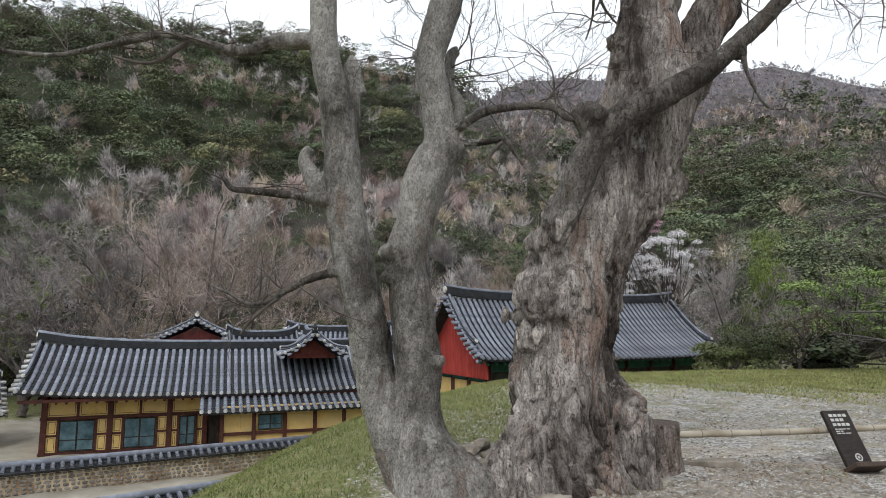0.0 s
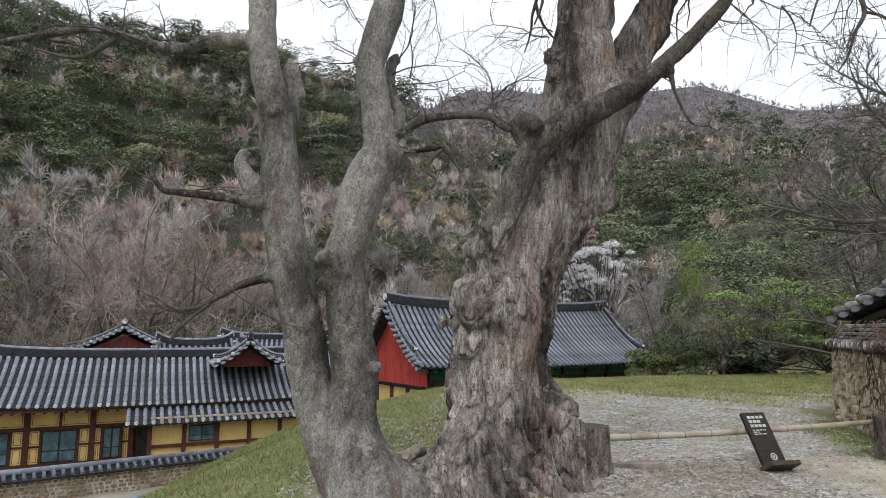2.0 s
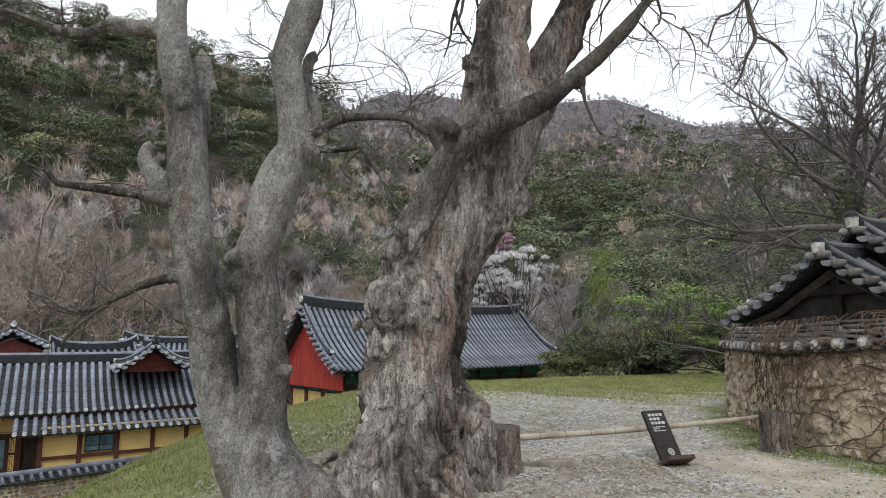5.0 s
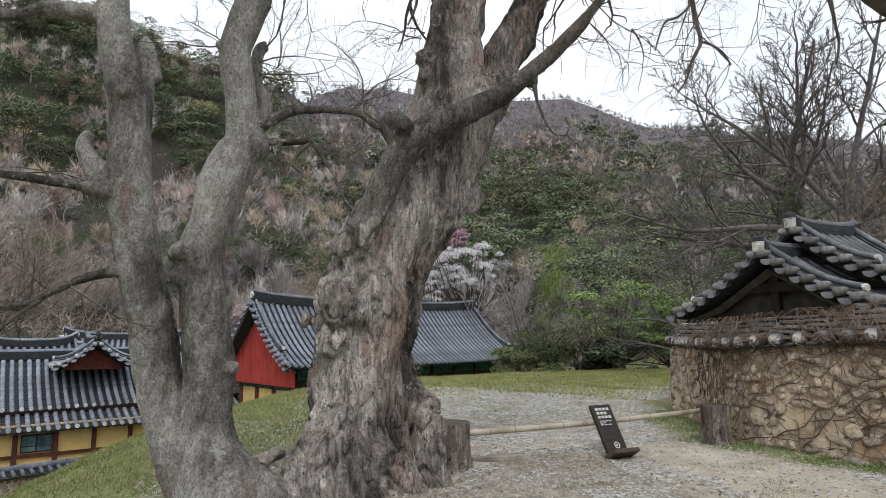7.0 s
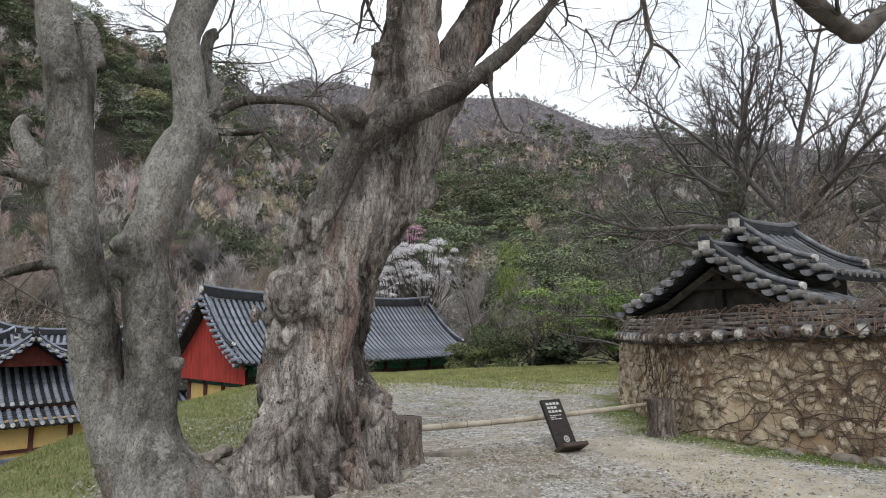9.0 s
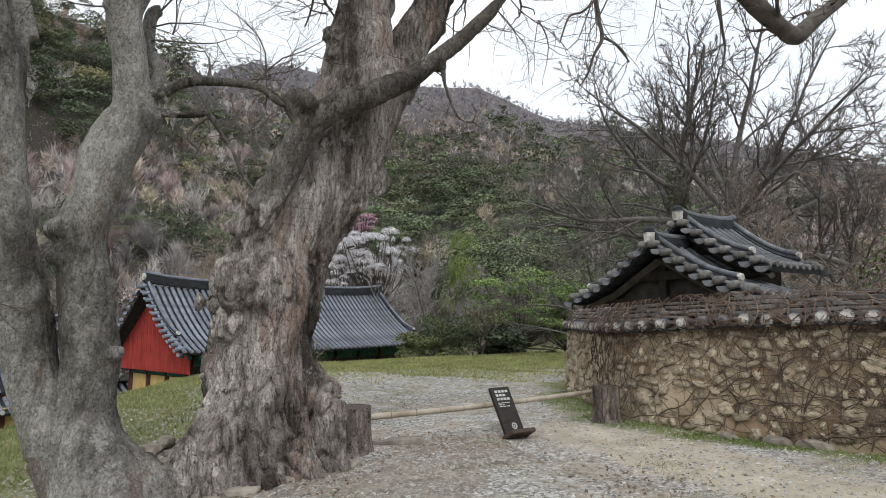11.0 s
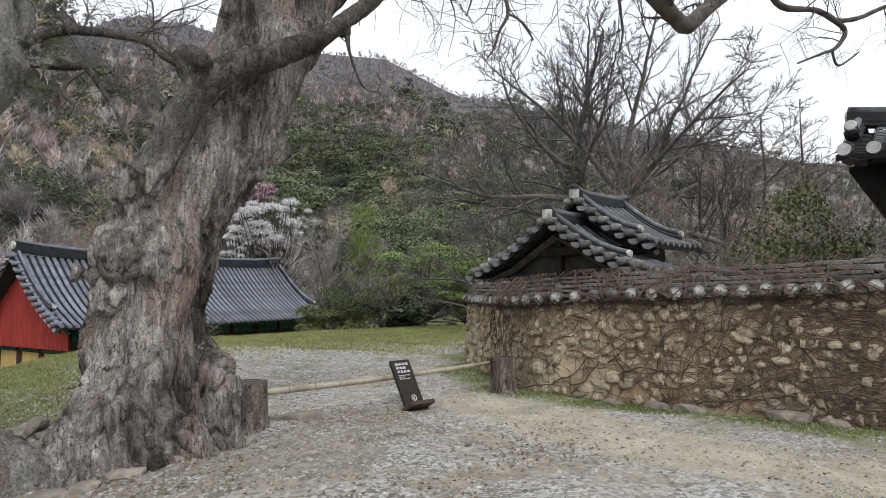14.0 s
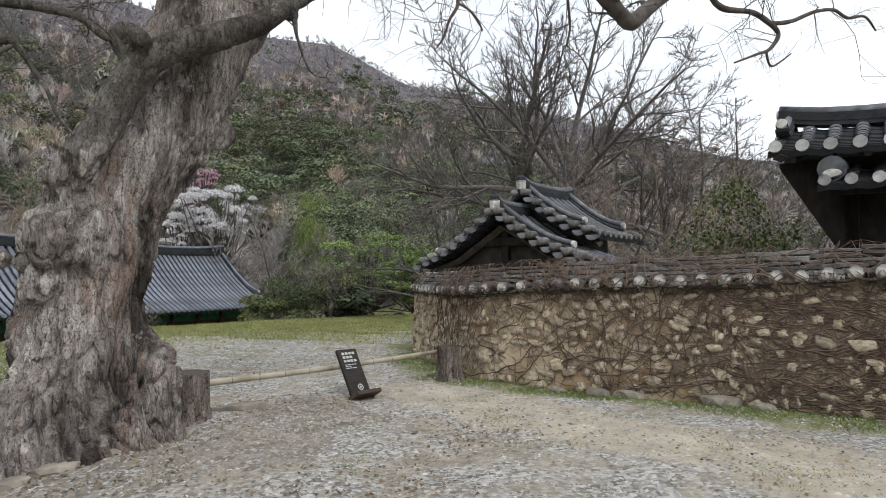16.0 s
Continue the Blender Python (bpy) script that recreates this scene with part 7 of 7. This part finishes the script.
def ground_scatter():
    rng = np.random.default_rng(77)
    on_path = lambda x, y: (edge_distance(x, y) < -0.1) & (wall_distance(x, y) > 0.1) & (x < 8.6)
    pebbles("loose_gravel", ground_rows(52000, -1, 9, 0.6, 12, rng, on_path), 0.006, 0.030, M_PEBBLE, "loose grey gravel on the path", rng)
    pebbles("edge_rubble", ground_rows(16000, 0.2, 4.2, 3.6, 7.6, rng, lambda x, y: np.abs(y - (4.9 + 0.42 * x) + 0.3 * np.sin(x * 3)) < 0.95), 0.010, 0.042, M_ROCK, "stony rubble beside the great trunk", rng)
    pebbles("far_gravel", ground_rows(20000, 1, 16, 11, 18, rng, on_path), 0.012, 0.04, M_PEBBLE, "pale gravel spread over the far path", rng)
    litter = ground_rows(30000, -1, 8, 0.8, 12, rng, lambda x, y: on_path(x, y) & (rng.uniform(size=x.shape) < 1.0 - 0.8 * smooth(4.2, 5.5, x)) & ((np.sin(x * 1.9 + y) + np.cos(y * 2.3 - x) + rng.normal(size=x.shape) * 0.8) > 0.3))
    v, t = leaves(litter + np.array([0, 0, 0.012]), np.tile(np.array([0, 0, 2.0]), (len(litter), 1)), rng.uniform(0.008, 0.026, len(litter)), rng)
    tagged(new("leaf_litter", bulk_mesh("leaf_litter", v, t, M_LITTER)), "brown fallen leaves scattered on gravel", "leaves", kind="stuff")
    bank = ground_rows(80000, -9, 3, 2, 19, rng, lambda x, y: ((edge_distance(x, y) > -0.5) | ((x < 1.5) & (y > 7.4))) & (edge_distance(x, y) < 6))
    blades("bank_grass", bank, 0.07, 0.010, M_GRASS, "short mossy grass on the bank", rng)
    blades("bank_straw", bank[::2] + np.array([0.01, 0.01, 0]), 0.08, 0.008, M_DRYGRASS, "dry straw in the bank's grass", rng)
    lawn = ground_rows(110000, 0, 28, 13, 26.5, rng, lambda x, y: (rng.uniform(size=x.shape) < smooth(14, 20.5, y + 0.15 * x + 1.2 * np.sin(x * 0.9) + 1.0 * np.sin(x * 2.3 + y))) & (edge_distance(x, y) < 1.5))
    blades("lawn_grass", lawn, 0.08, 0.022, M_LAWN, "rough grass at the terrace's edge", rng)
    blades("lawn_straw", lawn[::2] + np.array([0.02, 0, 0]), 0.09, 0.020, M_DRYGRASS, "dry straw in the rough grass", rng)
    foot = ground_rows(60000, 6, 9, -2, 11, rng, lambda x, y: (wall_distance(x, y) < 0.95) & (rng.uniform(size=x.shape) < smooth(1.0, 0.2, wall_distance(x, y) + 0.25 * np.sin(y * 3.1) + 0.15 * np.sin(y * 7))) & (wall_distance(x, y) > 0.08))
    blades("verge_grass", foot, 0.05, 0.009, M_GRASS, "green weeds along the wall's foot", rng)
    tufts = ground_rows(42000, 0, 8, 0.8, 14, rng, lambda x, y: on_path(x, y) & ((np.sin(x * 2.7 + 1.3 * y) * np.cos(y * 3.1 - 0.6 * x) + 0.5 * np.sin(x * 7.3) * np.sin(y * 6.1)) > 0.58))
    blades("path_weeds", tufts, 0.03, 0.007, M_GRASS, "small weeds growing through the gravel", rng)


ground_scatter()


# ---- stones, tiles and ivy of the garden wall, piece by piece ----
def clothe_garden_wall():
    rng = random.Random(9)
    fr = wall_frames(0.02)
    total = fr[-1][0]

    def at(s, z, off=0.0):
        q = fr[max(0, min(len(fr) - 1, int(s / 0.02)))]
        o = q[3] if q[3].dot(Vector((-1, -0.2))) >= 0 else -q[3]
        k = (z + 0.15) / (wall_top(s) + 0.15)
        p = q[1] + o * (0.10 * (1 - k) + off)
        return Vector((p.x, p.y, z)), q[2], o

    protos = []
    for i in range(14):
        me = stone_shape(1, 1, 1, i * 7 + 1).mesh("stone", True)
        me.materials.append(M_STONE)
        protos.append(me)
    made, rest = 0, Shape()
    z = 0.02
    while z < 1.60:
        h, s = rng.uniform(0.09, 0.16), 0.2 + rng.uniform(0, 0.2)
        while s < 17:
            l = rng.choice((rng.uniform(0.07, 0.16), rng.uniform(0.12, 0.34)))
            dense = 0.78 + 0.2 * min(1, max(0, (s - 7.2) / 2.0))
            if rng.random() < dense and z + h < wall_top(s) + 0.03:
                p, t, o = at(s + l / 2, z + h / 2 + rng.uniform(-0.045, 0.045), rng.uniform(-0.025, 0.008))
                tilt = rng.uniform(-0.4, 0.4)
                m = Matrix.Translation(p) @ Matrix((( t.x, o.x, 0, 0), (t.y, o.y, 0, 0), (0, 0, 1, 0), (0, 0, 0, 1))) @ Matrix.Rotation(tilt, 4, "Y") @ Matrix.Diagonal((l * 0.56, 0.068, h * rng.uniform(0.45, 0.8), 1))
                if made < 300 and 4.0 < s < 11.5:
                    ob = part("stone", rng.choice(protos), M_STONE, GARDEN_WALL, m=m)
                    made += 1
                else:
                    me = protos[rng.randrange(14)]
                    rest.add([m @ v.co for v in me.vertices], [tuple(f.vertices) for f in me.polygons])
            s += l + rng.uniform(0.02, 0.07)
        z += h + 0.012
    part("stone_rest", rest, M_STONE, GARDEN_WALL, "further rubble stones", kind="stuff")
    # coping: stacked slate-like tiles over a row of round tiles with mortar ends
    for row in range(5):
        s = 0.1
        while s < 18:
            l = rng.uniform(0.28, 0.62)
            th = rng.uniform(0.034, 0.058)
            zz = wall_top(s) + 0.10 + row * 0.066
            p, t, o = at(s + l / 2, wall_top(s) - 0.01, -0.10 - row * 0.05 + rng.uniform(-0.02, 0.02))
            m = Matrix.Translation((p.x, p.y, zz)) @ Matrix(((t.x, o.x, 0, 0), (t.y, o.y, 0, 0), (0, 0, 1, 0), (0, 0, 0, 1))) @ Matrix.Rotation(rng.uniform(-0.05, 0.05), 4, "Y") @ Matrix.Rotation(rng.uniform(-0.07, 0.07), 4, "Z")
            part("coping_tile", Shape().box((-l / 2, -0.2, -th / 2), (l / 2, 0.16, th / 2), bevel=0.006), M_SLATE, GARDEN_WALL, m=m)
            s += l + rng.uniform(-0.02, 0.02)
    s = 0.3
    tile = Shape()
    tile.tube([(0, -0.38, 0.05), (0, 0.13, 0.0)], [0.075, 0.085], 10)
    tm = tile.mesh("round_tile", True)
    tm.materials.append(M_TILE_NEAR)
    plug = Shape().tube([(0, 0.115, 0.0), (0, 0.145, 0.0)], [0.088, 0.07], 10)
    plug.tube([(0, 0.14, 0.002), (0, 0.158, 0.004)], [0.068, 0.035], 8)
    pm = plug.mesh("mortar_plug", True)
    pm.materials.append(M_MORTAR)
    trough = Shape()
    for k in range(9):
        a = math.pi * (1 + k / 8)
        trough.v += [(math.cos(a) * 0.15, yy, math.sin(a) * 0.055 + 0.0) for yy in (-0.3, 0.15)] + [(math.cos(a) * 0.15, yy, math.sin(a) * 0.055 + 0.018) for yy in (0.15, -0.3)]
    for k in range(8):
        for e in range(4):
            trough.f.append((4 * k + e, 4 * k + (e + 1) % 4, 4 * k + 4 + (e + 1) % 4, 4 * k + 4 + e))
    um = trough.mesh("trough_tile", True)
    um.materials.append(M_TILE_DARK)
    while s < 18:
        p, t, o = at(s, wall_top(s), 0.0)
        m = Matrix.Translation((p.x, p.y, wall_top(s) + 0.05 + rng.uniform(-0.012, 0.012))) @ Matrix(((t.x, o.x, 0, 0), (t.y, o.y, 0, 0), (0, 0, 1, 0), (0, 0, 0, 1))) @ Matrix.Rotation(rng.uniform(-0.14, 0.14), 4, "Z")
        ob = part("round_tile", tm, M_TILE_NEAR, GARDEN_WALL, m=m)
        if rng.random() < 0.85:
            part("mortar_plug", pm, M_MORTAR, ob, "pale mortar plug")
        p, t, o = at(s + 0.14, wall_top(s), 0.0)
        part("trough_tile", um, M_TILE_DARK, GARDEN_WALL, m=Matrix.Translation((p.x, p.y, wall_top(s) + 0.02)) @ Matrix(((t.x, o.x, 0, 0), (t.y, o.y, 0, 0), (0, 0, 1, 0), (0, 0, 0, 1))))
        s += 0.285 + rng.uniform(-0.02, 0.02)

    def creeper(s, z, ds, dz, n, r, curl):
        pts = []
        for i in range(n):
            lim = wall_top(s)
            if z > lim - 0.02:
                k = z - lim
                out = 0.17 - max(0, k - 0.06) * 0.75
                p, t, o = at(s, lim - 0.01, out)
                p.z = min(z, lim + 0.46)
            else:
                p, t, o = at(s, max(z, 0.0), 0.035 + 0.02 * rng.random())
            pts.append(p)
            a = math.atan2(dz, ds) + rng.uniform(-curl, curl)
            L = math.hypot(ds, dz)
            ds, dz = math.cos(a) * L, math.sin(a) * L
            if z < 0.05:
                dz = abs(dz)
            if z > lim + 0.44:
                dz = -abs(dz)
            s, z = min(max(s + ds, 0.2), 17.5), z + dz
        ivy.tube(pts, [r * (1 - 0.6 * i / n) for i in range(n)], 4, False)

    ivy = Shape()
    for i in range(1150):
        s = rng.uniform(3.8, 15.5) if i < 780 else rng.uniform(7.0, 15.5)
        flat = rng.random() < min(0.8, max(0.1, (s - 7) / 5))
        L = rng.uniform(0.06, 0.1)
        a = rng.choice((-1, 1)) * rng.uniform(0.05, 0.5) if flat else rng.uniform(0.4, 2.7)
        creeper(s, rng.uniform(0, 1.45), math.cos(a) * L * rng.choice((-1, 1)), math.sin(a) * L, rng.randint(7, 20), rng.choice((0.0035, 0.004, 0.005, 0.006, 0.010)), 0.42)
    for i in range(640):
        s = rng.uniform(9.3, 16.5)
        L = rng.uniform(0.06, 0.11)
        a = rng.uniform(-0.5, 0.5)
        creeper(s, rng.uniform(0, 1.5) ** 1.0, math.cos(a) * L * rng.choice((-1, 1)), math.sin(a) * L, rng.randint(7, 16), rng.choice((0.005, 0.006, 0.008, 0.011)), 0.4)
    for i in range(150):
        s = rng.uniform(1.5, 16)
        creeper(s, wall_top(s) + rng.uniform(-0.05, 0.42), rng.choice((-1, 1)) * 0.07, rng.uniform(-0.03, 0.03), rng.randint(8, 18), rng.choice((0.004, 0.006, 0.01)), 0.5)
    part("ivy", ivy, M_VINE, GARDEN_WALL, "tangle of dry leafless ivy stems", kind="stuff")


clothe_garden_wall()
